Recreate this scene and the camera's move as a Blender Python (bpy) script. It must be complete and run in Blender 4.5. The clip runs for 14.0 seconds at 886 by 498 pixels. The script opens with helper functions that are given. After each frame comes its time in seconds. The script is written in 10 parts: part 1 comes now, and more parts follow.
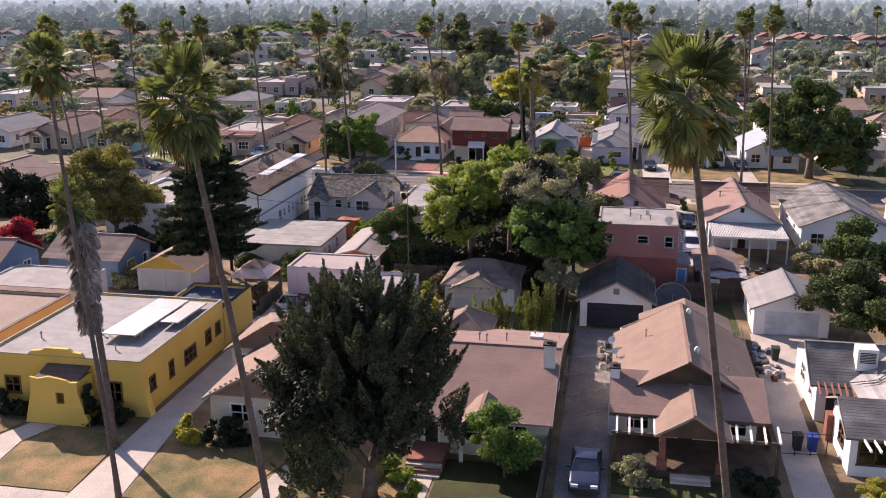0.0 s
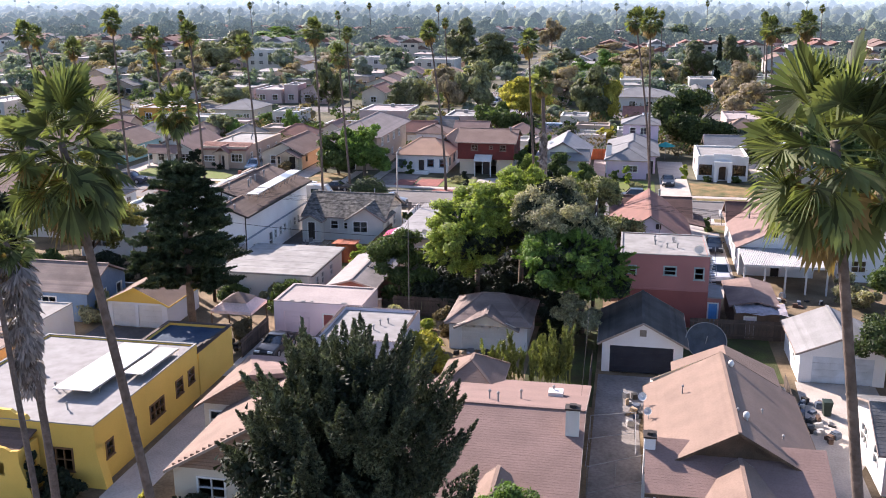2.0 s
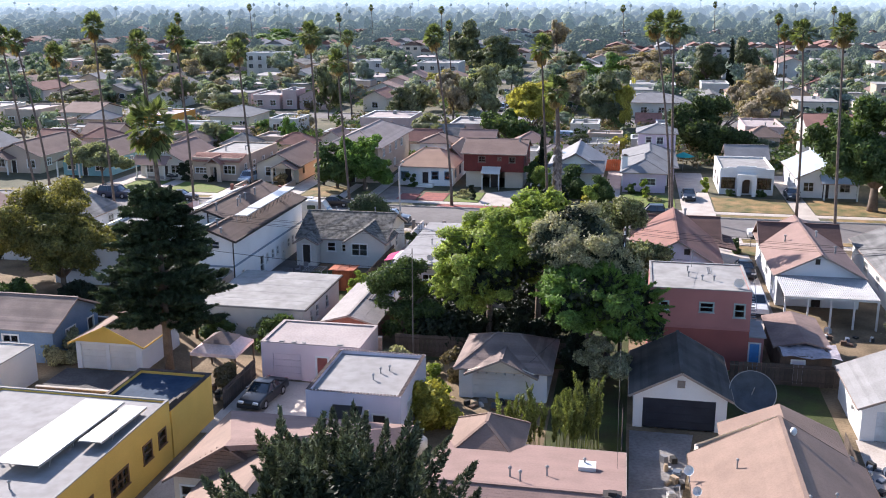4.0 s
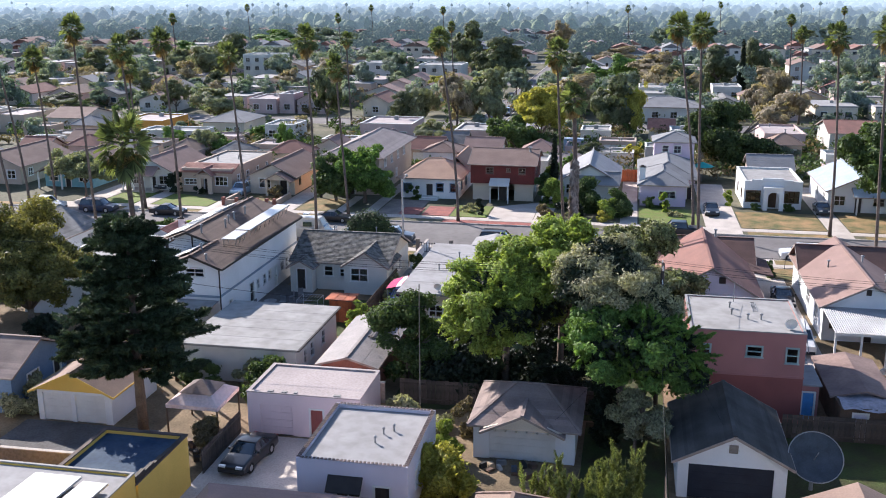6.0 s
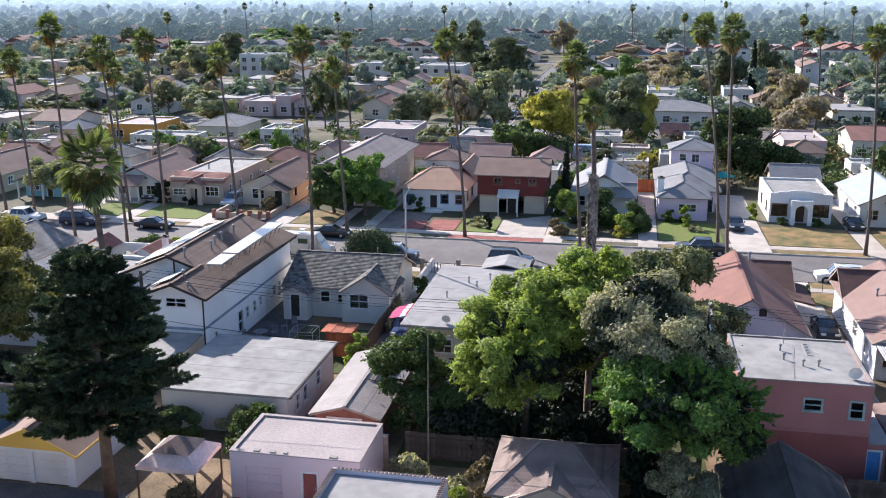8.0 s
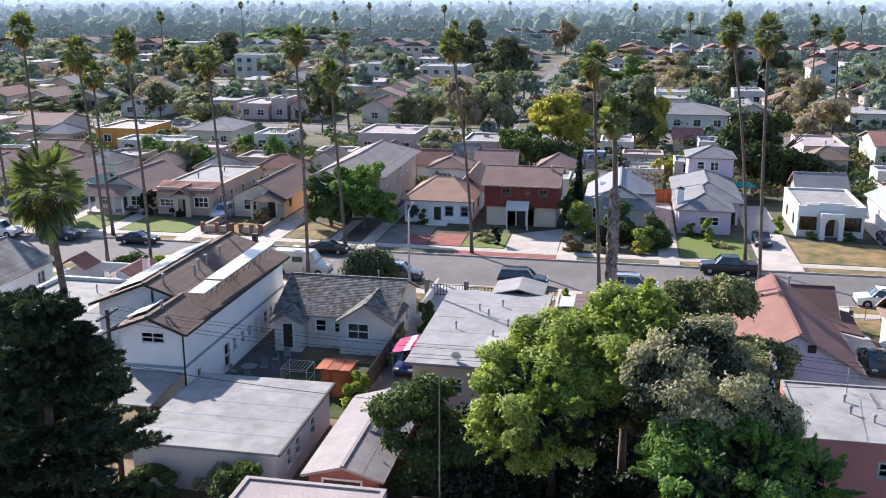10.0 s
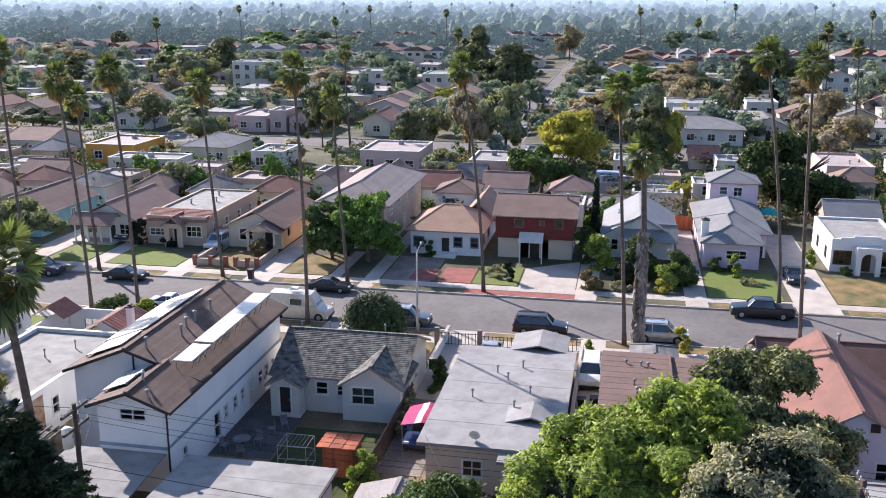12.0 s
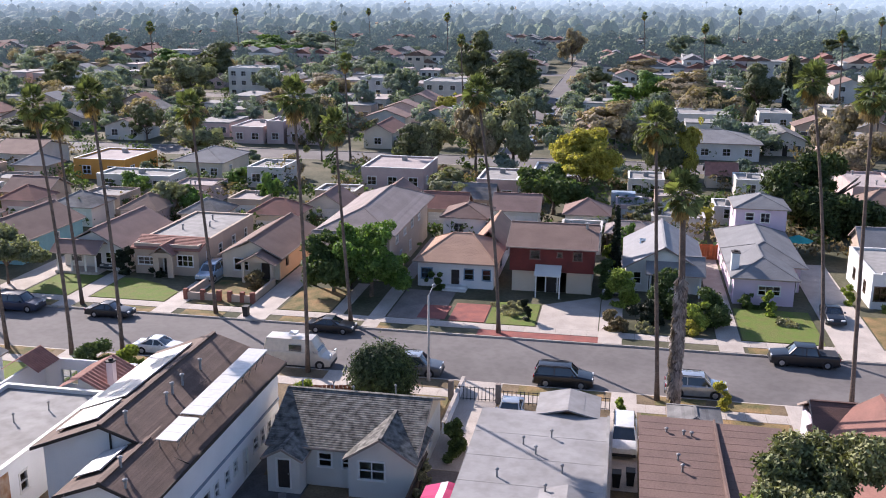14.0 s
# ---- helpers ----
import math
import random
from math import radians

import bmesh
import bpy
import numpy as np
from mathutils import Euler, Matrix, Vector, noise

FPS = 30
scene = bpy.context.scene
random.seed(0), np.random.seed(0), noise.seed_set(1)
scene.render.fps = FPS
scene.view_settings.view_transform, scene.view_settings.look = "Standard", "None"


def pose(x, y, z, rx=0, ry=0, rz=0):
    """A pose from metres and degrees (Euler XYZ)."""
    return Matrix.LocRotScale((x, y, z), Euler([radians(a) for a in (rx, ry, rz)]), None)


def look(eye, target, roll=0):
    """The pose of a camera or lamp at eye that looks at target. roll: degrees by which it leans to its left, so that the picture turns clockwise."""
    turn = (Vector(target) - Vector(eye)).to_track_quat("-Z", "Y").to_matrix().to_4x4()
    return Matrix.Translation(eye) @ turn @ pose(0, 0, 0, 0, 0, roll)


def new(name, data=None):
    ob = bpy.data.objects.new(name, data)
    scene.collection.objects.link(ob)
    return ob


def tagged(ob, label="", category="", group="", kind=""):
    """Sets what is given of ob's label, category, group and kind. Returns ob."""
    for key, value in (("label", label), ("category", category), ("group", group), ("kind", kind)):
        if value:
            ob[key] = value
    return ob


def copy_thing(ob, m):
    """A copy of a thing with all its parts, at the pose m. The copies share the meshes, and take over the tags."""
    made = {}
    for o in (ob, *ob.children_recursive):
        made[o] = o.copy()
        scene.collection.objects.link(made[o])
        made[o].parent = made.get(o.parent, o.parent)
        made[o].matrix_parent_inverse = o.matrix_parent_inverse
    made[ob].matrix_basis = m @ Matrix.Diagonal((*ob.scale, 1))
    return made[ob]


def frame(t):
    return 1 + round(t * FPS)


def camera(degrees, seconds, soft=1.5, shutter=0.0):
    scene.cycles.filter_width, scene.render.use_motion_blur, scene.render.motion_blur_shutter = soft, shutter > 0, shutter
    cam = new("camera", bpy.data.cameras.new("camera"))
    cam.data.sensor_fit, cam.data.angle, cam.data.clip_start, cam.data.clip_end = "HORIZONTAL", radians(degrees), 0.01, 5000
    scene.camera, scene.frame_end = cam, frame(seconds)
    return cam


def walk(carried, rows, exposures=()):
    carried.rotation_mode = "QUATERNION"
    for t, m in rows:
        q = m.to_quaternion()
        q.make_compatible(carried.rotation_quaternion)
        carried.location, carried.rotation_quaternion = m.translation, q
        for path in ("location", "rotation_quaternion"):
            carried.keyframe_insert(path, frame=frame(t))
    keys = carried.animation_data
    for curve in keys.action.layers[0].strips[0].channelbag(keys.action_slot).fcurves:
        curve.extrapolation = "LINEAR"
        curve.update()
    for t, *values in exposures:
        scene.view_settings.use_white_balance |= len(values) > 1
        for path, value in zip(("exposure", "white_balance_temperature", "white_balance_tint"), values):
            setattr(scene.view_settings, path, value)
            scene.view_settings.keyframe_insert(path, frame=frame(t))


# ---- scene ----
cam = camera(49.28, 14.0, soft=1.0)
ROWS = [
    (0.0, 0.000, 0.000, 28.026, 10.622, -15.051, 0.114),
    (0.5, -0.354, 2.475, 27.942, 10.731, -15.008, 0.102),
    (1.0, -0.840, 4.830, 27.947, 10.775, -14.906, 0.118),
    (1.5, -1.325, 7.166, 27.883, 10.814, -14.804, 0.071),
    (2.0, -1.761, 9.419, 27.854, 10.907, -14.761, 0.083),
    (2.5, -2.171, 11.756, 27.786, 11.024, -14.716, 0.142),
    (3.0, -2.763, 14.048, 27.875, 11.018, -14.700, 0.133),
    (5.5, -5.846, 25.304, 27.967, 11.059, -14.662, 0.160),
    (6.0, -6.504, 27.493, 28.009, 11.029, -14.686, 0.137),
    (6.5, -7.143, 29.500, 28.021, 11.006, -14.693, 0.111),
    (7.0, -7.814, 31.673, 28.008, 10.990, -14.717, 0.075),
    (7.5, -8.379, 33.685, 28.050, 10.993, -14.738, 0.048),
    (8.0, -8.952, 35.851, 28.068, 10.992, -14.767, -0.003),
    (10.5, -11.947, 45.850, 27.912, 10.878, -14.829, -0.031),
    (11.0, -12.565, 47.813, 28.436, 10.908, -14.860, -0.042),
    (11.5, -13.221, 49.829, 29.220, 10.911, -14.872, -0.066),
    (12.0, -13.955, 51.822, 29.958, 10.854, -14.862, -0.101),
    (12.5, -14.679, 53.833, 30.767, 10.863, -14.833, -0.142),
    (13.0, -15.598, 55.845, 31.373, 10.772, -14.835, -0.233),
    (13.5, -16.350, 57.905, 31.467, 10.754, -14.879, -0.287),
    (14.0, -17.006, 59.898, 31.390, 10.699, -14.854, -0.343),
]
walk(cam, [(t, pose(x, y, z, 90 + pitch, roll, yaw)) for t, x, y, z, yaw, pitch, roll in ROWS], [(0.0, 0.88, 6900, 30), (1.0, 1.22, 6600, 26), (2.5, 1.30, 6200, 21), (5.5, 1.10, 5900, 15), (7.0, 1.11, 5900, 15), (11.0, 1.14, 5900, 16), (12.5, 1.04, 6000, 19), (14.0, 0.90, 6050, 21)])

# ---- world and sun ----
SUN_FROM = Vector((-0.70, 0.61, 0.515)).normalized()
world = bpy.data.worlds.new("sky")
scene.world = world
world.use_nodes = True
wn = world.node_tree.nodes
sky = wn.new("ShaderNodeTexSky")
sky.sky_type = "NISHITA"
sky.sun_disc = False
sky.sun_elevation = math.asin(SUN_FROM.z)
sky.sun_rotation = math.atan2(SUN_FROM.x, SUN_FROM.y)
sky.dust_density, sky.ozone_density = 0.8, 2.0
wn["Background"].inputs["Strength"].default_value = 0.105
world.node_tree.links.new(sky.outputs["Color"], wn["Background"].inputs["Color"])
sun = new("sun", bpy.data.lights.new("sun", "SUN"))
sun.data.energy = 5.0
sun.data.angle = radians(0.53)
sun.data.color = (1.0, 0.90, 0.77)
sun.matrix_world = look(SUN_FROM * 100, (0, 0, 0))

# ---- materials ----
MATS = {}


def material(name, a, b=None, scale=1.0, rough=0.85, bump=0.15, fine=30.0, metal=0.0, island=0.0, spec=0.3, stain=0.25, leaf=0.0, ob_rand=0.0):
    """A weathered surface: two colours mixed by a wide and a fine noise, darker stains, a fine relief."""
    if name in MATS:
        return MATS[name]
    m = bpy.data.materials.new(name)
    m.use_nodes = True
    t = m.node_tree
    n, l = t.nodes, t.links
    bsdf = n["Principled BSDF"]
    b = b or tuple(c * 0.72 for c in a)
    co = n.new("ShaderNodeTexCoord")
    wide, small = n.new("ShaderNodeTexNoise"), n.new("ShaderNodeTexNoise")
    wide.inputs["Scale"].default_value, wide.inputs["Detail"].default_value = scale, 5
    small.inputs["Scale"].default_value, small.inputs["Detail"].default_value = fine, 3
    for x in (wide, small):
        l.new(co.outputs["Object"], x.inputs["Vector"])
    ramp = n.new("ShaderNodeValToRGB")
    ramp.color_ramp.elements[0].position, ramp.color_ramp.elements[1].position = 0.34, 0.66
    ramp.color_ramp.elements[0].color, ramp.color_ramp.elements[1].color = (*b, 1), (*a, 1)
    l.new(wide.outputs["Fac"], ramp.inputs["Fac"])
    mix = n.new("ShaderNodeMix")
    mix.data_type, mix.blend_type = "RGBA", "MULTIPLY"
    mix.inputs["Factor"].default_value = stain
    l.new(ramp.outputs["Color"], mix.inputs["A"])
    r2 = n.new("ShaderNodeValToRGB")
    r2.color_ramp.elements[0].position, r2.color_ramp.elements[1].position = 0.35, 0.6
    r2.color_ramp.elements[0].color = (0.45, 0.42, 0.4, 1)
    l.new(small.outputs["Fac"], r2.inputs["Fac"])
    l.new(r2.outputs["Color"], mix.inputs["B"])
    col = mix.outputs["Result"]
    if island or ob_rand:
        src = n.new("ShaderNodeNewGeometry") if island else n.new("ShaderNodeObjectInfo")
        hsv = n.new("ShaderNodeHueSaturation")
        mr = n.new("ShaderNodeMapRange")
        k = island or ob_rand
        mr.inputs["To Min"].default_value, mr.inputs["To Max"].default_value = 1 - k, 1 + k
        l.new(src.outputs["Random Per Island" if island else "Random"], mr.inputs["Value"])
        l.new(mr.outputs["Result"], hsv.inputs["Value"])
        l.new(col, hsv.inputs["Color"])
        col = hsv.outputs["Color"]
    l.new(col, bsdf.inputs["Base Color"])
    bsdf.inputs["Roughness"].default_value = rough
    bsdf.inputs["Metallic"].default_value = metal
    bsdf.inputs["Specular IOR Level"].default_value = spec
    if bump:
        bp = n.new("ShaderNodeBump")
        bp.inputs["Strength"].default_value, bp.inputs["Distance"].default_value = bump, 0.05
        l.new(small.outputs["Fac"], bp.inputs["Height"])
        l.new(bp.outputs["Normal"], bsdf.inputs["Normal"])
    if leaf:
        tr = n.new("ShaderNodeBsdfTranslucent")
        bright = n.new("ShaderNodeMix")
        bright.data_type, bright.blend_type = "RGBA", "MULTIPLY"
        bright.inputs["Factor"].default_value = 1.0
        bright.inputs["B"].default_value = (1.25, 1.3, 0.7, 1)
        l.new(col, bright.inputs["A"])
        l.new(bright.outputs["Result"], tr.inputs["Color"])
        ms = n.new("ShaderNodeMixShader")
        ms.inputs["Fac"].default_value = leaf
        l.new(bsdf.outputs["BSDF"], ms.inputs[1])
        l.new(tr.outputs["BSDF"], ms.inputs[2])
        l.new(ms.outputs["Shader"], n["Material Output"].inputs["Surface"])
    MATS[name] = m
    return m


def glass(name, tint=(0.55, 0.6, 0.62)):
    if name in MATS:
        return MATS[name]
    m = bpy.data.materials.new(name)
    m.use_nodes = True
    b = m.node_tree.nodes["Principled BSDF"]
    b.inputs["Base Color"].default_value = (*tint, 1)
    b.inputs["Roughness"].default_value = 0.04
    b.inputs["Transmission Weight"].default_value = 1.0
    MATS[name] = m
    return m


def shiny(name, col, rough=0.25, metal=0.0, coat=0.6):
    if name in MATS:
        return MATS[name]
    m = material(name, col, tuple(c * 0.85 for c in col), 3.0, rough, 0.0, 60.0, metal, stain=0.12, spec=0.5)
    m.node_tree.nodes["Principled BSDF"].inputs["Coat Weight"].default_value = coat
    return m


soil = material("soil_dry_grass", (0.26, 0.19, 0.115), (0.12, 0.09, 0.052), 0.35, 0.95, 0.5, 6.0, stain=0.5)
asphalt = material("asphalt_worn", (0.175, 0.16, 0.153), (0.128, 0.116, 0.112), 0.14, 0.9, 0.15, 1.6, stain=0.22)
concrete = material("concrete_pale", (0.52, 0.46, 0.405), (0.41, 0.36, 0.315), 0.5, 0.9, 0.1, 8.0, stain=0.3, ob_rand=0.08)
concrete_old = material("concrete_old", (0.29, 0.245, 0.215), (0.19, 0.16, 0.14), 0.4, 0.9, 0.25, 6.0, stain=0.4)
lawn = material("lawn_green", (0.13, 0.195, 0.03), (0.17, 0.18, 0.05), 0.9, 0.95, 0.9, 7.0, stain=0.6)
# paving coloured dark in place of shade, for the patio and pine yard
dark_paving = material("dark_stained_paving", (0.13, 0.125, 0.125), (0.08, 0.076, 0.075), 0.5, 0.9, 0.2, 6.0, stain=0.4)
# ground colour darkened to carry the shade under trees and beside walls
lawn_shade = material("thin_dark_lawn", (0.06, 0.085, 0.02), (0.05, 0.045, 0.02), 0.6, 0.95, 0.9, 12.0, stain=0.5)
lawn_dry = material("lawn_straw", (0.34, 0.215, 0.10), (0.095, 0.105, 0.035), 0.45, 0.95, 0.9, 7.0, stain=0.55)
glass_dark = glass("window_glass")
white_trim = material("white_trim_paint", (0.74, 0.73, 0.70), (0.65, 0.64, 0.61), 1.0, 0.6, 0.05, stain=0.15)
eave_paint = material("faded_eave_paint", (0.36, 0.29, 0.25), (0.26, 0.21, 0.18), 1.2, 0.8, 0.1, stain=0.25)
dark_trim = material("dark_brown_trim", (0.05, 0.04, 0.035), None, 2.0, 0.7, 0.1)
white_stucco = material("white_stucco", (0.77, 0.77, 0.77), (0.69, 0.69, 0.69), 0.4, 0.9, 0.3, 25.0, stain=0.15)
metal_grey = material("galvanised_metal", (0.36, 0.36, 0.36), (0.26, 0.26, 0.26), 1.5, 0.7, 0.05, 20.0, metal=0.3)
wood_dark = material("weathered_dark_wood", (0.14, 0.09, 0.06), (0.07, 0.05, 0.035), 1.0, 0.85, 0.4, 18.0, stain=0.5)
wood_grey = material("weathered_grey_wood", (0.26, 0.23, 0.20), (0.15, 0.13, 0.115), 1.0, 0.9, 0.4, 18.0, stain=0.5)

# ---- building kit ----
AT = {}


class Shape:
    """Corners and faces gathered for one mesh, in world metres."""

    def __init__(self):
        self.v, self.f = [], []

    def quad(self, *p):
        k = len(self.v)
        self.v.extend(tuple(q) for q in p)
        self.f.append(tuple(range(k, k + len(p))))

    def box(self, x0, x1, y0, y1, z0, z1):
        k = len(self.v)
        self.v.extend([(x0, y0, z0), (x1, y0, z0), (x1, y1, z0), (x0, y1, z0), (x0, y0, z1), (x1, y0, z1), (x1, y1, z1), (x0, y1, z1)])
        for f in ((3, 2, 1, 0), (4, 5, 6, 7), (0, 1, 5, 4), (1, 2, 6, 5), (2, 3, 7, 6), (3, 0, 4, 7)):
            self.f.append(tuple(k + i for i in f))
        return self

    def beam(self, a, b, w, h=None):
        """A square bar from a to b."""
        a, b, h = Vector(a), Vector(b), h or w
        d = (b - a).normalized()
        s = d.cross(Vector((0, 0, 1)))
        s = Vector((1, 0, 0)) if s.length < 0.01 else s.normalized()
        u = s.cross(d).normalized()
        k = len(self.v)
        for e in (a, b):
            for i, j in ((-1, -1), (1, -1), (1, 1), (-1, 1)):
                self.v.append(tuple(e + s * (i * w / 2) + u * (j * h / 2)))
        for f in ((0, 1, 2, 3), (7, 6, 5, 4), (4, 5, 1, 0), (5, 6, 2, 1), (6, 7, 3, 2), (7, 4, 0, 3)):
            self.f.append(tuple(k + i for i in f))
        return self

    def quad_box(self, x0, x1, w, z0, z1):
        """A thin sloping pane across y, from (x0, z0) up to (x1, z1)."""
        self.quad((x0 - .03, -w, z0 + .02), (x0 - .03, w, z0 + .02), (x1 - .03, w * .9, z1), (x1 - .03, -w * .9, z1))
        self.quad((x0, -w, z0), (x1, -w * .9, z1 - .03), (x1, w * .9, z1 - .03), (x0, w, z0))
        return self

    def tube(self, pts, radii, sides=8, cap=True):
        """A tapered round tube through the points."""
        k = len(self.v)
        pts = [Vector(p) for p in pts]
        for i, p in enumerate(pts):
            d = (pts[min(i + 1, len(pts) - 1)] - pts[max(i - 1, 0)]).normalized()
            s = d.cross(Vector((0.13, 0.97, 0.2)))
            s.normalize()
            u = s.cross(d)
            for j in range(sides):
                a = 2 * math.pi * j / sides
                self.v.append(tuple(p + (s * math.cos(a) + u * math.sin(a)) * radii[i]))
        for i in range(len(pts) - 1):
            for j in range(sides):
                q = (j + 1) % sides
                self.f.append((k + i * sides + j, k + i * sides + q, k + (i + 1) * sides + q, k + (i + 1) * sides + j))
        if cap:
            self.f.append(tuple(k + j for j in range(sides))[::-1])
            self.f.append(tuple(k + (len(pts) - 1) * sides + j for j in range(sides)))
        return self

    def prism(self, outline, y0, y1):
        """An outline of (x, z) drawn out along y."""
        k, n = len(self.v), len(outline)
        for y in (y0, y1):
            self.v.extend((x, y, z) for x, z in outline)
        self.f.append(tuple(range(k, k + n)))
        self.f.append(tuple(range(k + 2 * n - 1, k + n - 1, -1)))
        for i in range(n):
            j = (i + 1) % n
            self.f.append((k + j, k + i, k + n + i, k + n + j))
        return self

    def slab(self, outline, z0, z1):
        """An outline of (x, y), counter-clockwise, with thickness."""
        k, n = len(self.v), len(outline)
        for z in (z0, z1):
            self.v.extend((x, y, z) for x, y in outline)
        self.f.append(tuple(range(k + n - 1, k - 1, -1)))
        self.f.append(tuple(range(k + n, k + 2 * n)))
        for i in range(n):
            j = (i + 1) % n
            self.f.append((k + i, k + j, k + n + j, k + n + i))
        return self

    def mesh(self, name, origin=(0, 0, 0), smooth=False):
        me = bpy.data.meshes.new(name)
        v = np.array(self.v, float).reshape(-1, 3) - np.array(origin, float)
        me.from_pydata(v.tolist(), [], self.f)
        if smooth:
            me.polygons.foreach_set("use_smooth", [True] * len(me.polygons))
        me.update()
        return me


def thing(name, at, label, category, group="", kind=""):
    """An Empty at the base of a thing."""
    ob = new(name)
    ob.location = at
    AT[ob.name] = Vector(at)
    return tagged(ob, label, category, group, kind)


SPLIT = {"roof", "roof_hump", "rear_roof", "tile_roof", "parapet", "buttress", "fascia", "porch_post", "siding_board"}


def islands(shape):
    """The separate pieces of a shape."""
    key, root = {}, []
    ids = []
    for v in shape.v:
        k = (round(v[0], 3), round(v[1], 3), round(v[2], 3))
        if k not in key:
            key[k] = len(root)
            root.append(len(root))
        ids.append(key[k])

    def find(i):
        while root[i] != i:
            root[i] = root[root[i]]
            i = root[i]
        return i
    for f in shape.f:
        for j in f[1:]:
            root[find(ids[f[0]])] = find(ids[j])
    out = {}
    for f in shape.f:
        out.setdefault(find(ids[f[0]]), Shape()).quad(*[shape.v[i] for i in f])
    return list(out.values())


def part(name, shape, mat, parent, label="", smooth=False, weld=False):
    """One mesh under a thing or under a part."""
    o = AT[parent.name]
    if name in SPLIT:
        pieces = islands(shape)
        for p in pieces[1:]:
            part(name, p, mat, parent, label, smooth, weld)
        shape = pieces[0]
    ob = new(name, shape.mesh(name, o, smooth))
    if weld:
        bm = bmesh.new()
        bm.from_mesh(ob.data)
        bmesh.ops.remove_doubles(bm, verts=bm.verts, dist=0.0005)
        bmesh.ops.recalc_face_normals(bm, faces=bm.faces)
        bm.to_mesh(ob.data)
        bm.free()
    ob.data.materials.append(mat)
    ob.parent = parent
    AT[ob.name] = o
    return tagged(ob, label)


def single(name, shape, mat, label, category, at=None, group="", kind="", smooth=False):
    """A thing of one mesh."""
    v = np.array(shape.v)
    o = at or (float(v[:, 0].mean()), float(v[:, 1].mean()), float(v[:, 2].min()))
    ob = new(name, shape.mesh(name, o, smooth))
    ob.location = o
    ob.data.materials.append(mat)
    AT[ob.name] = Vector(o)
    return tagged(ob, label, category, group, kind)


def on_side(side, box, u, z, depth):
    """A place on one side of a box: u runs along the wall, depth goes into the house."""
    x0, x1, y0, y1 = box
    return {"S": (u, y0 + depth, z), "N": (u, y1 - depth, z), "W": (x0 + depth, u, z), "E": (x1 - depth, u, z)}[side]


def wall(side, box, z0, z1, holes, mat, parent, thick=0.2, top=None):
    """One wall with its openings cut through; top is the height of a gable's peak."""
    a, b = (box[0], box[1]) if side in "SN" else (box[2] + thick, box[3] - thick)
    s = Shape()
    us = sorted({a, b, *[h[0] for h in holes], *[h[1] for h in holes]})
    zs = sorted({z0, z1, *[h[2] for h in holes], *[h[3] for h in holes]})
    P = lambda u, z, d: on_side(side, box, u, z, d)
    for u, w in zip(us, us[1:]):
        for z, y in zip(zs, zs[1:]):
            if any(h[0] < (u + w) / 2 < h[1] and h[2] < (z + y) / 2 < h[3] for h in holes):
                continue
            for d in (0, thick):
                s.quad(P(u, z, d), P(w, z, d), P(w, y, d), P(u, y, d))
    for h in [(a, b, z0, z1, "")] + list(holes):
        c = [(h[0], h[2]), (h[1], h[2]), (h[1], h[3]), (h[0], h[3])]
        for (u, z), (w, y) in zip(c, c[1:] + c[:1]):
            s.quad(P(u, z, 0), P(w, y, 0), P(w, y, thick), P(u, z, thick))
    if top:
        m = (a + b) / 2
        for d in (0, thick):
            s.quad(P(a, z1, d), P(b, z1, d), P(m, top, d))
    return part("wall", s, mat, parent)


def bar_between(s, side, box, u0, u1, z0, z1, d0, d1):
    p, q = on_side(side, box, u0, z0, d0), on_side(side, box, u1, z1, d1)
    s.box(*[c for i in range(3) for c in sorted((p[i], q[i]))])


def window(side, box, h, parent, frame_mat=None, panes=2):
    u0, u1, z0, z1 = h[:4]
    e = 0.07
    us = [u0 - e]
    for i in range(panes):
        us += [u0 + (u1 - u0) * i / panes + (0.05 if i == 0 else 0.03), u0 + (u1 - u0) * (i + 1) / panes - (0.05 if i == panes - 1 else 0.03)]
    us.append(u1 + e)
    zm = (z0 + z1) / 2
    zs = [z0 + 0.0, z0 + 0.05, zm - 0.025, zm + 0.025, z1 - 0.05, z1 + e]
    s = Shape()
    P = lambda u, z, d: on_side(side, box, u, z, d)
    solid = lambda i, j: 0 <= i < len(us) - 1 and 0 <= j < 5 and not (i % 2 == 1 and j in (1, 3))
    for i in range(len(us) - 1):
        for j in range(5):
            if not solid(i, j):
                continue
            a, b, c, d = us[i], us[i + 1], zs[j], zs[j + 1]
            for k in (-0.04, 0.08):
                s.quad(P(a, c, k), P(b, c, k), P(b, d, k), P(a, d, k))
            for di, dj, q in ((-1, 0, ((a, c), (a, d))), (1, 0, ((b, c), (b, d))), (0, -1, ((a, c), (b, c))), (0, 1, ((a, d), (b, d)))):
                if not solid(i + di, j + dj):
                    (m, n), (o, r) = q
                    s.quad(P(m, n, -0.04), P(o, r, -0.04), P(o, r, 0.08), P(m, n, 0.08))
    w = part("window", s, frame_mat or white_trim, parent, weld=True)
    s = Shape()
    bar_between(s, side, box, u0 - 0.12, u1 + 0.12, z0 - 0.07, z0 - 0.003, -0.08, 0.1)
    part("sill", s, frame_mat or white_trim, w)
    for i in range(panes):
        s = Shape()
        bar_between(s, side, box, u0 + (u1 - u0) * i / panes + 0.02, u0 + (u1 - u0) * (i + 1) / panes - 0.02, z0 + 0.02, z1 - 0.05, 0.085, 0.095)
        part("pane", s, glass_dark, w)
    return w


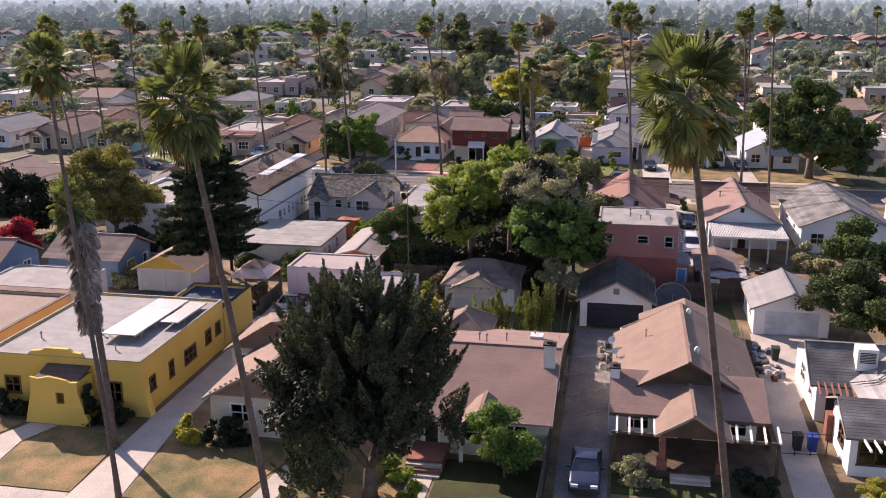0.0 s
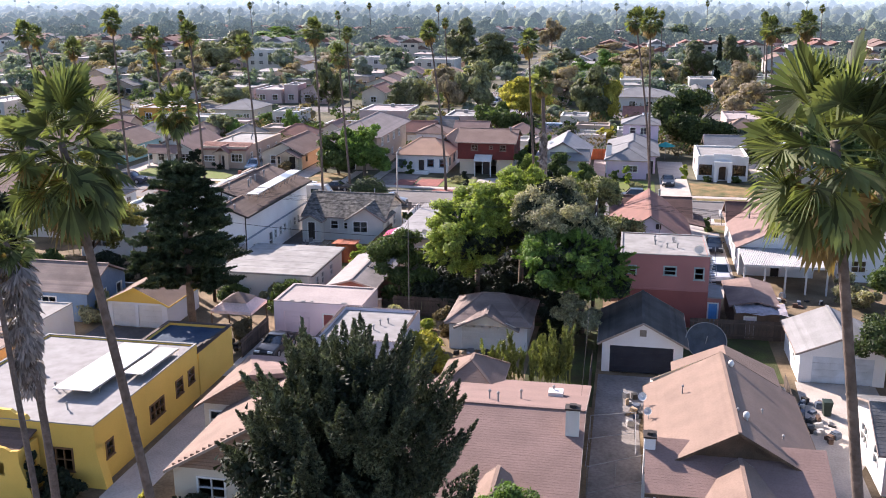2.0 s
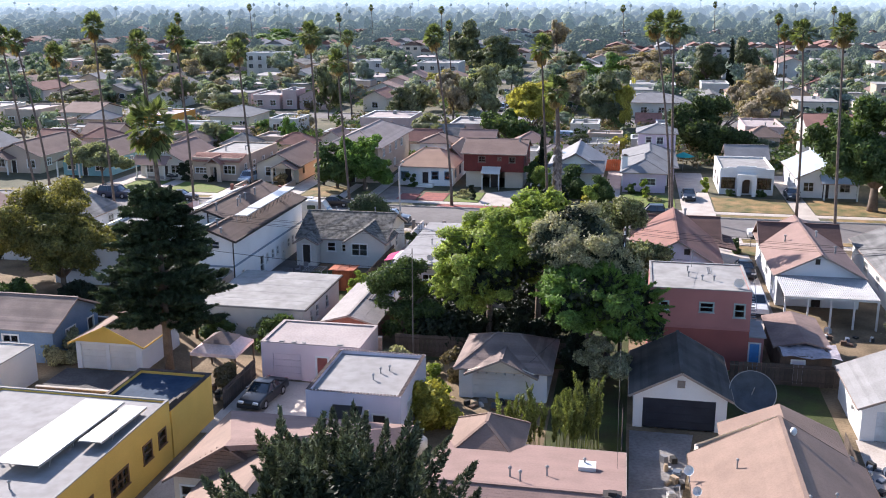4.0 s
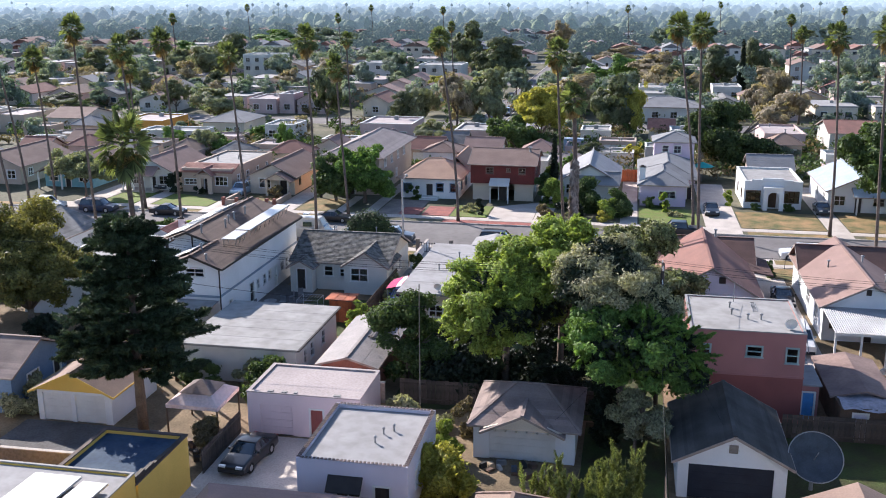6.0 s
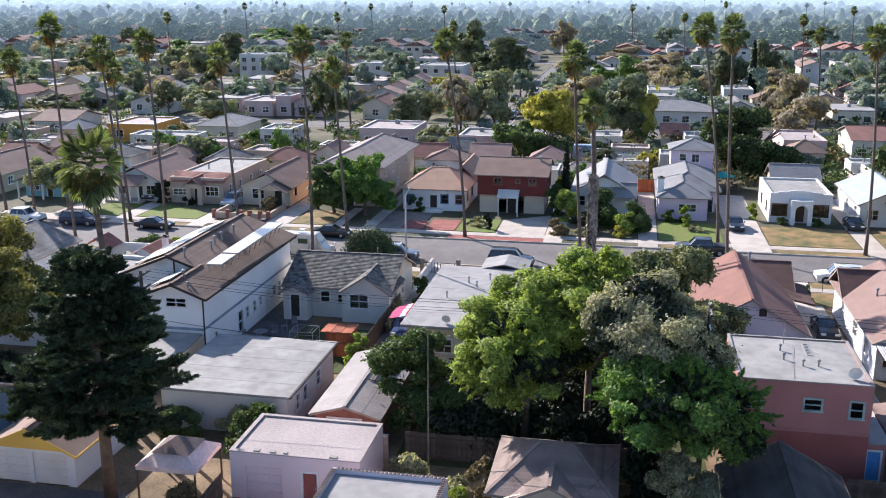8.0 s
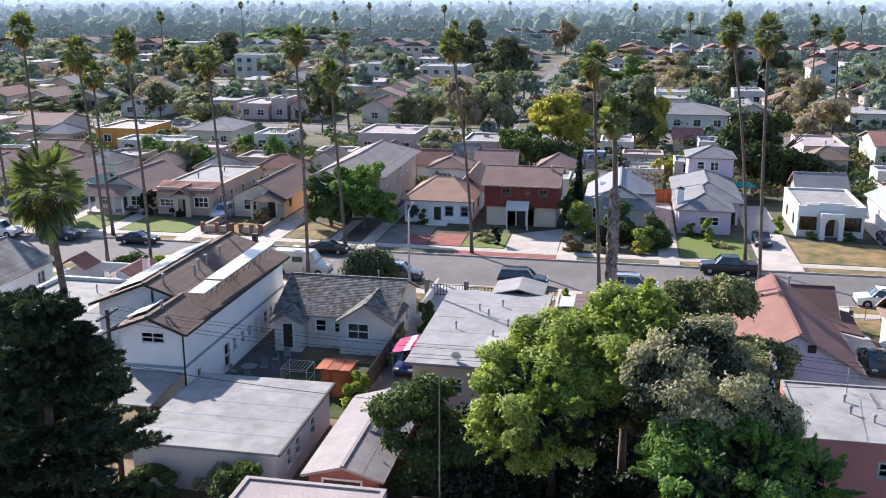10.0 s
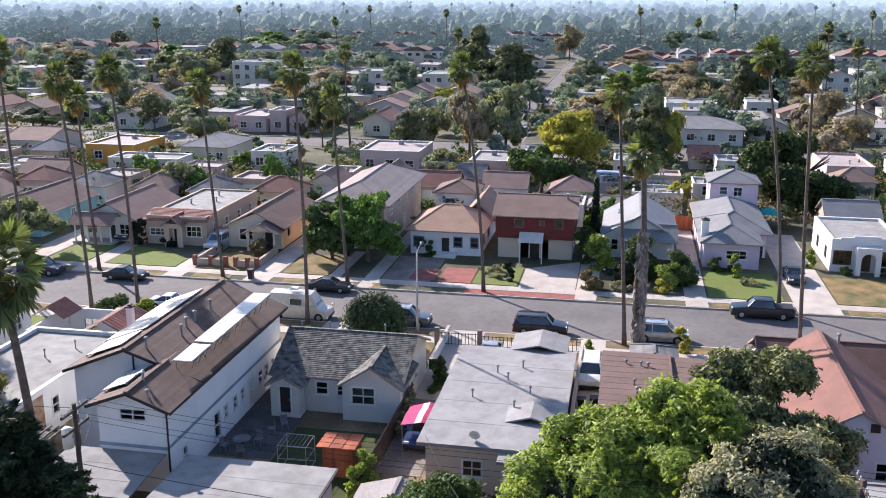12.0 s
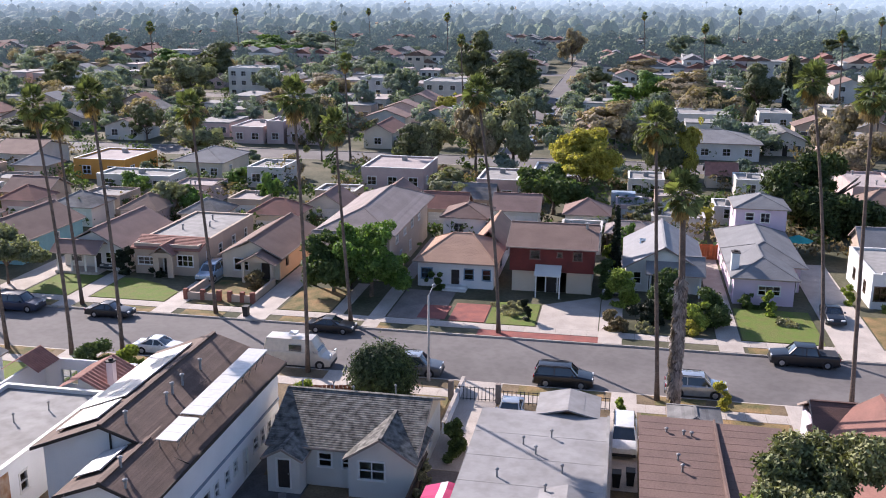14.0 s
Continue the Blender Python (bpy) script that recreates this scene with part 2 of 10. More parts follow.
def door(side, box, h, parent, mat):
    u0, u1, z0, z1 = h[:4]
    s = Shape()
    bar_between(s, side, box, u0 + 0.04, u1 - 0.04, z0, z1 - 0.04, 0.1, 0.15)
    for i in range(2):
        for j in range(2):
            w, t = (u1 - u0 - 0.4) / 2, (z1 - z0 - 0.5) / 2
            bar_between(s, side, box, u0 + 0.15 + i * (w + 0.1), u0 + 0.15 + i * (w + 0.1) + w, z0 + 0.2 + j * (t + 0.1), z0 + 0.2 + j * (t + 0.1) + t, 0.085, 0.12)
    d = part("door", s, mat, parent)
    s = Shape()
    for a, b, c, e in ((u0 - 0.08, u0 + 0.04, z0, z1), (u1 - 0.04, u1 + 0.08, z0, z1), (u0 - 0.08, u1 + 0.08, z1 - 0.04, z1 + 0.08)):
        bar_between(s, side, box, a, b, c, e, -0.03, 0.12)
    part("door_frame", s, white_trim, d)
    s = Shape()
    bar_between(s, side, box, u1 - 0.18, u1 - 0.12, z0 + 0.95, z0 + 1.05, 0.03, 0.1)
    part("handle", s, metal_grey, d)


def garage_door(side, box, h, parent, mat):
    u0, u1, z0, z1 = h[:4]
    n, rows = max(2, round((u1 - u0) / 0.7)), 4
    d = None
    for j in range(rows):
        s = Shape()
        a, b = z0 + (z1 - z0) * j / rows, z0 + (z1 - z0) * (j + 1) / rows
        bar_between(s, side, box, u0, u1, a + 0.008, b - 0.008, 0.12, 0.16)
        for i in range(n):
            w = (u1 - u0) / n
            bar_between(s, side, box, u0 + i * w + 0.07, u0 + (i + 1) * w - 0.07, a + 0.08, b - 0.08, 0.105, 0.13)
        if d is None:
            d = part("garage_door", s, mat, parent)
        else:
            part("panel", s, mat, d)


def courses(s, A, B, C, D, step=0.2, lip=0.004):
    """A roof slope from the eave A-B up to D-C, laid in overlapping courses."""
    A, B, C, D = map(Vector, (A, B, C, D))
    nrm = (B - A).cross(D - A).normalized()
    if nrm.z < 0:
        nrm = -nrm
    n = max(2, round(((D + C) / 2 - (A + B) / 2).length / step))
    for i in range(n):
        p, q = i / n, (i + 1) / n
        a, b, c, d = A.lerp(D, p), B.lerp(C, p), B.lerp(C, q), A.lerp(D, q)
        up = nrm * lip
        s.quad(a + up, b + up, c, d)
        s.quad(a, b, b + up, a + up)


def slope(s, A, B, C, D, thick=0.14, step=0.2, lip=0.004):
    courses(s, A, B, C, D, step, lip)
    A, B, C, D = map(Vector, (A, B, C, D))
    t = Vector((0, 0, -thick))
    s.quad(D + t, C + t, B + t, A + t)
    for p, q in ((A, B), (B, C), (C, D), (D, A)):
        s.quad(p + t, q + t, q, p)


def gable_roof(box, ze, zr, axis, over, mat, parent, fascia=None, ends=0.35, ridge=None, step=0.2, lip=0.004, name="roof"):
    """Two slopes that meet at a ridge along the axis, with boards along the eaves and rakes."""
    x0, x1, y0, y1 = box
    if axis == "y":
        c = (x0 + x1) / 2 if ridge is None else ridge
        lo, hi, a0, a1 = x0, x1, y0 - ends, y1 + ends
        P = lambda u, w, z: (u, w, z)
    else:
        c = (y0 + y1) / 2 if ridge is None else ridge
        lo, hi, a0, a1 = y0, y1, x0 - ends, x1 + ends
        P = lambda u, w, z: (w, u, z)
    zl = ze - over * (zr - ze) / (c - lo)
    zh = ze - over * (zr - ze) / (hi - c)
    s = Shape()
    slope(s, P(lo - over, a0, zl), P(lo - over, a1, zl), P(c, a1, zr), P(c, a0, zr), 0.12, step, lip)
    r = part(name, s, mat, parent)
    s = Shape()
    slope(s, P(hi + over, a1, zh), P(hi + over, a0, zh), P(c, a0, zr), P(c, a1, zr), 0.12, step, lip)
    part(name, s, mat, parent)
    part("ridge_cap", Shape().beam(P(c, a0, zr + 0.02), P(c, a1, zr + 0.02), 0.22, 0.06), mat, r)
    f = fascia or eave_paint
    for w, k in ((a0, -1), (a1, 1)):
        part("fascia", Shape().beam(P(lo - over, w + 0.025 * k, zl - 0.07), P(c, w + 0.025 * k, zr - 0.07), 0.04, 0.15), f, r)
        part("fascia", Shape().beam(P(hi + over, w + 0.025 * k, zh - 0.07), P(c, w + 0.025 * k, zr - 0.07), 0.04, 0.15), f, r)
    part("fascia", Shape().beam(P(lo - over - 0.025, a0, zl - 0.06), P(lo - over - 0.025, a1, zl - 0.06), 0.04, 0.13), f, r)
    part("fascia", Shape().beam(P(hi + over + 0.025, a0, zh - 0.06), P(hi + over + 0.025, a1, zh - 0.06), 0.04, 0.13), f, r)
    return r


def hip_roof(box, ze, zr, over, mat, parent, fascia=None, inset=None, axis=None, step=0.24, name="roof"):
    x0, x1, y0, y1 = box[0] - over, box[1] + over, box[2] - over, box[3] + over
    axis = axis or ("x" if x1 - x0 > y1 - y0 else "y")
    k = (min(x1 - x0, y1 - y0) / 2 if inset is None else inset)
    xm, ym = (x0 + x1) / 2, (y0 + y1) / 2
    a, b = ((x0 + k, ym, zr), (x1 - k, ym, zr)) if axis == "x" else ((xm, y0 + k, zr), (xm, y1 - k, zr))
    p, q, r, t = (x0, y0, ze), (x1, y0, ze), (x1, y1, ze), (x0, y1, ze)
    faces = ((p, q, b, a), (q, r, b, b), (r, t, a, b), (t, p, a, a)) if axis == "x" else ((p, q, a, a), (q, r, b, a), (r, t, b, b), (t, p, a, b))
    ob = None
    for f in faces:
        s = Shape()
        slope(s, *f, 0.12, step)
        o = part(name, s, mat, parent)
        ob = ob or o
    for c, d in ((a, b), (a, p), (b, r), (a, t if axis == "x" else q), (b, q if axis == "x" else t)):
        if (Vector(c) - Vector(d)).length > 0.1:
            part("ridge_cap", Shape().beam(Vector(c) + Vector((0, 0, 0.02)), Vector(d) + Vector((0, 0, 0.02)), 0.2, 0.05), mat, ob)
    for c, d in ((p, q), (q, r), (r, t), (t, p)):
        part("fascia", Shape().beam(Vector(c) - Vector((0, 0, 0.07)), Vector(d) - Vector((0, 0, 0.07)), 0.05, 0.13), fascia or eave_paint, ob)
    return ob


def flat_roof(box, zt, deck, mat, wall_mat, parent, cap=None, thick=0.22, capw=0.05):
    """A deck sunk behind parapets with a coping."""
    x0, x1, y0, y1 = box
    s = Shape().box(x0 + thick, x1 - thick, y0 + thick, y1 - thick, deck - 0.2, deck)
    r = part("roof", s, mat, parent)
    s = Shape()
    e = capw
    s.box(x0 - e, x1 + e, y0 - e, y0 + thick + e, zt, zt + 0.07)
    s.box(x0 - e, x1 + e, y1 - thick - e, y1 + e, zt, zt + 0.07)
    s.box(x0 - e, x0 + thick + e, y0 + thick + e, y1 - thick - e, zt, zt + 0.07)
    s.box(x1 - thick - e, x1 + e, y0 + thick + e, y1 - thick - e, zt, zt + 0.07)
    part("coping", s, cap or wall_mat, parent)
    return r


def walls(box, z1, wall_mat, parent, holes=None, tops=None, z0=0.0, skip="", frame_mat=None, door_mat=None):
    holes = holes or {}
    for side in "SNWE":
        if side in skip:
            continue
        hs = holes.get(side, [])
        wall(side, box, z0, z1, hs, wall_mat, parent, 0.2, (tops or {}).get(side))
        for h in hs:
            kind = h[4]
            if kind == "w":
                window(side, box, h, parent, frame_mat, h[5] if len(h) > 5 else 2)
            elif kind == "d":
                door(side, box, h, parent, h[5] if len(h) > 5 else (door_mat or dark_trim))
            elif kind == "g":
                garage_door(side, box, h, parent, h[5] if len(h) > 5 else white_trim)


def vent(parent, x, y, z, h=0.5, r=0.05, cap=True):
    s = Shape()
    if cap:
        s.tube([(x, y, z - 0.2), (x, y, z + h - 0.03), (x, y, z + h - 0.02), (x, y, z + h + 0.06), (x, y, z + h + 0.12)], [r, r, r * 1.9, r * 1.9, r * 0.5], 8)
    else:
        s.tube([(x, y, z - 0.2), (x, y, z + h)], [r, r], 8)
    part("vent_pipe", s, metal_grey, parent)


def turbine(parent, x, y, z):
    s = Shape()
    s.tube([(x, y, z - 0.2), (x, y, z + 0.21), (x, y, z + 0.22), (x, y, z + 0.34), (x, y, z + 0.5), (x, y, z + 0.6), (x, y, z + 0.64)], [0.09, 0.09, 0.11, 0.18, 0.18, 0.11, 0.02], 12)
    part("roof_ventilator", s, white_trim, parent, smooth=True)


def chimney(parent, x, y, z0, z1, mat, w=0.7, d=0.5):
    s = Shape().box(x - w / 2, x + w / 2, y - d / 2, y + d / 2, z0, z1)
    c = part("chimney", s, mat, parent)
    s = Shape().box(x - w / 2 - 0.06, x + w / 2 + 0.06, y - d / 2 - 0.06, y + d / 2 + 0.06, z1, z1 + 0.1)
    s.box(x - w / 4, x + w / 4, y - d / 4, y + d / 4, z1 + 0.1, z1 + 0.25)
    part("chimney_cap", s, dark_trim, c)

# ---- ground, streets, yards ----
ground = single("ground", Shape().box(-4500, 4500, -1500, 4800, -1.2, -0.16), soil, "dry earth and grass that reach the horizon", "ground", kind="structure")
yard_mixed = material("shaded_weedy_yard", (0.15, 0.135, 0.085), (0.055, 0.06, 0.03), 0.12, 0.95, 0.5, 3.0, stain=0.5)
STREETS = [(30.6, 41.6), (134.4, 145.5), (238.0, 249.0), (342.0, 353.0), (446.0, 457.0), (550.0, 561.0)]
for a, b in STREETS:
    single("road", Shape().box(-420, 380, a, b, -0.4, -0.15), asphalt, "worn grey asphalt residential street", "road", kind="structure")
single("road", Shape().box(-41.6, -35.4, 249.0, 900, -0.39, -0.146), asphalt, "worn grey asphalt cross street lined with parked cars", "road", kind="structure")
for (_, a), (b, _) in zip([(0, -60)] + STREETS, STREETS):
    spans = [(-420, 380)] if a < 249 else [(-420, -41.6), (-35.4, 380)]
    for p, q in spans:
        s = Shape().box(p + 0.16, q - 0.16, a + 0.16, b - 0.16, -0.5, 0.0)
        single("yard_ground", s, soil if a < 145 else yard_mixed, "bare dry earth and thin grass of the yards", "yard", kind="structure")
        s = Shape()
        s.box(p, q, a, a + 0.16, -0.5, 0.012), s.box(p, q, b - 0.16, b, -0.5, 0.012)
        s.box(p, p + 0.16, a + 0.16, b - 0.16, -0.5, 0.012), s.box(q - 0.16, q, a + 0.16, b - 0.16, -0.5, 0.012)
        single("kerb", s, concrete, "pale concrete kerb along the street", "kerb", kind="structure")


def patch(name, outline, mat, label, cat, z=0.03):
    return single(name, Shape().slab(outline, -0.1, z), mat, label, cat, kind="structure")


def rect(x0, x1, y0, y1):
    return [(x0, y0), (x1, y0), (x1, y1), (x0, y1)]


# parkway strips between kerb and sidewalk
for p, q in [(-140, -83), (-79, -74), (-68.5, -62.5), (-60, -55.6), (-49.6, -44), (-40.8, -38.4)]:
    patch("parkway", rect(p, q, 145.7, 147.2), lawn_dry, "straw-coloured grass strip beside the kerb", "grass", 0.025)
for p, q in [(8.0, 17.6), (21.5, 40), (-4.8, 2.0)]:
    patch("parkway", rect(p, q, 145.7, 147.2), lawn_dry, "straw-coloured grass strip beside the kerb", "grass", 0.025)
patch("parkway", rect(-29.8, -18, 145.7, 147.2), material("red_paving", (0.33, 0.11, 0.085), (0.22, 0.08, 0.07), 0.8, 0.9, 0.2, stain=0.4), "red painted paving strip beside the kerb", "paving", 0.026)
for p, q in [(-100, -66.5), (-62, -49), (-40, -36.8), (-29.2, -26.5), (-24.4, -17.5), (-13.5, -9.5), (-8.3, -4.6), (4, 30)]:
    patch("parkway", rect(p, q, 132.4, 134.2), lawn_dry, "dry grass strip beside the kerb", "grass", 0.025)

# sidewalks of single slabs


def sidewalk(x0, x1, y0, y1, label):
    root = thing("sidewalk", ((x0 + x1) / 2, (y0 + y1) / 2, 0), label, "sidewalk", kind="structure")
    n = round((x1 - x0) / 1.5)
    w = (x1 - x0) / n
    me = Shape()
    g = 0.012
    me.slab([(g, g), (w - g, g), (w - g, y1 - y0 - g), (g, y1 - y0 - g)], -0.1, 0.03)
    data = me.mesh("slab")
    data.materials.append(concrete)
    for i in range(n):
        ob = new("slab", data)
        ob.parent = root
        ob.location = (x0 + i * w - root.location.x, y0 - root.location.y, random.uniform(-0.004, 0.004))


sidewalk(-90, 31.5, 147.3, 148.9, "pale concrete sidewalk of square slabs")
sidewalk(-80.5, 26.5, 130.7, 132.3, "pale concrete sidewalk of square slabs")
sidewalk(-62, 23.5, 43.6, 45.3, "pale concrete sidewalk of square slabs")

# driveways and walks, south row
red_paving = MATS["red_paving"]
patch("driveway", [(-30.4, 41.8), (-27.4, 41.8), (-27.4, 45.9), (-28.2, 54), (-28.2, 76.6), (-30.6, 76.6), (-30.6, 55.0)], concrete, "long pale concrete driveway beside the yellow house", "driveway")
patch("lawn", [(-38.2, 45.4), (-30.5, 45.4), (-30.9, 52.6), (-36.0, 53.2), (-37.0, 50.6), (-36.6, 47.0)], lawn_dry, "half-dried lawn turned brown", "lawn", 0.05)
patch("front_walk", [(-39.6, 45.4), (-38.0, 45.4), (-36.9, 47.4), (-37.2, 50.8), (-36.2, 53.4), (-38.2, 53.4), (-39.4, 50.6)], concrete, "curving pale concrete front walk", "walk")
patch("lawn", [(-52, 45.4), (-39.8, 45.4), (-39.6, 50.6), (-38.6, 53.5), (-52, 55)], lawn_dry, "half-dried lawn beside a concrete walk", "lawn", 0.05)
patch("lawn", [(-27.2, 45.4), (-20.9, 45.4), (-19.8, 50.2), (-18.6, 53.6), (-26.0, 53.6), (-27.9, 53.0)], lawn_dry, "dried-out straw-coloured front lawn", "lawn", 0.05)
patch("front_walk", [(-20.6, 41.8), (-19.1, 41.8), (-18.2, 50), (-17.6, 54), (-18.4, 54), (-19.6, 50)], concrete, "narrow pale concrete walk", "walk")
patch("front_walk", rect(-11.6, -10.2, 41.8, 54.0), concrete, "pale concrete walk up to the porch", "walk", 0.034)
patch("lawn", rect(-17.4, -11.8, 45.4, 53.3), lawn_dry, "dried-out lawn under the dark tree", "lawn", 0.05)
patch("lawn", rect(-10.0, -3.6, 45.4, 53.3), lawn_shade, "green lawn with the shade in its colour", "lawn", 0.05)
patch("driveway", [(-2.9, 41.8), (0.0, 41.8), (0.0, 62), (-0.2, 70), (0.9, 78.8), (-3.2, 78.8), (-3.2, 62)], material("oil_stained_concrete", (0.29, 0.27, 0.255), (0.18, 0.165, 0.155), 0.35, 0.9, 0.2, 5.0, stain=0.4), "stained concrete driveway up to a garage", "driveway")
patch("yard", rect(0.2, 9.8, 50.9, 53.3), lawn_shade, "leaf-strewn bed before the porch, darkened for shade", "yard", 0.045)
patch("lawn", rect(0.2, 3.6, 45.4, 50.8), lawn_dry, "dried-out patch of lawn", "lawn", 0.05)
patch("front_walk", rect(3.9, 5.5, 41.8, 53.4), concrete, "pale concrete walk with steps", "walk", 0.034)
patch("lawn", rect(5.8, 9.6, 45.4, 51.0), lawn_dry, "dried-out patch of lawn", "lawn", 0.05)
patch("driveway", [(10.4, 41.8), (12.9, 41.8), (12.7, 56), (12.9, 66), (16.6, 73), (16.8, 80), (11.2, 80), (10.6, 66)], concrete, "pale concrete driveway with cracked slabs", "driveway")
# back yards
patch("driveway", rect(-46.2, -36.4, 75.8, 82.0), dark_paving, "paved yard before the mustard garage, darkened for pine shade", "driveway")
patch("patio", [(-42.6, 107.0), (-36.2, 107.0), (-36.2, 115.5), (-39.6, 115.5), (-40.4, 124), (-42.4, 126)], dark_paving, "concrete patio between two houses, darkened for its shade", "patio")
patch("driveway", [(-29.4, 118.5), (-25.8, 118.5), (-25.8, 134.2), (-28.9, 134.2)], concrete, "pale concrete driveway between two houses", "driveway")
patch("driveway", [(-28.8, 106.5), (-25.9, 106.5), (-25.9, 118.4), (-28.9, 118.4)], concrete_old, "worn concrete driveway under a canopy", "driveway")
patch("driveway", rect(-31.2, -22.8, 73.2, 82.6), concrete, "pale concrete yard before a pink garage", "driveway", 0.034)
patch("driveway", rect(-40.8, -36.2, 126, 134.2), concrete, "pale concrete driveway", "driveway")
patch("driveway", rect(-16.9, -14.9, 118, 134.2), concrete, "pale driveway strip beside a house", "driveway")
patch("driveway", rect(6.0, 9.4, 100, 134.2), concrete, "pale concrete driveway between two houses", "driveway")
patch("driveway", rect(-3.4, -0.4, 126.5, 134.2), concrete, "short pale concrete driveway", "driveway")
patch("lawn", rect(-36.0, -29.4, 102.0, 112.0), lawn_shade, "small back lawn darkened for shade", "lawn", 0.05)
patch("lawn", rect(-52, -45.6, 126, 130.6), lawn, "green front lawn", "lawn", 0.05)
patch("lawn", rect(-80, -61.5, 125.5, 130.6), lawn, "green front lawn", "lawn", 0.05)
patch("front_walk", rect(-65.4, -61.8, 125.5, 134.2), concrete, "broad pale front walk", "walk", 0.055)
patch("lawn", rect(-36, -29.6, 124.5, 130.6), lawn_dry, "dried-out front lawn", "lawn", 0.05)
patch("lawn", rect(-14.6, -9.4, 123.5, 130.6), lawn_dry, "dried-out front yard", "lawn", 0.05)
patch("lawn", rect(-9.0, -3.6, 126.5, 130.6), lawn_dry, "dried-out front yard", "lawn", 0.05)
patch("lawn", rect(8.6, 17, 126.5, 130.6), lawn_dry, "dried-out front yard", "lawn", 0.05)
patch("yard", rect(-22.4, -3.4, 88.9, 103.0), lawn_shade, "leaf-strewn earth under broad trees, darkened as their shade", "yard", 0.02)
patch("yard", rect(-8.6, -3.4, 72.6, 88.6), lawn_shade, "weedy side yard beside a garage, darkened for shade", "yard", 0.02)
patch("yard", rect(3.2, 10.4, 79.4, 90.8), lawn_shade, "yard behind a garage, coloured dark for shade", "yard", 0.02)
# far side of the street
for x0, x1, lab in [(-83.6, -80.0, "d"), (-74.2, -72.0, "w"), (-63.2, -61.0, "d"), (-53.9, -51.0, "d"), (-45.2, -43.9, "w"), (-41.2, -39.6, "d"), (-18.4, -16.2, "d"), (-7.4, -5.2, "d"), (3.2, 7.4, "d"), (17.8, 20.2, "d")]:
    patch("driveway" if lab == "d" else "front_walk", rect(x0, x1, 145.7, 159.5 if lab == "w" else 178), concrete, "pale concrete driveway beside a house" if lab == "d" else "pale concrete front walk", "driveway" if lab == "d" else "walk", 0.034)
patch("lawn", rect(-79.6, -74.4, 149.1, 156.6), lawn, "mown green front lawn", "lawn", 0.05)
patch("lawn", [(-71.8, 149.1), (-63.4, 149.1), (-63.4, 152.4), (-66.5, 154.8), (-70.4, 156.4), (-71.8, 156.2)], lawn, "mown bright green front lawn", "lawn", 0.05)
patch("lawn", rect(-60.6, -54.2, 149.1, 157.6), lawn_dry, "dry front yard behind a low wall", "lawn", 0.05)
patch("lawn", rect(-50.6, -45.4, 149.1, 157), lawn_dry, "dried-out front lawn", "lawn", 0.05)
patch("driveway", rect(-39.4, -34.0, 149.0, 158.6), concrete_old, "blue-grey concrete forecourt", "driveway")
patch("paving", rect(-36.4, -33.6, 149.4, 153.6), red_paving, "dark red paved square in a forecourt", "paving", 0.05)
patch("paving", rect(-33.2, -29.6, 149.2, 154.8), red_paving, "dark red paved square in a forecourt", "paving", 0.05)
patch("lawn", rect(-29.4, -24.6, 149.1, 156), lawn, "planted front garden", "lawn", 0.05)
patch("driveway", [(-24.4, 148.9), (-18.5, 148.9), (-18.5, 160), (-24.4, 156)], concrete, "pale concrete forecourt", "driveway")
patch("lawn", rect(-5.0, 2.4, 149.1, 158.8), lawn, "green front lawn", "lawn", 0.05)
patch("lawn", rect(7.6, 17.6, 149.1, 158.6), lawn_dry, "yellowing front lawn", "lawn", 0.05)
patch("lawn", rect(20.4, 34, 149.1, 158.6), lawn_dry, "yellowing front lawn", "lawn", 0.05)

# ---- houses of the near block ----
def shingle(name, a, b=None, isl=0.025):
    return material(name, a, b or tuple(c * 0.8 for c in a), 0.5, 0.92, 0.25, 9.0, island=isl, stain=0.2)


brown_shingle = shingle("brown_shingle", (0.27, 0.18, 0.155), (0.225, 0.15, 0.128))
tan_shingle = shingle("tan_shingle", (0.265, 0.186, 0.146), (0.215, 0.15, 0.118))
grey_shingle = shingle("grey_shingle", (0.22, 0.215, 0.21), (0.10, 0.098, 0.096), 0.16)
old_shake = shingle("old_grey_shake", (0.085, 0.08, 0.074), (0.042, 0.039, 0.036), 0.2)
patchy_shingle = material("patchy_grey_shingle", (0.235, 0.225, 0.205), (0.06, 0.058, 0.052), 2.2, 0.92, 0.3, 14.0, island=0.05, stain=0.5)
red_shingle = shingle("faded_red_shingle", (0.25, 0.125, 0.10), (0.19, 0.10, 0.082))
dark_tile = material("brown_concrete_tile", (0.15, 0.10, 0.08), (0.11, 0.075, 0.06), 0.8, 0.85, 0.3, 10.0, island=0.12, stain=0.3)
roll_grey = material("grey_roll_roofing", (0.315, 0.305, 0.30), (0.26, 0.25, 0.245), 0.45, 0.9, 0.08, 1.3, stain=0.28)
roll_white = material("white_roll_roofing", (0.325, 0.315, 0.30), (0.25, 0.24, 0.23), 0.5, 0.9, 0.08, 1.3, stain=0.3)
roll_pink = material("pinkish_roll_roofing", (0.42, 0.36, 0.345), (0.33, 0.285, 0.275), 0.3, 0.9, 0.1, 6.0, stain=0.3)
wet_roof = material("blue_grey_roofing", (0.018, 0.042, 0.085), (0.05, 0.08, 0.12), 0.7, 0.8, 0.1, 4.0, stain=0.3, spec=0.15)
yellow_stucco = material("yellow_stucco", (0.74, 0.49, 0.115), (0.66, 0.43, 0.095), 0.35, 0.9, 0.35, 22.0, stain=0.15)
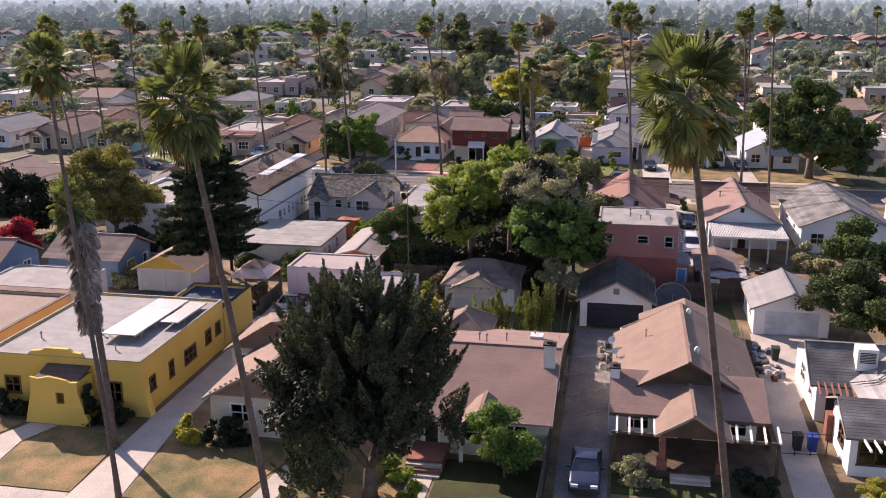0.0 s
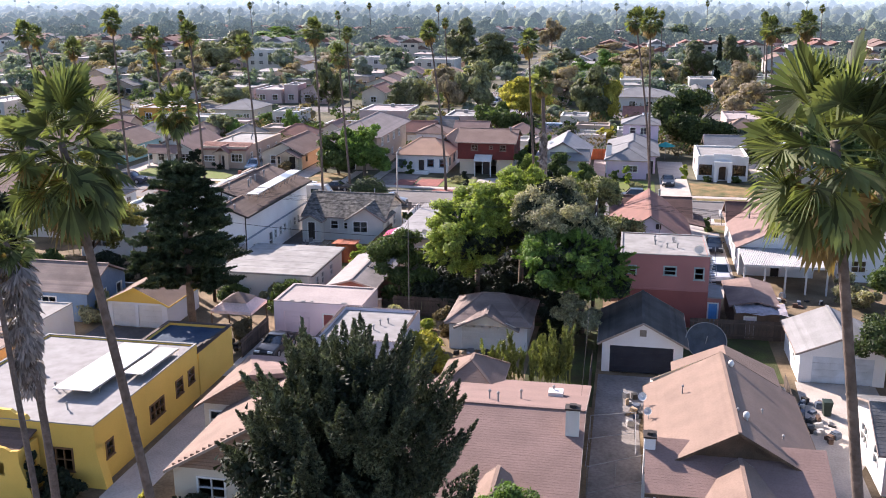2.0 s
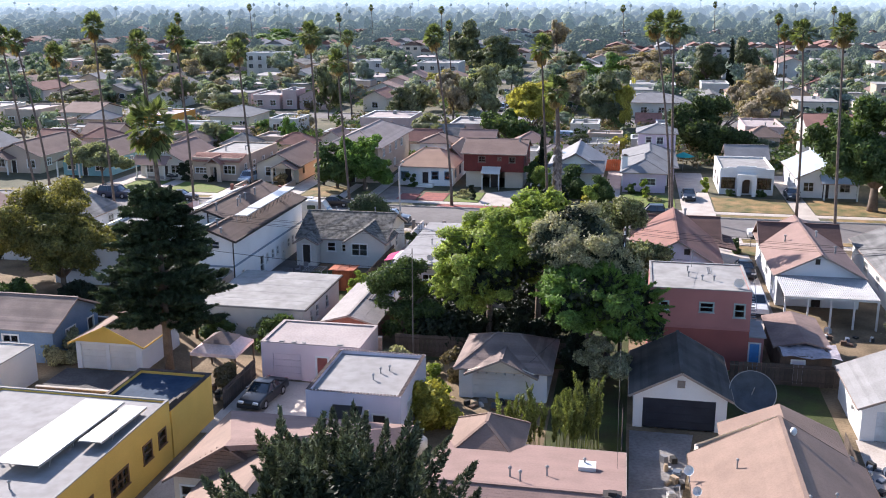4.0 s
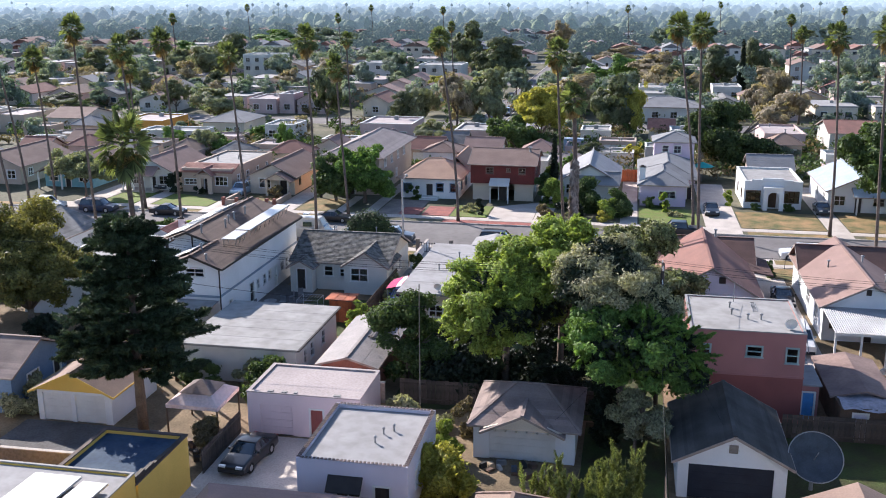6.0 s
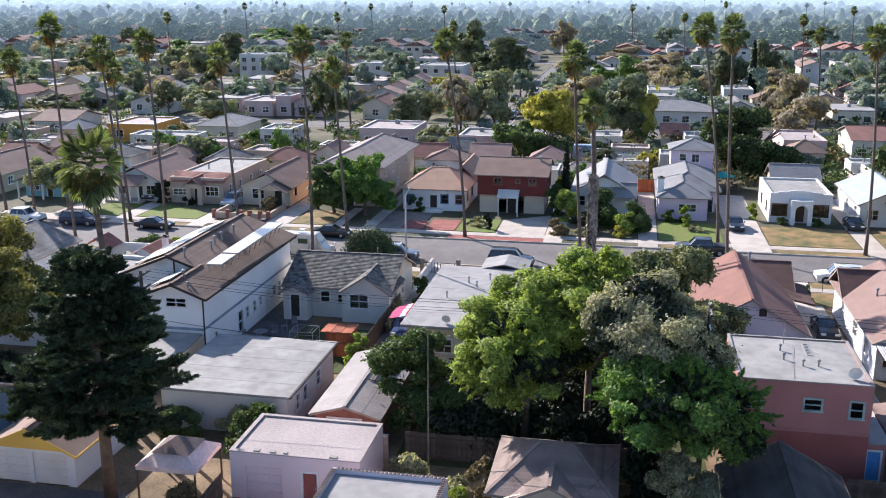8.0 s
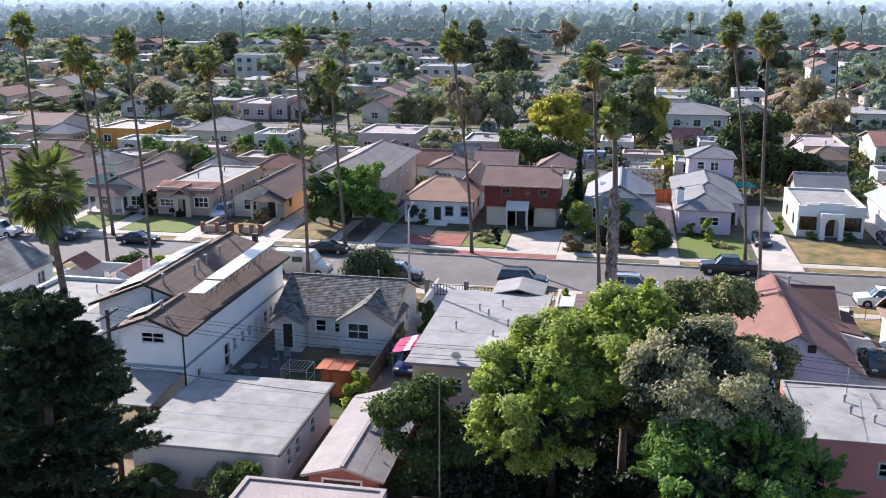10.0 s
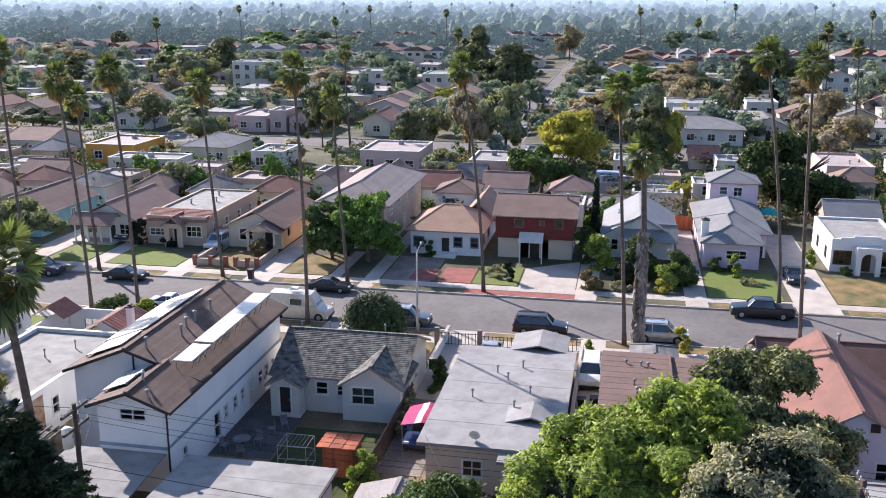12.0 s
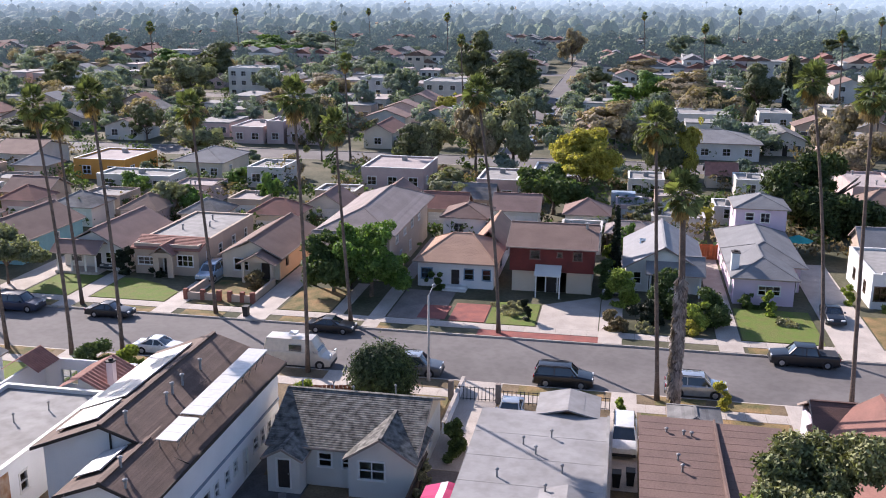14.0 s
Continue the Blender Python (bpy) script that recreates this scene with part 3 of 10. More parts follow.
pink_stucco = material("dusty_pink_stucco", (0.41, 0.18, 0.165), (0.35, 0.155, 0.142), 0.4, 0.9, 0.3, 20.0, stain=0.2)
oxblood = material("oxblood_stucco", (0.30, 0.10, 0.085), (0.25, 0.085, 0.075), 0.5, 0.9, 0.3, 20.0, stain=0.25)
pale_pink = material("pale_pink_stucco", (0.76, 0.61, 0.61), (0.68, 0.54, 0.54), 0.4, 0.9, 0.3, 20.0, stain=0.2)
lavender = material("lavender_stucco", (0.67, 0.54, 0.64), (0.59, 0.475, 0.56), 0.4, 0.9, 0.3, 20.0, stain=0.15)
lilac = material("pale_lilac_stucco", (0.68, 0.62, 0.68), (0.6, 0.55, 0.6), 0.4, 0.9, 0.3, 20.0, stain=0.15)
grey_stucco = material("pale_grey_stucco", (0.66, 0.645, 0.60), (0.57, 0.555, 0.515), 0.4, 0.9, 0.3, 20.0, stain=0.2)
cream_stucco = material("cream_stucco", (0.66, 0.58, 0.47), (0.57, 0.5, 0.4), 0.4, 0.9, 0.3, 20.0, stain=0.25)
peach_stucco = material("peach_stucco", (0.66, 0.45, 0.30), (0.58, 0.39, 0.26), 0.4, 0.9, 0.3, 20.0, stain=0.2)
blue_siding = material("slate_blue_siding", (0.18, 0.26, 0.38), (0.14, 0.21, 0.31), 0.6, 0.8, 0.2, 12.0, stain=0.25)
teal_siding = material("teal_siding", (0.22, 0.40, 0.44), (0.17, 0.33, 0.37), 0.6, 0.8, 0.2, 12.0, stain=0.25)
brick_red = material("weathered_red_brick", (0.32, 0.13, 0.09), (0.22, 0.09, 0.07), 1.2, 0.9, 0.3, 16.0, stain=0.4)
blue_paint = shiny("bright_blue_paint", (0.10, 0.30, 0.62), 0.5, coat=0.1)
# pale cream face: the sky's reflection is put into the base colour
panel_face = shiny("solar_panel_face", (0.52, 0.505, 0.48), 0.42, 0.0, 0.25)
alu = material("brushed_aluminium", (0.6, 0.6, 0.6), (0.5, 0.5, 0.5), 2.0, 0.35, 0.02, metal=0.9)
clay_tile = material("clay_barrel_tile", (0.15, 0.105, 0.09), (0.08, 0.06, 0.055), 1.4, 0.85, 0.2, 12.0, stain=0.35, ob_rand=0.2)


def gable_x(x, thick, y0, y1, ym, z0, z1):
    """A triangular wall across the x direction."""
    s = Shape()
    a = [(x, y0, z0), (x, y1, z0), (x, ym, z1)]
    b = [(x + thick, q, r) for _, q, r in a]
    s.quad(*a), s.quad(*b[::-1])
    for i in range(3):
        j = (i + 1) % 3
        s.quad(a[i], a[j], b[j], b[i])
    return s


red_tile = material("red_clay_roof_tile", (0.34, 0.165, 0.13), (0.25, 0.12, 0.095), 1.4, 0.85, 0.2, 12.0, stain=0.35)


def house(x0, x1, y0, y1, label, name="house", cat="house"):
    return thing(name, ((x0 + x1) / 2, (y0 + y1) / 2, 0), label, cat)


def solar(parent, x0, x1, y0, y1, z0, z1, nx, ny, slope_axis="y"):
    """A rack of glazed panels from height z0 at y0 to z1 at y1 (or along x), on short struts."""
    zr = lambda i, j: z0 + (z1 - z0) * (j if slope_axis == "y" else i / nx)
    r = part("panel_rack", Shape().beam((x0, y0, zr(0, 0) - 0.08), (x0, y1, zr(0, 1) - 0.08), 0.05), alu, parent)
    part("rail", Shape().beam((x1, y0, zr(nx, 0) - 0.08), (x1, y1, zr(nx, 1) - 0.08), 0.05), alu, r)
    for i in range(nx + 1):
        for j in [k / (2 * ny) for k in range(1, 2 * ny, 2)] if slope_axis == "y" else (0.1, 0.9):
            x, y = x0 + (x1 - x0) * i / nx, y0 + (y1 - y0) * j
            part("strut", Shape().beam((x - 0.25 * (i > 0), y, min(z0, z1) - 0.75), (x, y, zr(i, j) - 0.03), 0.05), alu, r)
    for i in range(nx):
        for j in range(ny):
            a, b = x0 + (x1 - x0) * i / nx + 0.01, x0 + (x1 - x0) * (i + 1) / nx - 0.01
            c, d = y0 + (y1 - y0) * j / ny + 0.01, y0 + (y1 - y0) * (j + 1) / ny - 0.01
            Z = lambda x, y: z0 + (z1 - z0) * ((y - y0) / (y1 - y0) if slope_axis == "y" else (x - x0) / (x1 - x0))
            s = Shape()
            top = [(a, c, Z(a, c)), (b, c, Z(b, c)), (b, d, Z(b, d)), (a, d, Z(a, d))]
            low = [(x, y, z - 0.05) for x, y, z in top]
            s.quad(*top), s.quad(*low[::-1])
            for k in range(4):
                s.quad(low[k], low[(k + 1) % 4], top[(k + 1) % 4], top[k])
            part("solar_panel", s, panel_face, r)


def barrel_coping(parent, x0, x1, y, z, along="x", step=0.3, mat=None):
    """A row of half-round tiles along a parapet."""
    s = Shape()
    for j in range(5):
        a = math.pi * j / 4
        b = math.pi * (j + 1) / 4
        if j < 4:
            s.quad((0.1 * math.cos(a), -0.13, 0.055 * math.sin(a)), (0.1 * math.cos(b), -0.13, 0.055 * math.sin(b)), (0.085 * math.cos(b), 0.13, 0.045 * math.sin(b)), (0.085 * math.cos(a), 0.13, 0.045 * math.sin(a)))
    data = s.mesh("tile")
    data.materials.append(mat or clay_tile)
    n = int((x1 - x0) / step)
    o = AT[parent.name]
    for i in range(n):
        u = x0 + (i + 0.5) * (x1 - x0) / n
        ob = new("tile", data)
        ob.parent = parent
        ob.location = Vector((u, y, z) if along == "x" else (y, u, z)) - o
        ob.rotation_euler = (0, 0, (0 if along == "x" else math.pi / 2) + random.uniform(-0.06, 0.06))


# yellow house with parapets
B = (-42.6, -31.1, 55.6, 69.3)
h = house(*B, "yellow stucco bungalow with a flat grey roof behind scalloped parapets")
walls(B, 3.95, yellow_stucco, h, {
    "S": [(-41.3, -40.2, 1.1, 2.3, "w"), (-34.2, -32.6, 1.0, 2.4, "w", 3)],
    "E": [(56.7, 57.5, 1.4, 2.4, "w", 1), (59.6, 60.3, 1.2, 2.4, "w", 1), (62.1, 64.0, 1.2, 2.3, "w", 3), (65.8, 66.8, 1.4, 2.5, "w", 1), (67.7, 68.6, 1.5, 2.5, "w", 1)]}, frame_mat=material("brown_window_paint", (0.20, 0.11, 0.05), None, 1, 0.7, 0.05))
flat_roof(B, 3.95, 3.86, roll_grey, yellow_stucco, h, roll_white, thick=0.13, capw=0.015)
s = Shape().prism([(-39.4, 4.02), (-35.2, 4.02), (-35.4, 4.28), (-36.0, 4.34), (-36.3, 4.55), (-38.0, 4.55), (-38.4, 4.34), (-39.1, 4.28)], 55.58, 55.84)
part("parapet", s, yellow_stucco, h)
solar(h, -35.9, -33.3, 59.2, 68.0, 4.45, 4.25, 1, 4)
solar(h, -33.0, -31.6, 62.4, 67.6, 4.4, 4.25, 1, 2)
for x, y in ((-38.6, 62.5), (-34.0, 57.7), (-36.4, 60.3), (-40.5, 59.0)):
    vent(h, x, y, 3.86, 0.4)
# flared corner, porch with a tiled lid and an arched mouth
s = Shape()
s.prism([(-31.1, 2.4), (-30.6, 0.0), (-31.1, 0.0)], 55.6, 56.3)
part("buttress", s, yellow_stucco, h)
PB = (-38.0, -34.6, 53.5, 55.6)
for side in "SWE":
    wall(side, PB, 0, 3.05, {"S": [(-36.2, -35.6, 1.5, 2.3, "")], "E": [(54.0, 55.0, 0.0, 2.3, "")], "W": [(53.9, 55.1, 0, 2.4, "")]}[side], yellow_stucco, h)
s = Shape().prism([(-38.0, 3.05), (-34.6, 3.05), (-34.6, 3.1), (-35.1, 3.05), (-35.4, 3.2), (-36.6, 3.4), (-37.4, 3.2), (-38.0, 3.3)], 53.5, 53.7)
part("parapet", s, yellow_stucco, h)
s = Shape()
slope(s, (-37.9, 53.75, 3.05), (-34.7, 53.75, 3.05), (-34.7, 55.55, 3.5), (-37.9, 55.55, 3.5), 0.1)
part("porch_roof", s, dark_tile, h)
s = Shape().prism([(-34.6, 2.3), (-33.9, 0.0), (-34.6, 0.0)], 53.5, 53.9)
s.prism([(-38.0, 2.3), (-38.0, 0.0), (-38.6, 0.0)], 53.5, 53.9)
part("buttress", s, yellow_stucco, h)
AN = (-36.3, -31.1, 69.3, 75.4)
walls(AN, 3.25, yellow_stucco, h, {}, skip="S")
flat_roof(AN, 3.25, 3.05, wet_roof, yellow_stucco, h, clay_tile, thick=0.16, capw=0.05)
s = Shape()
for i in range(6):
    s.prism([(-31.32, 3.3), (-31.1, 3.3), (-31.1, 3.35 + 0.35 * (1 - (i / 5.0)) ** 2), (-31.32, 3.35 + 0.35 * (1 - (i / 5.0)) ** 2)], 69.4 + i * 1.0, 70.4 + i * 1.0)
part("parapet", s, dark_trim, h)

# brown-roofed house behind the dark tree
B = (-25.6, -16.4, 54.2, 70.0)
h = house(*B, "pale bungalow with brown shingle gables and brown siding")
siding = material("brown_lap_siding", (0.30, 0.20, 0.15), (0.24, 0.16, 0.12), 0.8, 0.85, 0.2, 10.0, island=0.12, stain=0.3)
walls(B, 2.7, cream_stucco, h, {"S": [(-24.2, -22.6, 1.0, 2.2, "w"), (-20.6, -19.6, 0.0, 2.1, "d")], "W": [(56, 57.4, 1, 2.2, "w"), (59.5, 60.6, 1.1, 2.2, "w")]})
gable_roof((B[0], B[1], B[2], 62.5), 2.8, 5.5, "y", 0.4, tan_shingle, h)
s = Shape()
slope(s, (-15.95, 71.5, 2.58), (-28.05, 71.5, 2.58), (-24.3, 63.0, 5.0), (-21.0, 62.8, 5.46), 0.12)
slope(s, (-24.3, 62.1, 5.01), (-21.0, 62.1, 5.46), (-21.0, 62.8, 5.46), (-24.3, 63.0, 5.01), 0.3)
part("roof", s, brown_shingle, h)
s = Shape()
slope(s, (-15.95, 71.5, 2.58), (-21.0, 62.85, 5.46), (-21.0, 62.8, 5.46), (-16.0, 62.8, 2.62), 0.1)
part("roof", s, brown_shingle, h)
s = Shape()
for k in range(12):
    z, w = 2.75 + k * 0.22, 4.6 * (1 - k / 12.5)
    s.box(-21.0 - w, -21.0 + w, 54.13 - 0.02, 54.2, z, z + 0.2)
part("siding_board", s, siding, h)
B2 = (-27.6, -25.6, 62.6, 70.0)
walls(B2, 2.7, cream_stucco, h, {"S": [(-27.2, -26.2, 1.0, 2.2, "w", 1)], "W": [(64, 65.2, 1, 2.2, "w")]}, skip="E")
s = Shape()
slope(s, (-28.05, 62.1, 2.58), (-28.05, 71.5, 2.58), (-24.3, 63.0, 5.0), (-24.3, 62.1, 5.0), 0.14)
slope(s, (-20.6, 63.0, 2.6), (-20.6, 62.1, 2.6), (-24.3, 62.1, 5.0), (-24.3, 63.0, 5.0), 0.14)
part("roof", s, tan_shingle, h)
s = Shape()
for k in range(9):
    z = 2.7 + k * 0.22
    s.box(-27.6 + k * 0.33, -21.2, 62.53, 62.6, z, z + 0.2)
part("siding_board", s, siding, h)



def small_dish(parent, x, y, z, r=0.4):
    """A small satellite dish on a short arm, facing the south-west sky."""
    ax_ = Vector((-0.35, -0.75, 0.55)).normalized()
    q_ = ax_.to_track_quat("Z", "Y").to_matrix()
    c_ = Vector((x, y, z + 0.5))
    s_ = Shape()
    for j in range(12):
        for k in range(2):
            pts = [c_ + q_ @ Vector((r * u * math.cos(2 * math.pi * w / 12), r * u * math.sin(2 * math.pi * w / 12), 0.18 * u * u)) for u, w in ((k / 2, j), ((k + 1) / 2, j), ((k + 1) / 2, j + 1), (k / 2, j + 1))]
            s_.quad(*pts)
    s_.beam((x, y, z - 0.2), tuple(c_), 0.05)
    s_.beam(tuple(c_), tuple(c_ + ax_ * 0.45), 0.03)
    part("satellite_dish", s_, white_trim, parent)


# middle house, long brown roof with a chimney
B = (-13.4, -3.7, 54.2, 69.6)
h = house(*B, "bungalow with a broad brown shingle roof and a tall chimney")
walls(B, 2.75, cream_stucco, h, {"S": [(-9.6, -8.0, 0.9, 2.2, "w"), (-11.4, -10.5, 0, 2.1, "d"), (-6.6, -5.0, 0.9, 2.2, "w")], "E": [(57, 58.4, 1, 2.2, "w"), (63, 64.2, 1, 2.2, "w")]})
for k, sd in ((-3.7, "E"), (-13.4, "W")):
    s = gable_x(k, 0.2 if sd == "W" else -0.2, 54.2, 69.6, 61.0, 2.75, 4.75)
    part("gable_wall", s, cream_stucco, h)
gable_roof(B, 2.75, 4.85, "x", 0.45, brown_shingle, h, ridge=61.0, ends=0.25)
for k in range(4):
    part("front_steps", Shape().box(-12.0, -9.8, 50.7 + k * 0.34, 51.04 + k * 0.34 if k < 3 else 54.2, 0, 0.17 * (k + 1)), brick_red if k % 2 else concrete, h)
chimney(h, -4.07, 59.2, 1.0, 5.75, grey_stucco, 0.75, 0.6)
for x, y, z in ((-9.2, 62.6, 4.5), (-7.4, 63.4, 4.3), (-8.6, 61.9, 4.7), (-5.6, 65.6, 3.8)):
    vent(h, x, y, z, 0.45)
s = Shape().box(-5.9, -5.0, 65.0, 65.8, 3.6, 4.1)
part("swamp_cooler_base", s, white_trim, h)
PR = (-9.0, -6.4, 52.9, 55.4)
gable_roof(PR, 2.75, 3.7, "y", 0.3, tan_shingle, h, ends=0.3, name="porch_roof")
s = Shape()
for x in (-8.9, -6.5):
    s.box(x - 0.12, x + 0.12, 53.0, 53.24, 0, 2.7)
part("porch_post", s, white_trim, h)
WR = (-13.2, -9.6, 67.6, 72.4)
walls(WR, 2.6, cream_stucco, h, {}, skip="S")
hip_roof(WR, 2.75, 4.2, 0.4, tan_shingle, h, inset=2.2)

# right house, tan gable, porch gable and pergolas
B = (0.4, 9.0, 57.9, 71.2)
h = house(*B, "bungalow with tan shingle gables and white pergola rafters")
walls(B, 3.0, cream_stucco, h, {"E": [(60.5, 61.6, 1.0, 2.2, "w"), (64, 65.4, 1, 2.2, "w"), (67.8, 68.7, 0, 2.05, "d")], "W": [(62.0, 63.4, 1, 2.2, "w"), (66, 67, 1, 2.2, "w")], "S": [(1.0, 2.4, 0.9, 2.2, "w", 3), (4.2, 5.2, 0.0, 2.1, "d"), (6.9, 8.4, 0.9, 2.2, "w", 3)]}, tops={"N": 5.1})
gable_roof((0.4, 9.0, 58.5, 69.6), 3.15, 5.6, "y", 0.45, tan_shingle, h, ridge=4.7, ends=0.5, fascia=wood_dark)
part("gable_wall", Shape().prism([(1.0, 3.3), (8.6, 3.3), (4.7, 5.4)], 58.5, 58.7), wood_dark, h)
s = Shape()
slope(s, (-0.1, 55.5, 3.0), (9.4, 55.5, 3.0), (9.4, 59.6, 4.25), (-0.1, 59.6, 4.25), 0.14)
part("front_roof", s, brown_shingle, h)
s = Shape().box(-0.1, 9.4, 55.42, 55.5, 2.8, 3.02)
part("fascia", s, wood_dark, h)
PG = (2.9, 6.7, 53.4, 57.6)
gable_roof(PG, 3.0, 4.2, "y", 0.3, tan_shingle, h, ends=0.3, name="porch_roof")
s = Shape()
s.prism([(2.9, 2.6), (6.7, 2.6), (6.7, 2.9), (4.8, 4.0), (2.9, 2.9)], 53.5, 53.75)
part("gable_wall", s, wood_dark, h)
for x in (3.1, 6.5):
    s = Shape()
    s.box(x - 0.3, x + 0.3, 53.4, 54.0, 0, 1.1), s.box(x - 0.18, x + 0.18, 53.5, 53.9, 1.1, 2.6)
    part("porch_post", s, brick_red, h)
for k, (a, b) in enumerate(((0.1, 2.7), (7.0, 9.8))):
    for i in range(4):
        x = a + 0.3 + i * (b - a - 0.4) / 3
        part("rafter", Shape().beam((x, 53.3, 2.75), (x + (0.12 if k else 0.0), 55.5, 2.78), 0.12, 0.16), white_trim, h)
    part("beam", Shape().box(a, b, 53.6, 53.75, 2.48, 2.66), wood_dark, h)
    part("porch_post", Shape().box((a + 0.1) if not k else (b - 0.25), (a + 0.3) if not k else (b - 0.05), 53.58, 53.78, 0, 2.5), wood_dark, h)
part("front_steps", Shape().box(3.6, 5.9, 52.6, 53.3, 0, 0.18).box(3.6, 5.9, 52.9, 53.3, 0.18, 0.36), concrete, h)
# dark wood colour on the floor stands in for the deep porch shade
part("porch_floor", Shape().box(0.2, 9.4, 53.3, 57.9, 0.0, 0.45), wood_dark, h)
chimney(h, 0.15, 59.0, 0.0, 4.6, white_stucco, 0.6, 0.8)
for x, y in ((5.2, 68.4), (5.3, 60.6)):
    turbine(h, x, y, 5.1)
small_dish(h, -0.1, 66.8, 3.0, 0.28)
small_dish(h, 0.2, 64.6, 3.0, 0.25)
for x, y, z in ((4.9, 61.2, 5.2), (6.5, 63.2, 4.4), (7.4, 61.0, 3.9), (2.2, 66.2, 4.3)):
    vent(h, x, y, z, 0.35, 0.04)
s = Shape()
slope(s, (5.2, 69.5, 4.9), (8.6, 69.5, 3.4), (8.6, 73.5, 3.4), (5.2, 73.5, 4.9))
slope(s, (1.8, 73.5, 3.4), (1.8, 69.5, 3.4), (5.2, 69.5, 4.9), (5.2, 73.5, 4.9))
part("rear_roof", s, tan_shingle, h)
walls((2.2, 8.2, 71.2, 73.2), 3.2, cream_stucco, h, {}, skip="S", tops={"N": 4.6})

# grey-roofed house with the cooler on its roof
B = (13.4, 24.5, 63.2, 71.0)
h = house(13.2, 24.5, 56, 71, "white stucco house with grey shingle roofs and a rooftop air cooler")
walls(B, 2.8, white_stucco, h, {"W": [(64.6, 65.6, 1, 2.2, "w", 1), (67.4, 68.8, 1, 2.2, "w")], "S": [(14.0, 15.0, 0, 2.1, "d")]})
part("gable_wall", gable_x(13.4, 0.2, 63.2, 71.0, 66.0, 2.8, 4.45), white_stucco, h)
s = Shape()
slope(s, (12.9, 62.7, 2.75), (25.0, 62.7, 2.75), (25.0, 66.0, 4.65), (12.9, 66.0, 4.65), 0.12, 0.26, 0.008)
part("roof", s, grey_shingle, h)
s = Shape()
slope(s, (25.0, 71.6, 2.75), (12.9, 71.6, 2.75), (12.9, 66.0, 4.65), (25.0, 66.0, 4.65), 0.12, 0.26, 0.008)
part("roof", s, grey_shingle, h)
part("ridge_cap", Shape().beam((12.9, 66.0, 4.68), (25.0, 66.0, 4.68), 0.25, 0.06), grey_shingle, h)
B = (14.0, 24.5, 55.6, 60.6)
walls(B, 2.7, white_stucco, h, {"W": [(57.2, 58.6, 1, 2.2, "w")], "S": [(14.5, 20.0, 0.8, 2.4, "w", 6)]}, frame_mat=wood_dark)
part("gable_wall", gable_x(14.0, 0.2, 55.6, 60.6, 58.2, 2.7, 3.75), white_stucco, h)
s = Shape()
slope(s, (13.6, 55.1, 2.65), (24.9, 55.1, 2.65), (24.9, 58.2, 3.95), (13.6, 58.2, 3.95), 0.12, 0.26, 0.008)
part("roof", s, grey_shingle, h)
s = Shape()
slope(s, (24.9, 61.2, 2.65), (13.6, 61.2, 2.65), (13.6, 58.2, 3.95), (24.9, 58.2, 3.95), 0.12, 0.26, 0.008)
part("roof", s, grey_shingle, h)
# lighter copy of the grey shingle; the west sun is put into its colour
sunlit_shingle = shingle("sunworn_pale_shingle", (0.36, 0.35, 0.345), (0.24, 0.235, 0.23), 0.2)
s = Shape()
slope(s, (15.4, 65.2, 3.0), (15.4, 58.4, 3.0), (19.6, 58.4, 4.9), (19.6, 65.2, 4.9), 0.12, 0.26, 0.008)
part("cross_roof", s, sunlit_shingle, h)
for y0_, y1_, ym_, z0_, z1_ in ((55.1, 61.2, 58.2, 2.6, 3.9), (62.7, 71.6, 66.0, 2.7, 4.6)):
    x_ = 13.57 if y0_ < 60 else 12.87
    part("fascia", Shape().beam((x_, y0_, z0_), (x_, ym_, z1_), 0.04, 0.13), eave_paint, h)
    part("fascia", Shape().beam((x_, y1_, z0_), (x_, ym_, z1_), 0.04, 0.13), eave_paint, h)
s = Shape().box(15.9, 17.2, 63.9, 65.1, 3.5, 5.0)
c = part("roof_cooler", s, white_trim, h, "white boxed evaporative cooler")
s = Shape()
for k in range(7):
    s.box(16.05, 17.05, 63.87, 63.9, 4.05 + k * 0.11, 4.11 + k * 0.11)
part("louvre", s, dark_trim, c)
for i in range(9):
    x, y = random.uniform(15.6, 17.4), random.uniform(61.4, 63.0)
    a = random.uniform(0, 3.1)
    part("lath", Shape().beam((x, y, 3.15 + (x - 15.4) * 0.45), (x + 1.3 * math.cos(a), y + 0.9 * math.sin(a), 3.2 + (x + 1.3 * math.cos(a) - 15.4) * 0.45), 0.06), wood_grey, h)
for i in range(5):
    x = 14.7 + i * 0.55
    part("rafter", Shape().beam((x, 53.7, 2.55), (x - 0.1, 55.3, 2.6), 0.1, 0.14), white_trim, h)
# brick porch between the wings
s = Shape()
for k in range(9):
    s.box(13.6, 14.9, 60.2 + 0.0, 61.0, k * 0.2, k * 0.2 + 0.18)
part("brick_pier", s, brick_red, h)
for i in range(6):
    part("pergola_lath", Shape().beam((13.2 + 0.42 * i, 60.9, 2.82), (13.4 + 0.42 * i, 63.0, 2.86), 0.1, 0.1), brick_red, h)

# old garage with an open mouth
B = (-3.0, 3.0, 79.5, 87.0)
h = house(*B, "white garage with a dark slatted door and worn grey shake roof", "garage", "garage")
walls(B, 2.5, white_stucco, h, {"S": [(-2.4, 2.3, 0.0, 2.15, "g", material("dark_door_paint", (0.035, 0.04, 0.055), (0.025, 0.028, 0.04), 1.0, 0.7, 0.1))]}, tops={"S": 4.0, "N": 4.0})
gable_roof(B, 2.6, 4.2, "y", 0.35, old_shake, h, ends=0.4, lip=0.02)
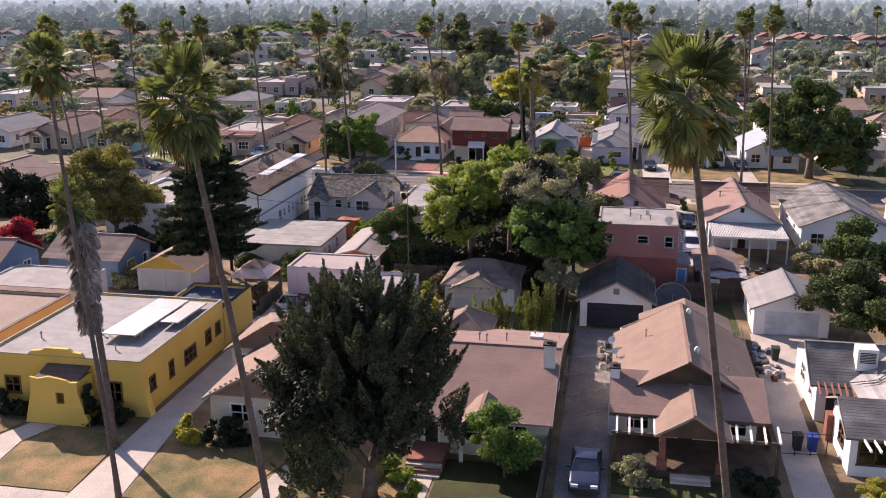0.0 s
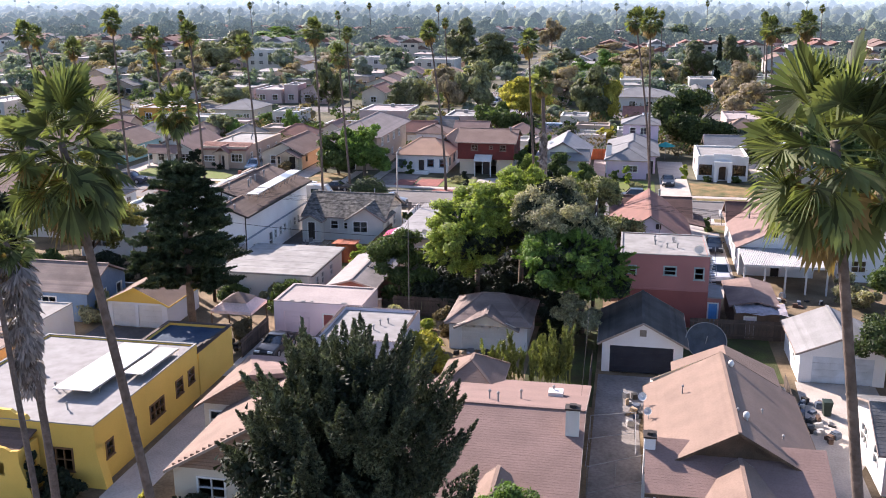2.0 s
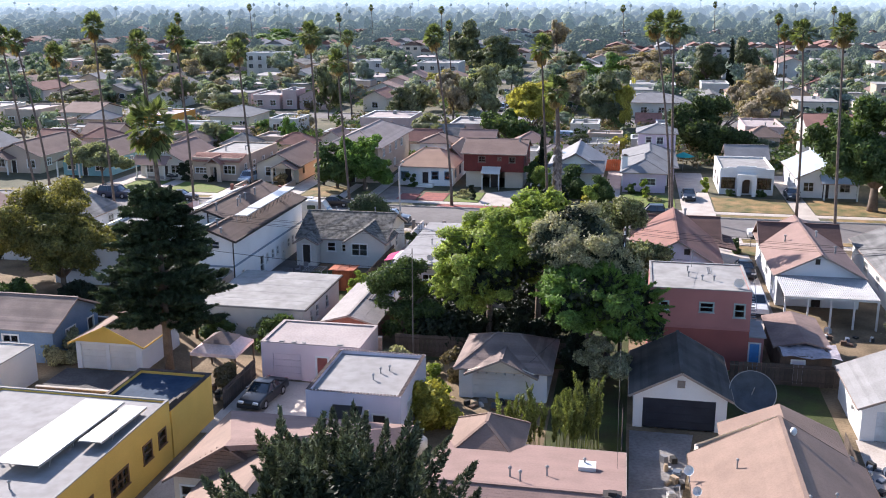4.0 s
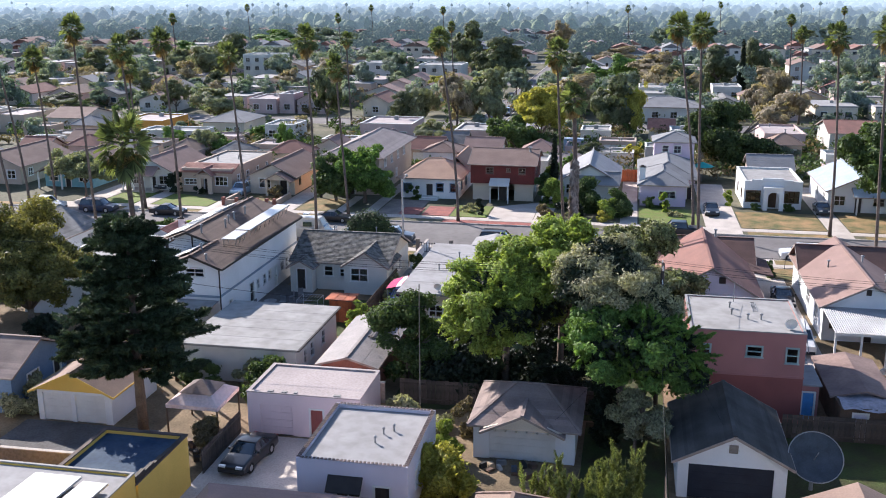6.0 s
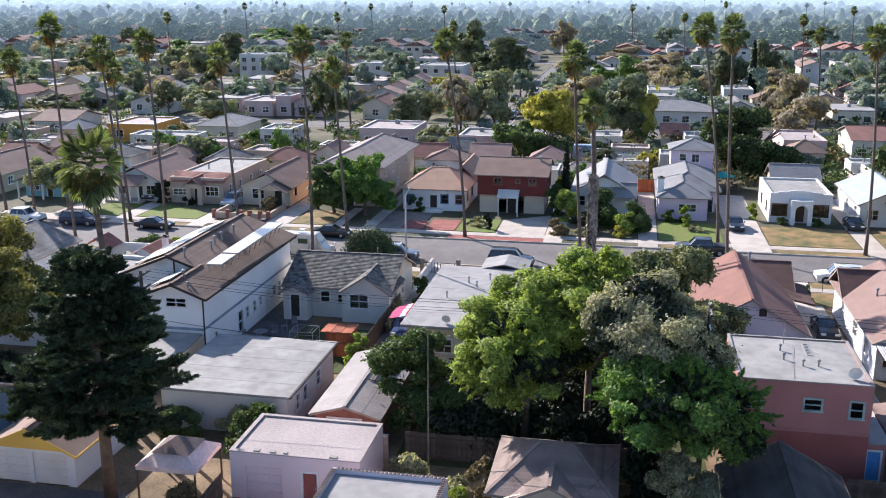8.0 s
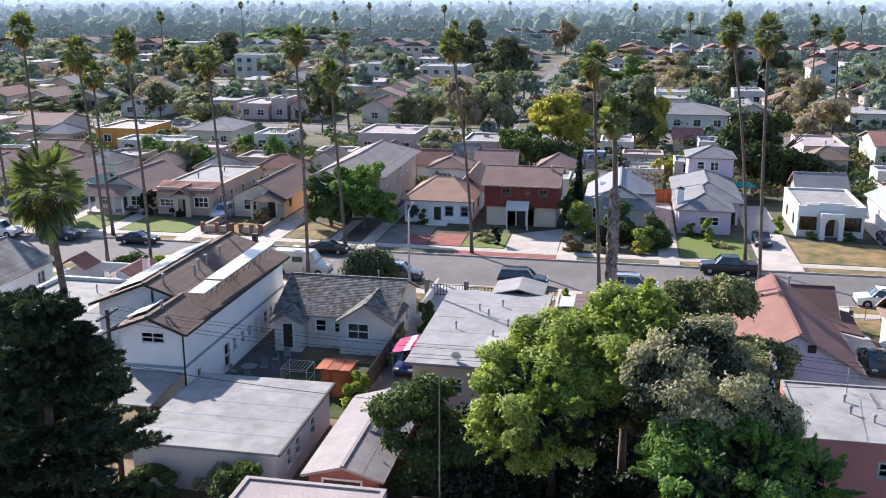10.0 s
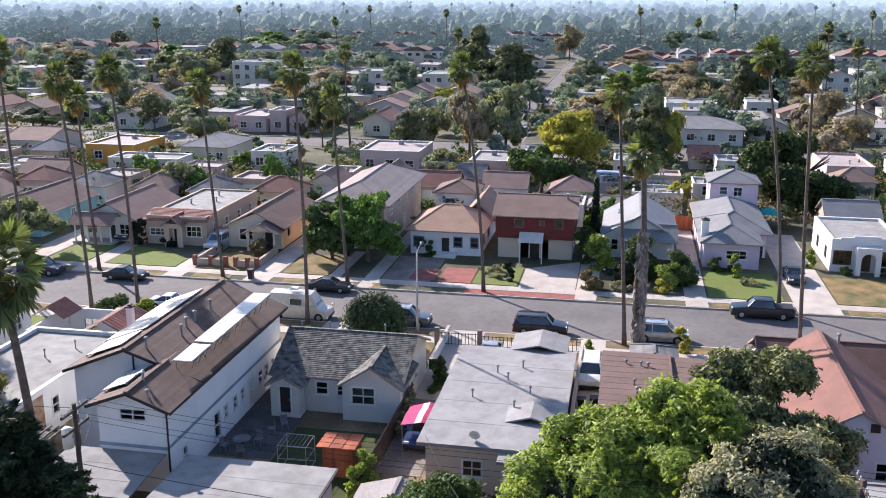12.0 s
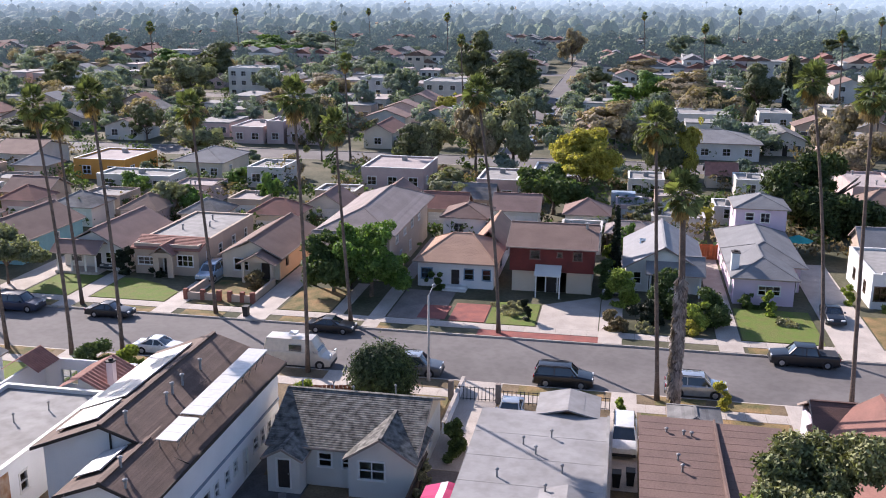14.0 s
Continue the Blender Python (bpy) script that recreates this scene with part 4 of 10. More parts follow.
part("gable_vent", Shape().box(-0.25, 0.25, 79.44, 79.5, 3.0, 3.5), wood_grey, h)

# white garage at the back of the next lot
B = (11.4, 17.4, 80.0, 87.0)
h = house(*B, "white stucco garage with a pale panelled door", "garage", "garage")
walls(B, 2.4, white_stucco, h, {"S": [(12.3, 16.6, 0.0, 2.1, "g", material("pale_blue_door_paint", (0.6, 0.66, 0.72), None, 1, 0.6, 0.05))], "W": [(82, 82.8, 1.0, 1.9, "w", 1)]}, tops={"S": 3.6, "N": 3.6})
gable_roof(B, 2.5, 3.8, "y", 0.35, material("pale_grey_shingle", (0.29, 0.285, 0.28), (0.23, 0.225, 0.22), 0.5, 0.9, 0.3, 10, island=0.1), h, ends=0.3)

# two-storey pink block
B = (-2.0, 5.5, 91.0, 98.6)
h = house(*B, "two-storey dusty pink block with dark red base")
walls(B, 3.3, oxblood, h, {}, z0=0)
walls(B, 6.35, pink_stucco, h, {"S": [(1.75, 2.75, 4.6, 5.35, "w", 1), (4.3, 5.05, 4.3, 5.35, "w", 1), (-1.2, -0.6, 4.6, 5.3, "w", 1)], "E": [(93, 94, 4.5, 5.4, "w"), (96, 97, 4.5, 5.4, "w")]}, z0=3.3, frame_mat=material("grey_green_frame", (0.36, 0.44, 0.42), None, 1, 0.7, 0.05))
flat_roof(B, 6.35, 6.33, roll_white, pink_stucco, h, roll_white, thick=0.14, capw=0.02)
part("storey_band", Shape().box(-2.04, 5.54, 90.95, 91.0, 3.25, 3.4), pink_stucco, h)
for x, y in ((1.0, 96.2), (1.0, 94.6), (2.0, 93.7), (2.9, 93.8)):
    vent(h, x, y, 6.33, 0.35, 0.06)
vent(h, 1.4, 97.6, 6.25, 1.5, 0.03, False)
s = Shape()
for k in range(8):
    s.beam((2.55, 97.6 - k * 0.28, 6.35), (2.85, 97.6 - k * 0.28, 6.35), 0.03)
s.beam((2.55, 97.7, 6.35), (2.55, 95.5, 6.35), 0.04), s.beam((2.85, 97.7, 6.35), (2.85, 95.5, 6.35), 0.04)
part("ladder", s, metal_grey, h)
dish_s = Shape()
for r0, r1, z0, z1 in ((0.0, 0.2, 0.0, 0.03), (0.2, 0.32, 0.03, 0.09), (0.32, 0.4, 0.09, 0.15)):
    for j in range(12):
        a, b = 2 * math.pi * j / 12, 2 * math.pi * (j + 1) / 12
        dish_s.quad(*[(4.6 + r * math.cos(t), 91.9 - 0.5 * z - 0.25 * r * math.sin(t) + 0.1, 6.75 + r * math.sin(t)) for r, t, z in ((r0, a, z0), (r1, a, z1), (r1, b, z1), (r0, b, z0))])
dish_s.beam((4.6, 92.1, 6.25), (4.6, 92.0, 6.75), 0.05)
part("satellite_dish", dish_s, white_trim, h)
AX = (5.5, 6.7, 91.6, 95.0)
walls(AX, 2.6, pink_stucco, h, {"S": [(5.65, 6.45, 0.0, 2.1, "d", blue_paint)]}, skip="W")
part("lean_to_roof", Shape().box(5.5, 6.85, 91.4, 95.2, 2.6, 2.72), roll_grey, h)
s = Shape()
for k in range(10):
    s.box(5.55, 6.5, 95.2 + k * 0.27, 95.45 + k * 0.27, 2.75 + k * 0.17, 2.8 + k * 0.17)
for x in (5.58, 6.5):
    s.beam((x, 95.2, 3.6), (x, 98.2, 5.4), 0.05)
part("outside_stair", s, metal_grey, h)

# house with the faded red gable
B = (-3.3, 5.0, 109.6, 124.0)
h = house(*B, "lilac stucco house with a faded red shingle gable")
walls(B, 3.0, lilac, h, {"S": [(-2.0, -0.8, 1.0, 2.2, "w"), (2.0, 3.4, 1.0, 2.2, "w")], "E": [(112, 113, 1, 2.2, "w"), (116, 117.2, 1, 2.2, "w")], "N": [(-1, 0.4, 0.9, 2.2, "w")]}, tops={"S": 5.3, "N": 5.3})
gable_roof(B, 3.1, 5.6, "y", 0.35, red_shingle, h, ends=0.3)
part("attic_window", Shape().box(1.45, 2.0, 109.52, 109.6, 4.2, 4.75), dark_trim, h)
s = Shape()
slope(s, (5.0, 118.5, 3.0), (7.2, 118.5, 2.6), (7.2, 124.3, 2.6), (5.0, 124.3, 3.2))
part("side_roof", s, material("dark_brown_shingle", (0.15, 0.085, 0.07), (0.11, 0.065, 0.055), 0.6, 0.9, 0.3, 12, island=0.12), h)
dark_brown_shingle = MATS["dark_brown_shingle"]
WF = (-3.3, 5.6, 124.0, 128.0)
walls(WF, 2.9, lilac, h, {"N": [(-2, -0.4, 0.9, 2.2, "w"), (1, 2, 0, 2.1, "d")]}, skip="S")
gable_roof((-3.3, 5.6, 121.0, 128.0), 2.95, 4.7, "x", 0.35, dark_brown_shingle, h, ends=0.3)
vent(h, 2.1, 123.2, 5.2, 0.5, 0.1)

# house with the white porch roof
B = (9.9, 17.2, 108.6, 124.6)
h = house(*B, "white house with faded brown gable and corrugated porch roof")
walls(B, 3.1, white_stucco, h, {"S": [(10.4, 11.8, 1.0, 2.2, "w"), (13, 13.9, 0, 2.1, "d"), (15, 16.4, 1, 2.2, "w")], "W": [(111, 112.2, 1, 2.3, "w"), (115, 116.4, 1, 2.3, "w"), (120, 121, 1, 2.3, "w")]}, tops={"S": 4.8, "N": 4.8})
gable_roof(B, 3.2, 5.1, "y", 0.4, brown_shingle, h, ends=0.4)
gable_roof((9.8, 17.4, 119.5, 125.5), 3.0, 4.8, "x", 0.35, dark_brown_shingle, h, ends=0.3)
part("attic_vent", Shape().box(13.1, 13.5, 108.5, 108.6, 4.1, 4.6), dark_trim, h)
s = Shape()
n = 46
for i in range(n):
    x = 9.7 + i * 0.17
    s.quad((x, 102.5, 2.75), (x + 0.085, 102.5, 2.81), (x + 0.085, 108.6, 3.0), (x, 108.6, 2.94))
    s.quad((x + 0.085, 102.5, 2.81), (x + 0.17, 102.5, 2.75), (x + 0.17, 108.6, 2.94), (x + 0.085, 108.6, 3.0))
part("porch_roof", s, material("weathered_corrugated_sheet", (0.42, 0.42, 0.42), (0.33, 0.33, 0.33), 0.5, 0.75, 0.1, 6, stain=0.4), h, "pale corrugated porch roof")
part("porch_beam", Shape().box(9.7, 17.5, 102.55, 102.7, 2.55, 2.74), white_trim, h)
for x in (9.8, 11.7, 13.6, 15.5, 17.4):
    part("porch_post", Shape().box(x - 0.08, x + 0.08, 102.55, 102.7, 0, 2.55), white_trim, h)
for x, y, z in ((11.6, 117.0, 4.3), (14.6, 117.6, 4.7), (15.6, 113, 4.3)):
    vent(h, x, y, z, 0.4, 0.08)

# lean-to store with tarpaulins
B = (7.6, 11.2, 89.0, 98.2)
h = house(*B, "low store shed under brown felt and a faded tarpaulin", "shed", "shed")
walls(B, 2.2, wood_dark, h, {"S": [(8.4, 9.3, 0, 1.9, "d", lilac)]})
s = Shape()
slope(s, (7.3, 91.0, 2.2), (7.3, 98.5, 2.2), (9.6, 98.5, 2.7), (9.6, 91.0, 2.7), step=0.9)
slope(s, (11.6, 98.5, 2.2), (11.6, 91.0, 2.2), (9.6, 91.0, 2.7), (9.6, 98.5, 2.7), step=0.9)
part("roof", s, material("brown_felt", (0.27, 0.19, 0.16), (0.16, 0.11, 0.1), 0.4, 0.95, 0.2, 5), h)
tarp_faded = material("faded_tarpaulin", (0.46, 0.40, 0.42), (0.25, 0.24, 0.27), 0.9, 0.8, 0.4, 4.0, stain=0.4)
s = Shape()
for i in range(6):
    for j in range(4):
        f = lambda u, w: (7.7 + u * 0.7, 88.6 + w * 0.75, 2.25 + 0.1 * math.sin(u * 1.7 + w) + 0.05 * math.cos(3 * w))
        s.quad(f(i, j), f(i + 1, j), f(i + 1, j + 1), f(i, j + 1))
part("tarpaulin", s, tarp_faded, h, "sagging faded tarpaulin")

# grey gable house at the edge
for bx, lab in (((19.6, 29.0, 108.0, 124.0), "white stucco house with grey shingle gables"), ((32.0, 41.0, 108.0, 124.0), "pale house with a brown shingle gable")):
    h = house(*bx, lab)
    walls(bx, 3.0, white_stucco, h, {"S": [(bx[0] + 1, bx[0] + 2.4, 1, 2.2, "w"), (bx[0] + 5, bx[0] + 6.4, 1, 2.2, "w")], "W": [(112, 113.2, 1, 2.2, "w"), (117, 118.4, 1, 2.2, "w")]}, tops={"S": 4.9, "N": 4.9})
    gable_roof(bx, 3.1, 5.1, "y", 0.4, grey_shingle if bx[0] < 20 else brown_shingle, h, ends=0.4)
h = house(24.0, 31.0, 82, 90, "weathered back garage with a brown roof", "garage", "garage")
walls((24.0, 31.0, 82, 90), 2.5, cream_stucco, h, {"S": [(25, 29.6, 0, 2.1, "g")]}, tops={"S": 3.6, "N": 3.6})
gable_roof((24.0, 31.0, 82, 90), 2.6, 3.8, "y", 0.3, brown_shingle, h)

# low brown-roofed house
B = (-14.6, -6.0, 110.6, 122.4)
h = house(*B, "low house with a brown felt roof of two shallow slopes")
walls(B, 2.75, cream_stucco, h, {"S": [(-13.4, -12.0, 1, 2.1, "w"), (-9.6, -8.8, 0, 2.0, "d")], "W": [(113, 114, 1, 2.1, "w"), (118, 119, 1, 2.1, "w")], "N": [(-13, -11.6, 1, 2.1, "w")]})
s = Shape()
slope(s, (-15.0, 110.2, 2.9), (-10.0, 110.2, 2.9), (-10.0, 122.7, 3.4), (-15.0, 122.7, 3.4), 0.2, 1.0, 0.012)
slope(s, (-9.96, 110.2, 2.8), (-5.6, 110.2, 2.8), (-5.6, 122.7, 3.25), (-9.96, 122.7, 3.25), 0.2, 1.0, 0.012)
brown_felt = material("dark_brown_felt", (0.19, 0.125, 0.105), (0.15, 0.10, 0.085), 0.4, 0.9, 0.25, 8.0, stain=0.3)
part("roof", s, brown_felt, h)
part("gutter", Shape().box(-10.05, -9.9, 110.1, 122.8, 3.0, 3.46), brown_felt, h)
for x, y in ((-13.2, 120.5), (-12.1, 120.3), (-11.6, 120.2), (-12.6, 116.8), (-12.4, 115.4)):
    vent(h, x, y, 3.2, 0.35, 0.07)
PX = (-12.6, -9.4, 123.2, 127.2)
walls(PX, 2.2, cream_stucco, h, {"N": [(-11.5, -10.6, 0, 2.0, "d")]})
hip_roof(PX, 2.3, 2.9, 0.3, grey_shingle, h, inset=1.4)

# flat grey house with the canopy beside it
B = (-25.2, -17.2, 105.0, 121.4)
h = house(*B, "low grey house with a flat felt roof of several levels")
walls(B, 3.2, cream_stucco, h, {"S": [(-22.9, -21.7, 1.2, 2.3, "w"), (-19.4, -18.6, 1.2, 2.2, "w", 1)], "W": [(108, 109, 1, 2.2, "w"), (114, 115.4, 1, 2.2, "w")], "N": [(-23, -21.4, 1, 2.2, "w"), (-20.4, -19.5, 0, 2.1, "d")]})
s = Shape()
s.box(-25.7, -16.9, 104.6, 121.8, 3.2, 3.42)
part("roof", s, roll_grey, h, "pale grey felt roof with seams")
for k, y in enumerate((107.9, 111.2, 114.6, 118.0)):
    part("felt_seam", Shape().box(-25.65, -16.95, y, y + 0.09, 3.42, 3.432), roll_white, h)
part("roof_step", Shape().box(-20.6, -16.9, 103.4, 106.0, 3.0, 3.18), roll_grey, h)
walls((-20.4, -17.2, 103.7, 105.0), 3.0, cream_stucco, h, {"S": [(-19.2, -18.4, 1.2, 2.2, "w", 1)]}, skip="N")
s = Shape()
for x0, x1, y0, y1, z in ((-20.8, -17.4, 108.4, 111.0, 3.9), (-22.0, -17.6, 121.4, 125.2, 3.9)):
    xm = (x0 + x1) / 2
    slope(s, (x0, y0, 3.4), (x0, y1, 3.4), (xm, y1, z), (xm, y0, z), 0.1, 1.2, 0.01)
    slope(s, (x1, y1, 3.4), (x1, y0, 3.4), (xm, y0, z), (xm, y1, z), 0.1, 1.2, 0.01)
part("roof_hump", s, roll_grey, h)
walls((-21.6, -18.0, 121.4, 124.9), 3.3, cream_stucco, h, {"N": [(-20.4, -19.4, 0, 2.1, "d")]}, skip="S", tops={"N": 3.7})
for x, y in ((-22.3, 116.6), (-20.6, 117.9), (-19.6, 113.2), (-20.4, 110.6), (-23.4, 112.0), (-21.4, 115.4)):
    vent(h, x, y, 3.42, 0.5, 0.06)
sd = Shape()
for j in range(12):
    a, b = 2 * math.pi * j / 12, 2 * math.pi * (j + 1) / 12
    sd.quad(*[(-22.2 + 0.35 * math.cos(t) * k, 105.4 - 0.15 * math.sin(t) * k - (0.1 if k else 0), 3.85 + 0.35 * math.sin(t) * k) for t, k in ((a, 1), (b, 1))], (-22.2, 105.45, 3.85))
sd.beam((-22.2, 105.6, 3.4), (-22.2, 105.4, 3.85), 0.05)
part("satellite_dish", sd, white_trim, h)
part("roof_parapet", Shape().box(-17.1, -16.9, 104.6, 121.8, 3.42, 3.55), roll_white, h)

# patchy grey house with porch and front gable
B = (-38.7, -29.1, 114.9, 123.8)
h = house(*B, "pale grey bungalow with a patchy worn grey shingle roof")
walls(B, 2.85, grey_stucco, h, {"S": [(-35.5, -34.6, 1.4, 2.4, "w", 1), (-33.9, -33.4, 1.4, 2.2, "w", 1)], "E": [(116.6, 117.4, 1.0, 2.2, "w", 1), (119.5, 120.5, 1.0, 2.3, "w", 1)], "N": [(-37, -35.4, 1, 2.2, "w"), (-33, -32.1, 0, 2.1, "d")]})
gable_roof(B, 2.95, 4.85, "x", 0.3, patchy_shingle, h, ends=0.3, lip=0.03)
for k in (-38.7, -29.1):
    s = gable_x(k, 0.2 if k < -35 else -0.2, 114.9, 123.8, 119.35, 2.85, 4.7)
    part("gable_wall", s, cream_stucco, h)
FG = (-33.2, -28.9, 113.9, 114.9)
walls(FG, 2.85, grey_stucco, h, {"S": [(-32.5, -30.8, 1.3, 2.6, "w")]}, skip="N", tops={"S": 4.2})
gable_roof((-33.2, -28.9, 113.9, 118.6), 2.9, 4.3, "y", 0.25, patchy_shingle, h, ends=0.25, lip=0.03)
PO = (-38.5, -36.3, 113.5, 114.9)
walls(PO, 2.6, grey_stucco, h, {"S": [(-37.85, -36.95, 0.35, 2.4, "d", dark_trim)]}, skip="N", tops={"S": 3.1})
gable_roof((-38.6, -36.2, 113.4, 116.9), 2.65, 3.3, "y", 0.2, patchy_shingle, h, ends=0.25, name="porch_roof")
for x, y in ((-38.2, 120.0), (-36.0, 120.2), (-34.4, 119.6), (-31.6, 120.4)):
    vent(h, x, y, 4.6, 0.5, 0.05)

# two-storey white house with brown tile roof and solar racks
B = (-45.0, -40.5, 101.5, 121.2)
B2 = (-49.4, -45.0, 106.3, 121.2)
h = house(-49.4, -40.5, 101.5, 121.2, "long two-storey white house with a brown tile roof and solar racks")
band = material("blue_grey_band", (0.28, 0.34, 0.42), None, 1, 0.7, 0.05)
low_holes = {"E": [(103.4, 104.0, 0.9, 2.2, "w", 1), (108.1, 109.1, 0.4, 2.3, "w", 1), (109.8, 110.4, 1.2, 2.2, "w", 1), (111.4, 112.1, 1.2, 2.2, "w", 1), (112.8, 113.4, 1.3, 2.2, "w", 1), (114.4, 115.2, 0.1, 2.2, "d", white_trim), (116.2, 117.0, 1.2, 2.2, "w", 1), (117.6, 118.2, 1.2, 2.2, "w", 1), (120.2, 120.8, 1.2, 2.2, "w", 1), (118.9, 119.5, 1.2, 2.2, "w", 1)]}
walls(B, 3.1, white_stucco, h, low_holes, skip="")
walls(B, 5.75, white_stucco, h, {"S": [(-43.5, -41.8, 4.75, 5.5, "w", 2)], "N": [(-44, -42.6, 4.3, 5.4, "w")]}, z0=3.1, tops={"S": 6.7})
walls(B2, 5.75, white_stucco, h, {"W": [(109, 110.2, 4.2, 5.3, "w"), (115, 116.2, 4.2, 5.3, "w"), (112, 113.2, 1.2, 2.3, "w")], "N": [(-48, -46.6, 4.3, 5.4, "w")]}, skip="E")
part("storey_band", Shape().box(-40.5, -40.44, 101.5, 121.2, 2.95, 3.15).box(-45.0, -40.5, 101.44, 101.5, 2.95, 3.15), band, h)
s = Shape()
# front wing
slope(s, (-45.5, 101.0, 5.7), (-45.5, 108.0, 5.7), (-42.75, 108.0, 6.75), (-42.75, 101.0, 6.75), 0.14, 0.2, 0.01)
slope(s, (-40.0, 113.0, 5.7), (-40.0, 101.0, 5.7), (-42.75, 101.0, 6.75), (-42.75, 113.0, 6.75), 0.14, 0.2, 0.01)
# main body
slope(s, (-49.9, 105.8, 5.75), (-49.9, 121.7, 5.75), (-45.4, 121.7, 7.55), (-45.4, 105.8, 7.55), 0.14, 0.2, 0.01)
slope(s, (-40.0, 121.7, 5.72), (-40.0, 105.8, 5.72), (-45.4, 105.8, 7.55), (-45.4, 121.7, 7.55), 0.14, 0.2, 0.01)
s.beam((-45.4, 105.8, 7.58), (-45.4, 121.7, 7.58), 0.26, 0.1), s.beam((-42.75, 101.0, 6.78), (-42.75, 106.5, 6.78), 0.26, 0.1)
rf = part("roof", s, dark_tile, h)
s = Shape()
for y0, pts in ((100.97, ((-45.5, 5.62), (-42.75, 6.67), (-40.0, 5.62))), (105.77, ((-49.9, 5.67), (-45.4, 7.47), (-40.0, 5.64)))):
    for (a, za), (b, zb) in zip(pts, pts[1:]):
        s.beam((a, y0, za), (b, y0, zb), 0.05, 0.2)
s.beam((-39.96, 101.0, 5.6), (-39.96, 121.7, 5.6), 0.05, 0.2), s.beam((-49.94, 105.8, 5.64), (-49.94, 121.7, 5.64), 0.05, 0.2)
part("fascia", s, dark_trim, rf)
for y in (106.3, 121.0):
    part("gable_wall", Shape().prism([(-49.4, 5.75), (-40.5, 5.75), (-45.4, 7.4)], y, y + 0.2), white_stucco, h)
part("downpipe", Shape().beam((-40.4, 101.42, 0.1), (-40.4, 101.42, 5.6), 0.09), dark_trim, h)
part("downpipe", Shape().beam((-45.0, 106.2, 3.2), (-45.0, 106.2, 7.3), 0.09), dark_trim, h)
solar(h, -41.9, -40.6, 105.6, 108.6, 7.15, 7.2, 1, 3)
solar(h, -42.0, -40.6, 109.0, 119.8, 7.2, 7.3, 1, 9)
solar(h, -48.9, -46.2, 107.0, 109.9, 6.4, 7.42, 2, 2, "x")
solar(h, -49.4, -46.2, 110.3, 119.8, 6.2, 7.42, 2, 6, "x")
solar(h, -45.2, -43.6, 102.6, 105.6, 6.05, 6.65, 1, 2, "x")
for x, y, z in ((-44.4, 107.0, 7.4), (-43.6, 110.5, 7.15), (-43.9, 111.9, 7.2), (-43.9, 113.3, 7.2), (-43.9, 116, 7.2), (-42.6, 103.0, 6.7), (-41.6, 101.6, 6.2)):
    vent(h, x, y, z, 0.55, 0.08)
# carport before it
c = thing("carport", (-43.6, 98.6, 0), "low carport with a bluish white sheet roof", "carport")
s = Shape()
slope(s, (-47.0, 96.6, 2.35), (-40.6, 96.6, 2.35), (-40.6, 101.4, 2.75), (-47.0, 101.4, 2.75), 0.08, 1.6, 0.01)
part("roof", s, roll_white, c)
for x in (-46.8, -43.8, -40.8):
    part("post", Shape().box(x - 0.06, x + 0.06, 96.7, 96.82, 0, 2.3), white_trim, c)

# flat garage below it
B = (-38.8, -30.0, 91.0, 101.0)
h = house(*B, "long flat-roofed pale grey garage", "garage", "garage")
walls(B, 2.75, grey_stucco, h, {"E": [(92.7, 93.4, 1.0, 2.2, "w", 1), (94.2, 95.0, 1.0, 2.2, "w", 1), (97.0, 97.8, 1.0, 2.2, "w", 1)]})
s = Shape().box(-39.1, -29.75, 90.7, 101.3, 2.75, 2.92)
part("roof", s, roll_white, h)
for y in (92.8, 94.9, 97.0, 99.1):
    part("felt_seam", Shape().box(-39.05, -29.8, y, y + 0.07, 2.92, 2.93), roll_grey, h)
part("gutter", Shape().box(-29.75, -29.62, 90.7, 101.3, 2.78, 2.9), dark_trim, h)

# pink garage and the lilac flat block
B = (-30.5, -22.8, 82.9, 88.0)
h = house(*B, "pale pink flat-roofed garage with a worn coping", "garage", "garage")
walls(B, 2.9, pale_pink, h, {"S": [(-29.6, -27.4, 0.0, 2.1, "g", pale_pink), (-26.2, -25.3, 0.0, 2.0, "d", oxblood)]})
flat_roof(B, 2.9, 2.86, roll_pink, pale_pink, h, roll_pink, capw=0.02)
for i in range(4):
    x = random.uniform(-30, -23.2)
    part("loose_tile", Shape().box(x, x + random.uniform(0.2, 0.5), 83.0, 83.25, 2.97, 3.03), roll_white, h)
B = (-23.8, -17.5, 73.6, 81.2)
h = house(*B, "lilac stucco block with a flat grey roof edged in barrel tiles")
walls(B, 3.35, lilac, h, {"S": [(-21.6, -20.2, 1.2, 2.4, "w"), (-19.4, -18.5, 0, 2.1, "d")], "E": [(75.4, 76.6, 1.2, 2.3, "w"), (78.4, 79.4, 1.2, 2.3, "w", 1)], "W": [(75, 76.2, 1.2, 2.3, "w")]})
flat_roof(B, 3.35, 3.2, roll_grey, lilac, h, lilac, capw=0.0)
s = Shape()
slope(s, (-22.0, 72.9, 1.9), (-20.0, 72.9, 1.9), (-20.0, 73.58, 2.6), (-22.0, 73.58, 2.6), 0.05, 0.6, 0.003)
part("window_awning", s, dark_trim, h, "dark brown window awning")
for x in (-23.7, -17.6):
    barrel_coping(h, 73.7, 81.1, x, 3.42, "y", 0.22)
barrel_coping(h, -23.6, -17.6, 81.1, 3.42, "x", 0.22)
barrel_coping(h, -23.6, -17.6, 73.7, 3.42, "x", 0.22)
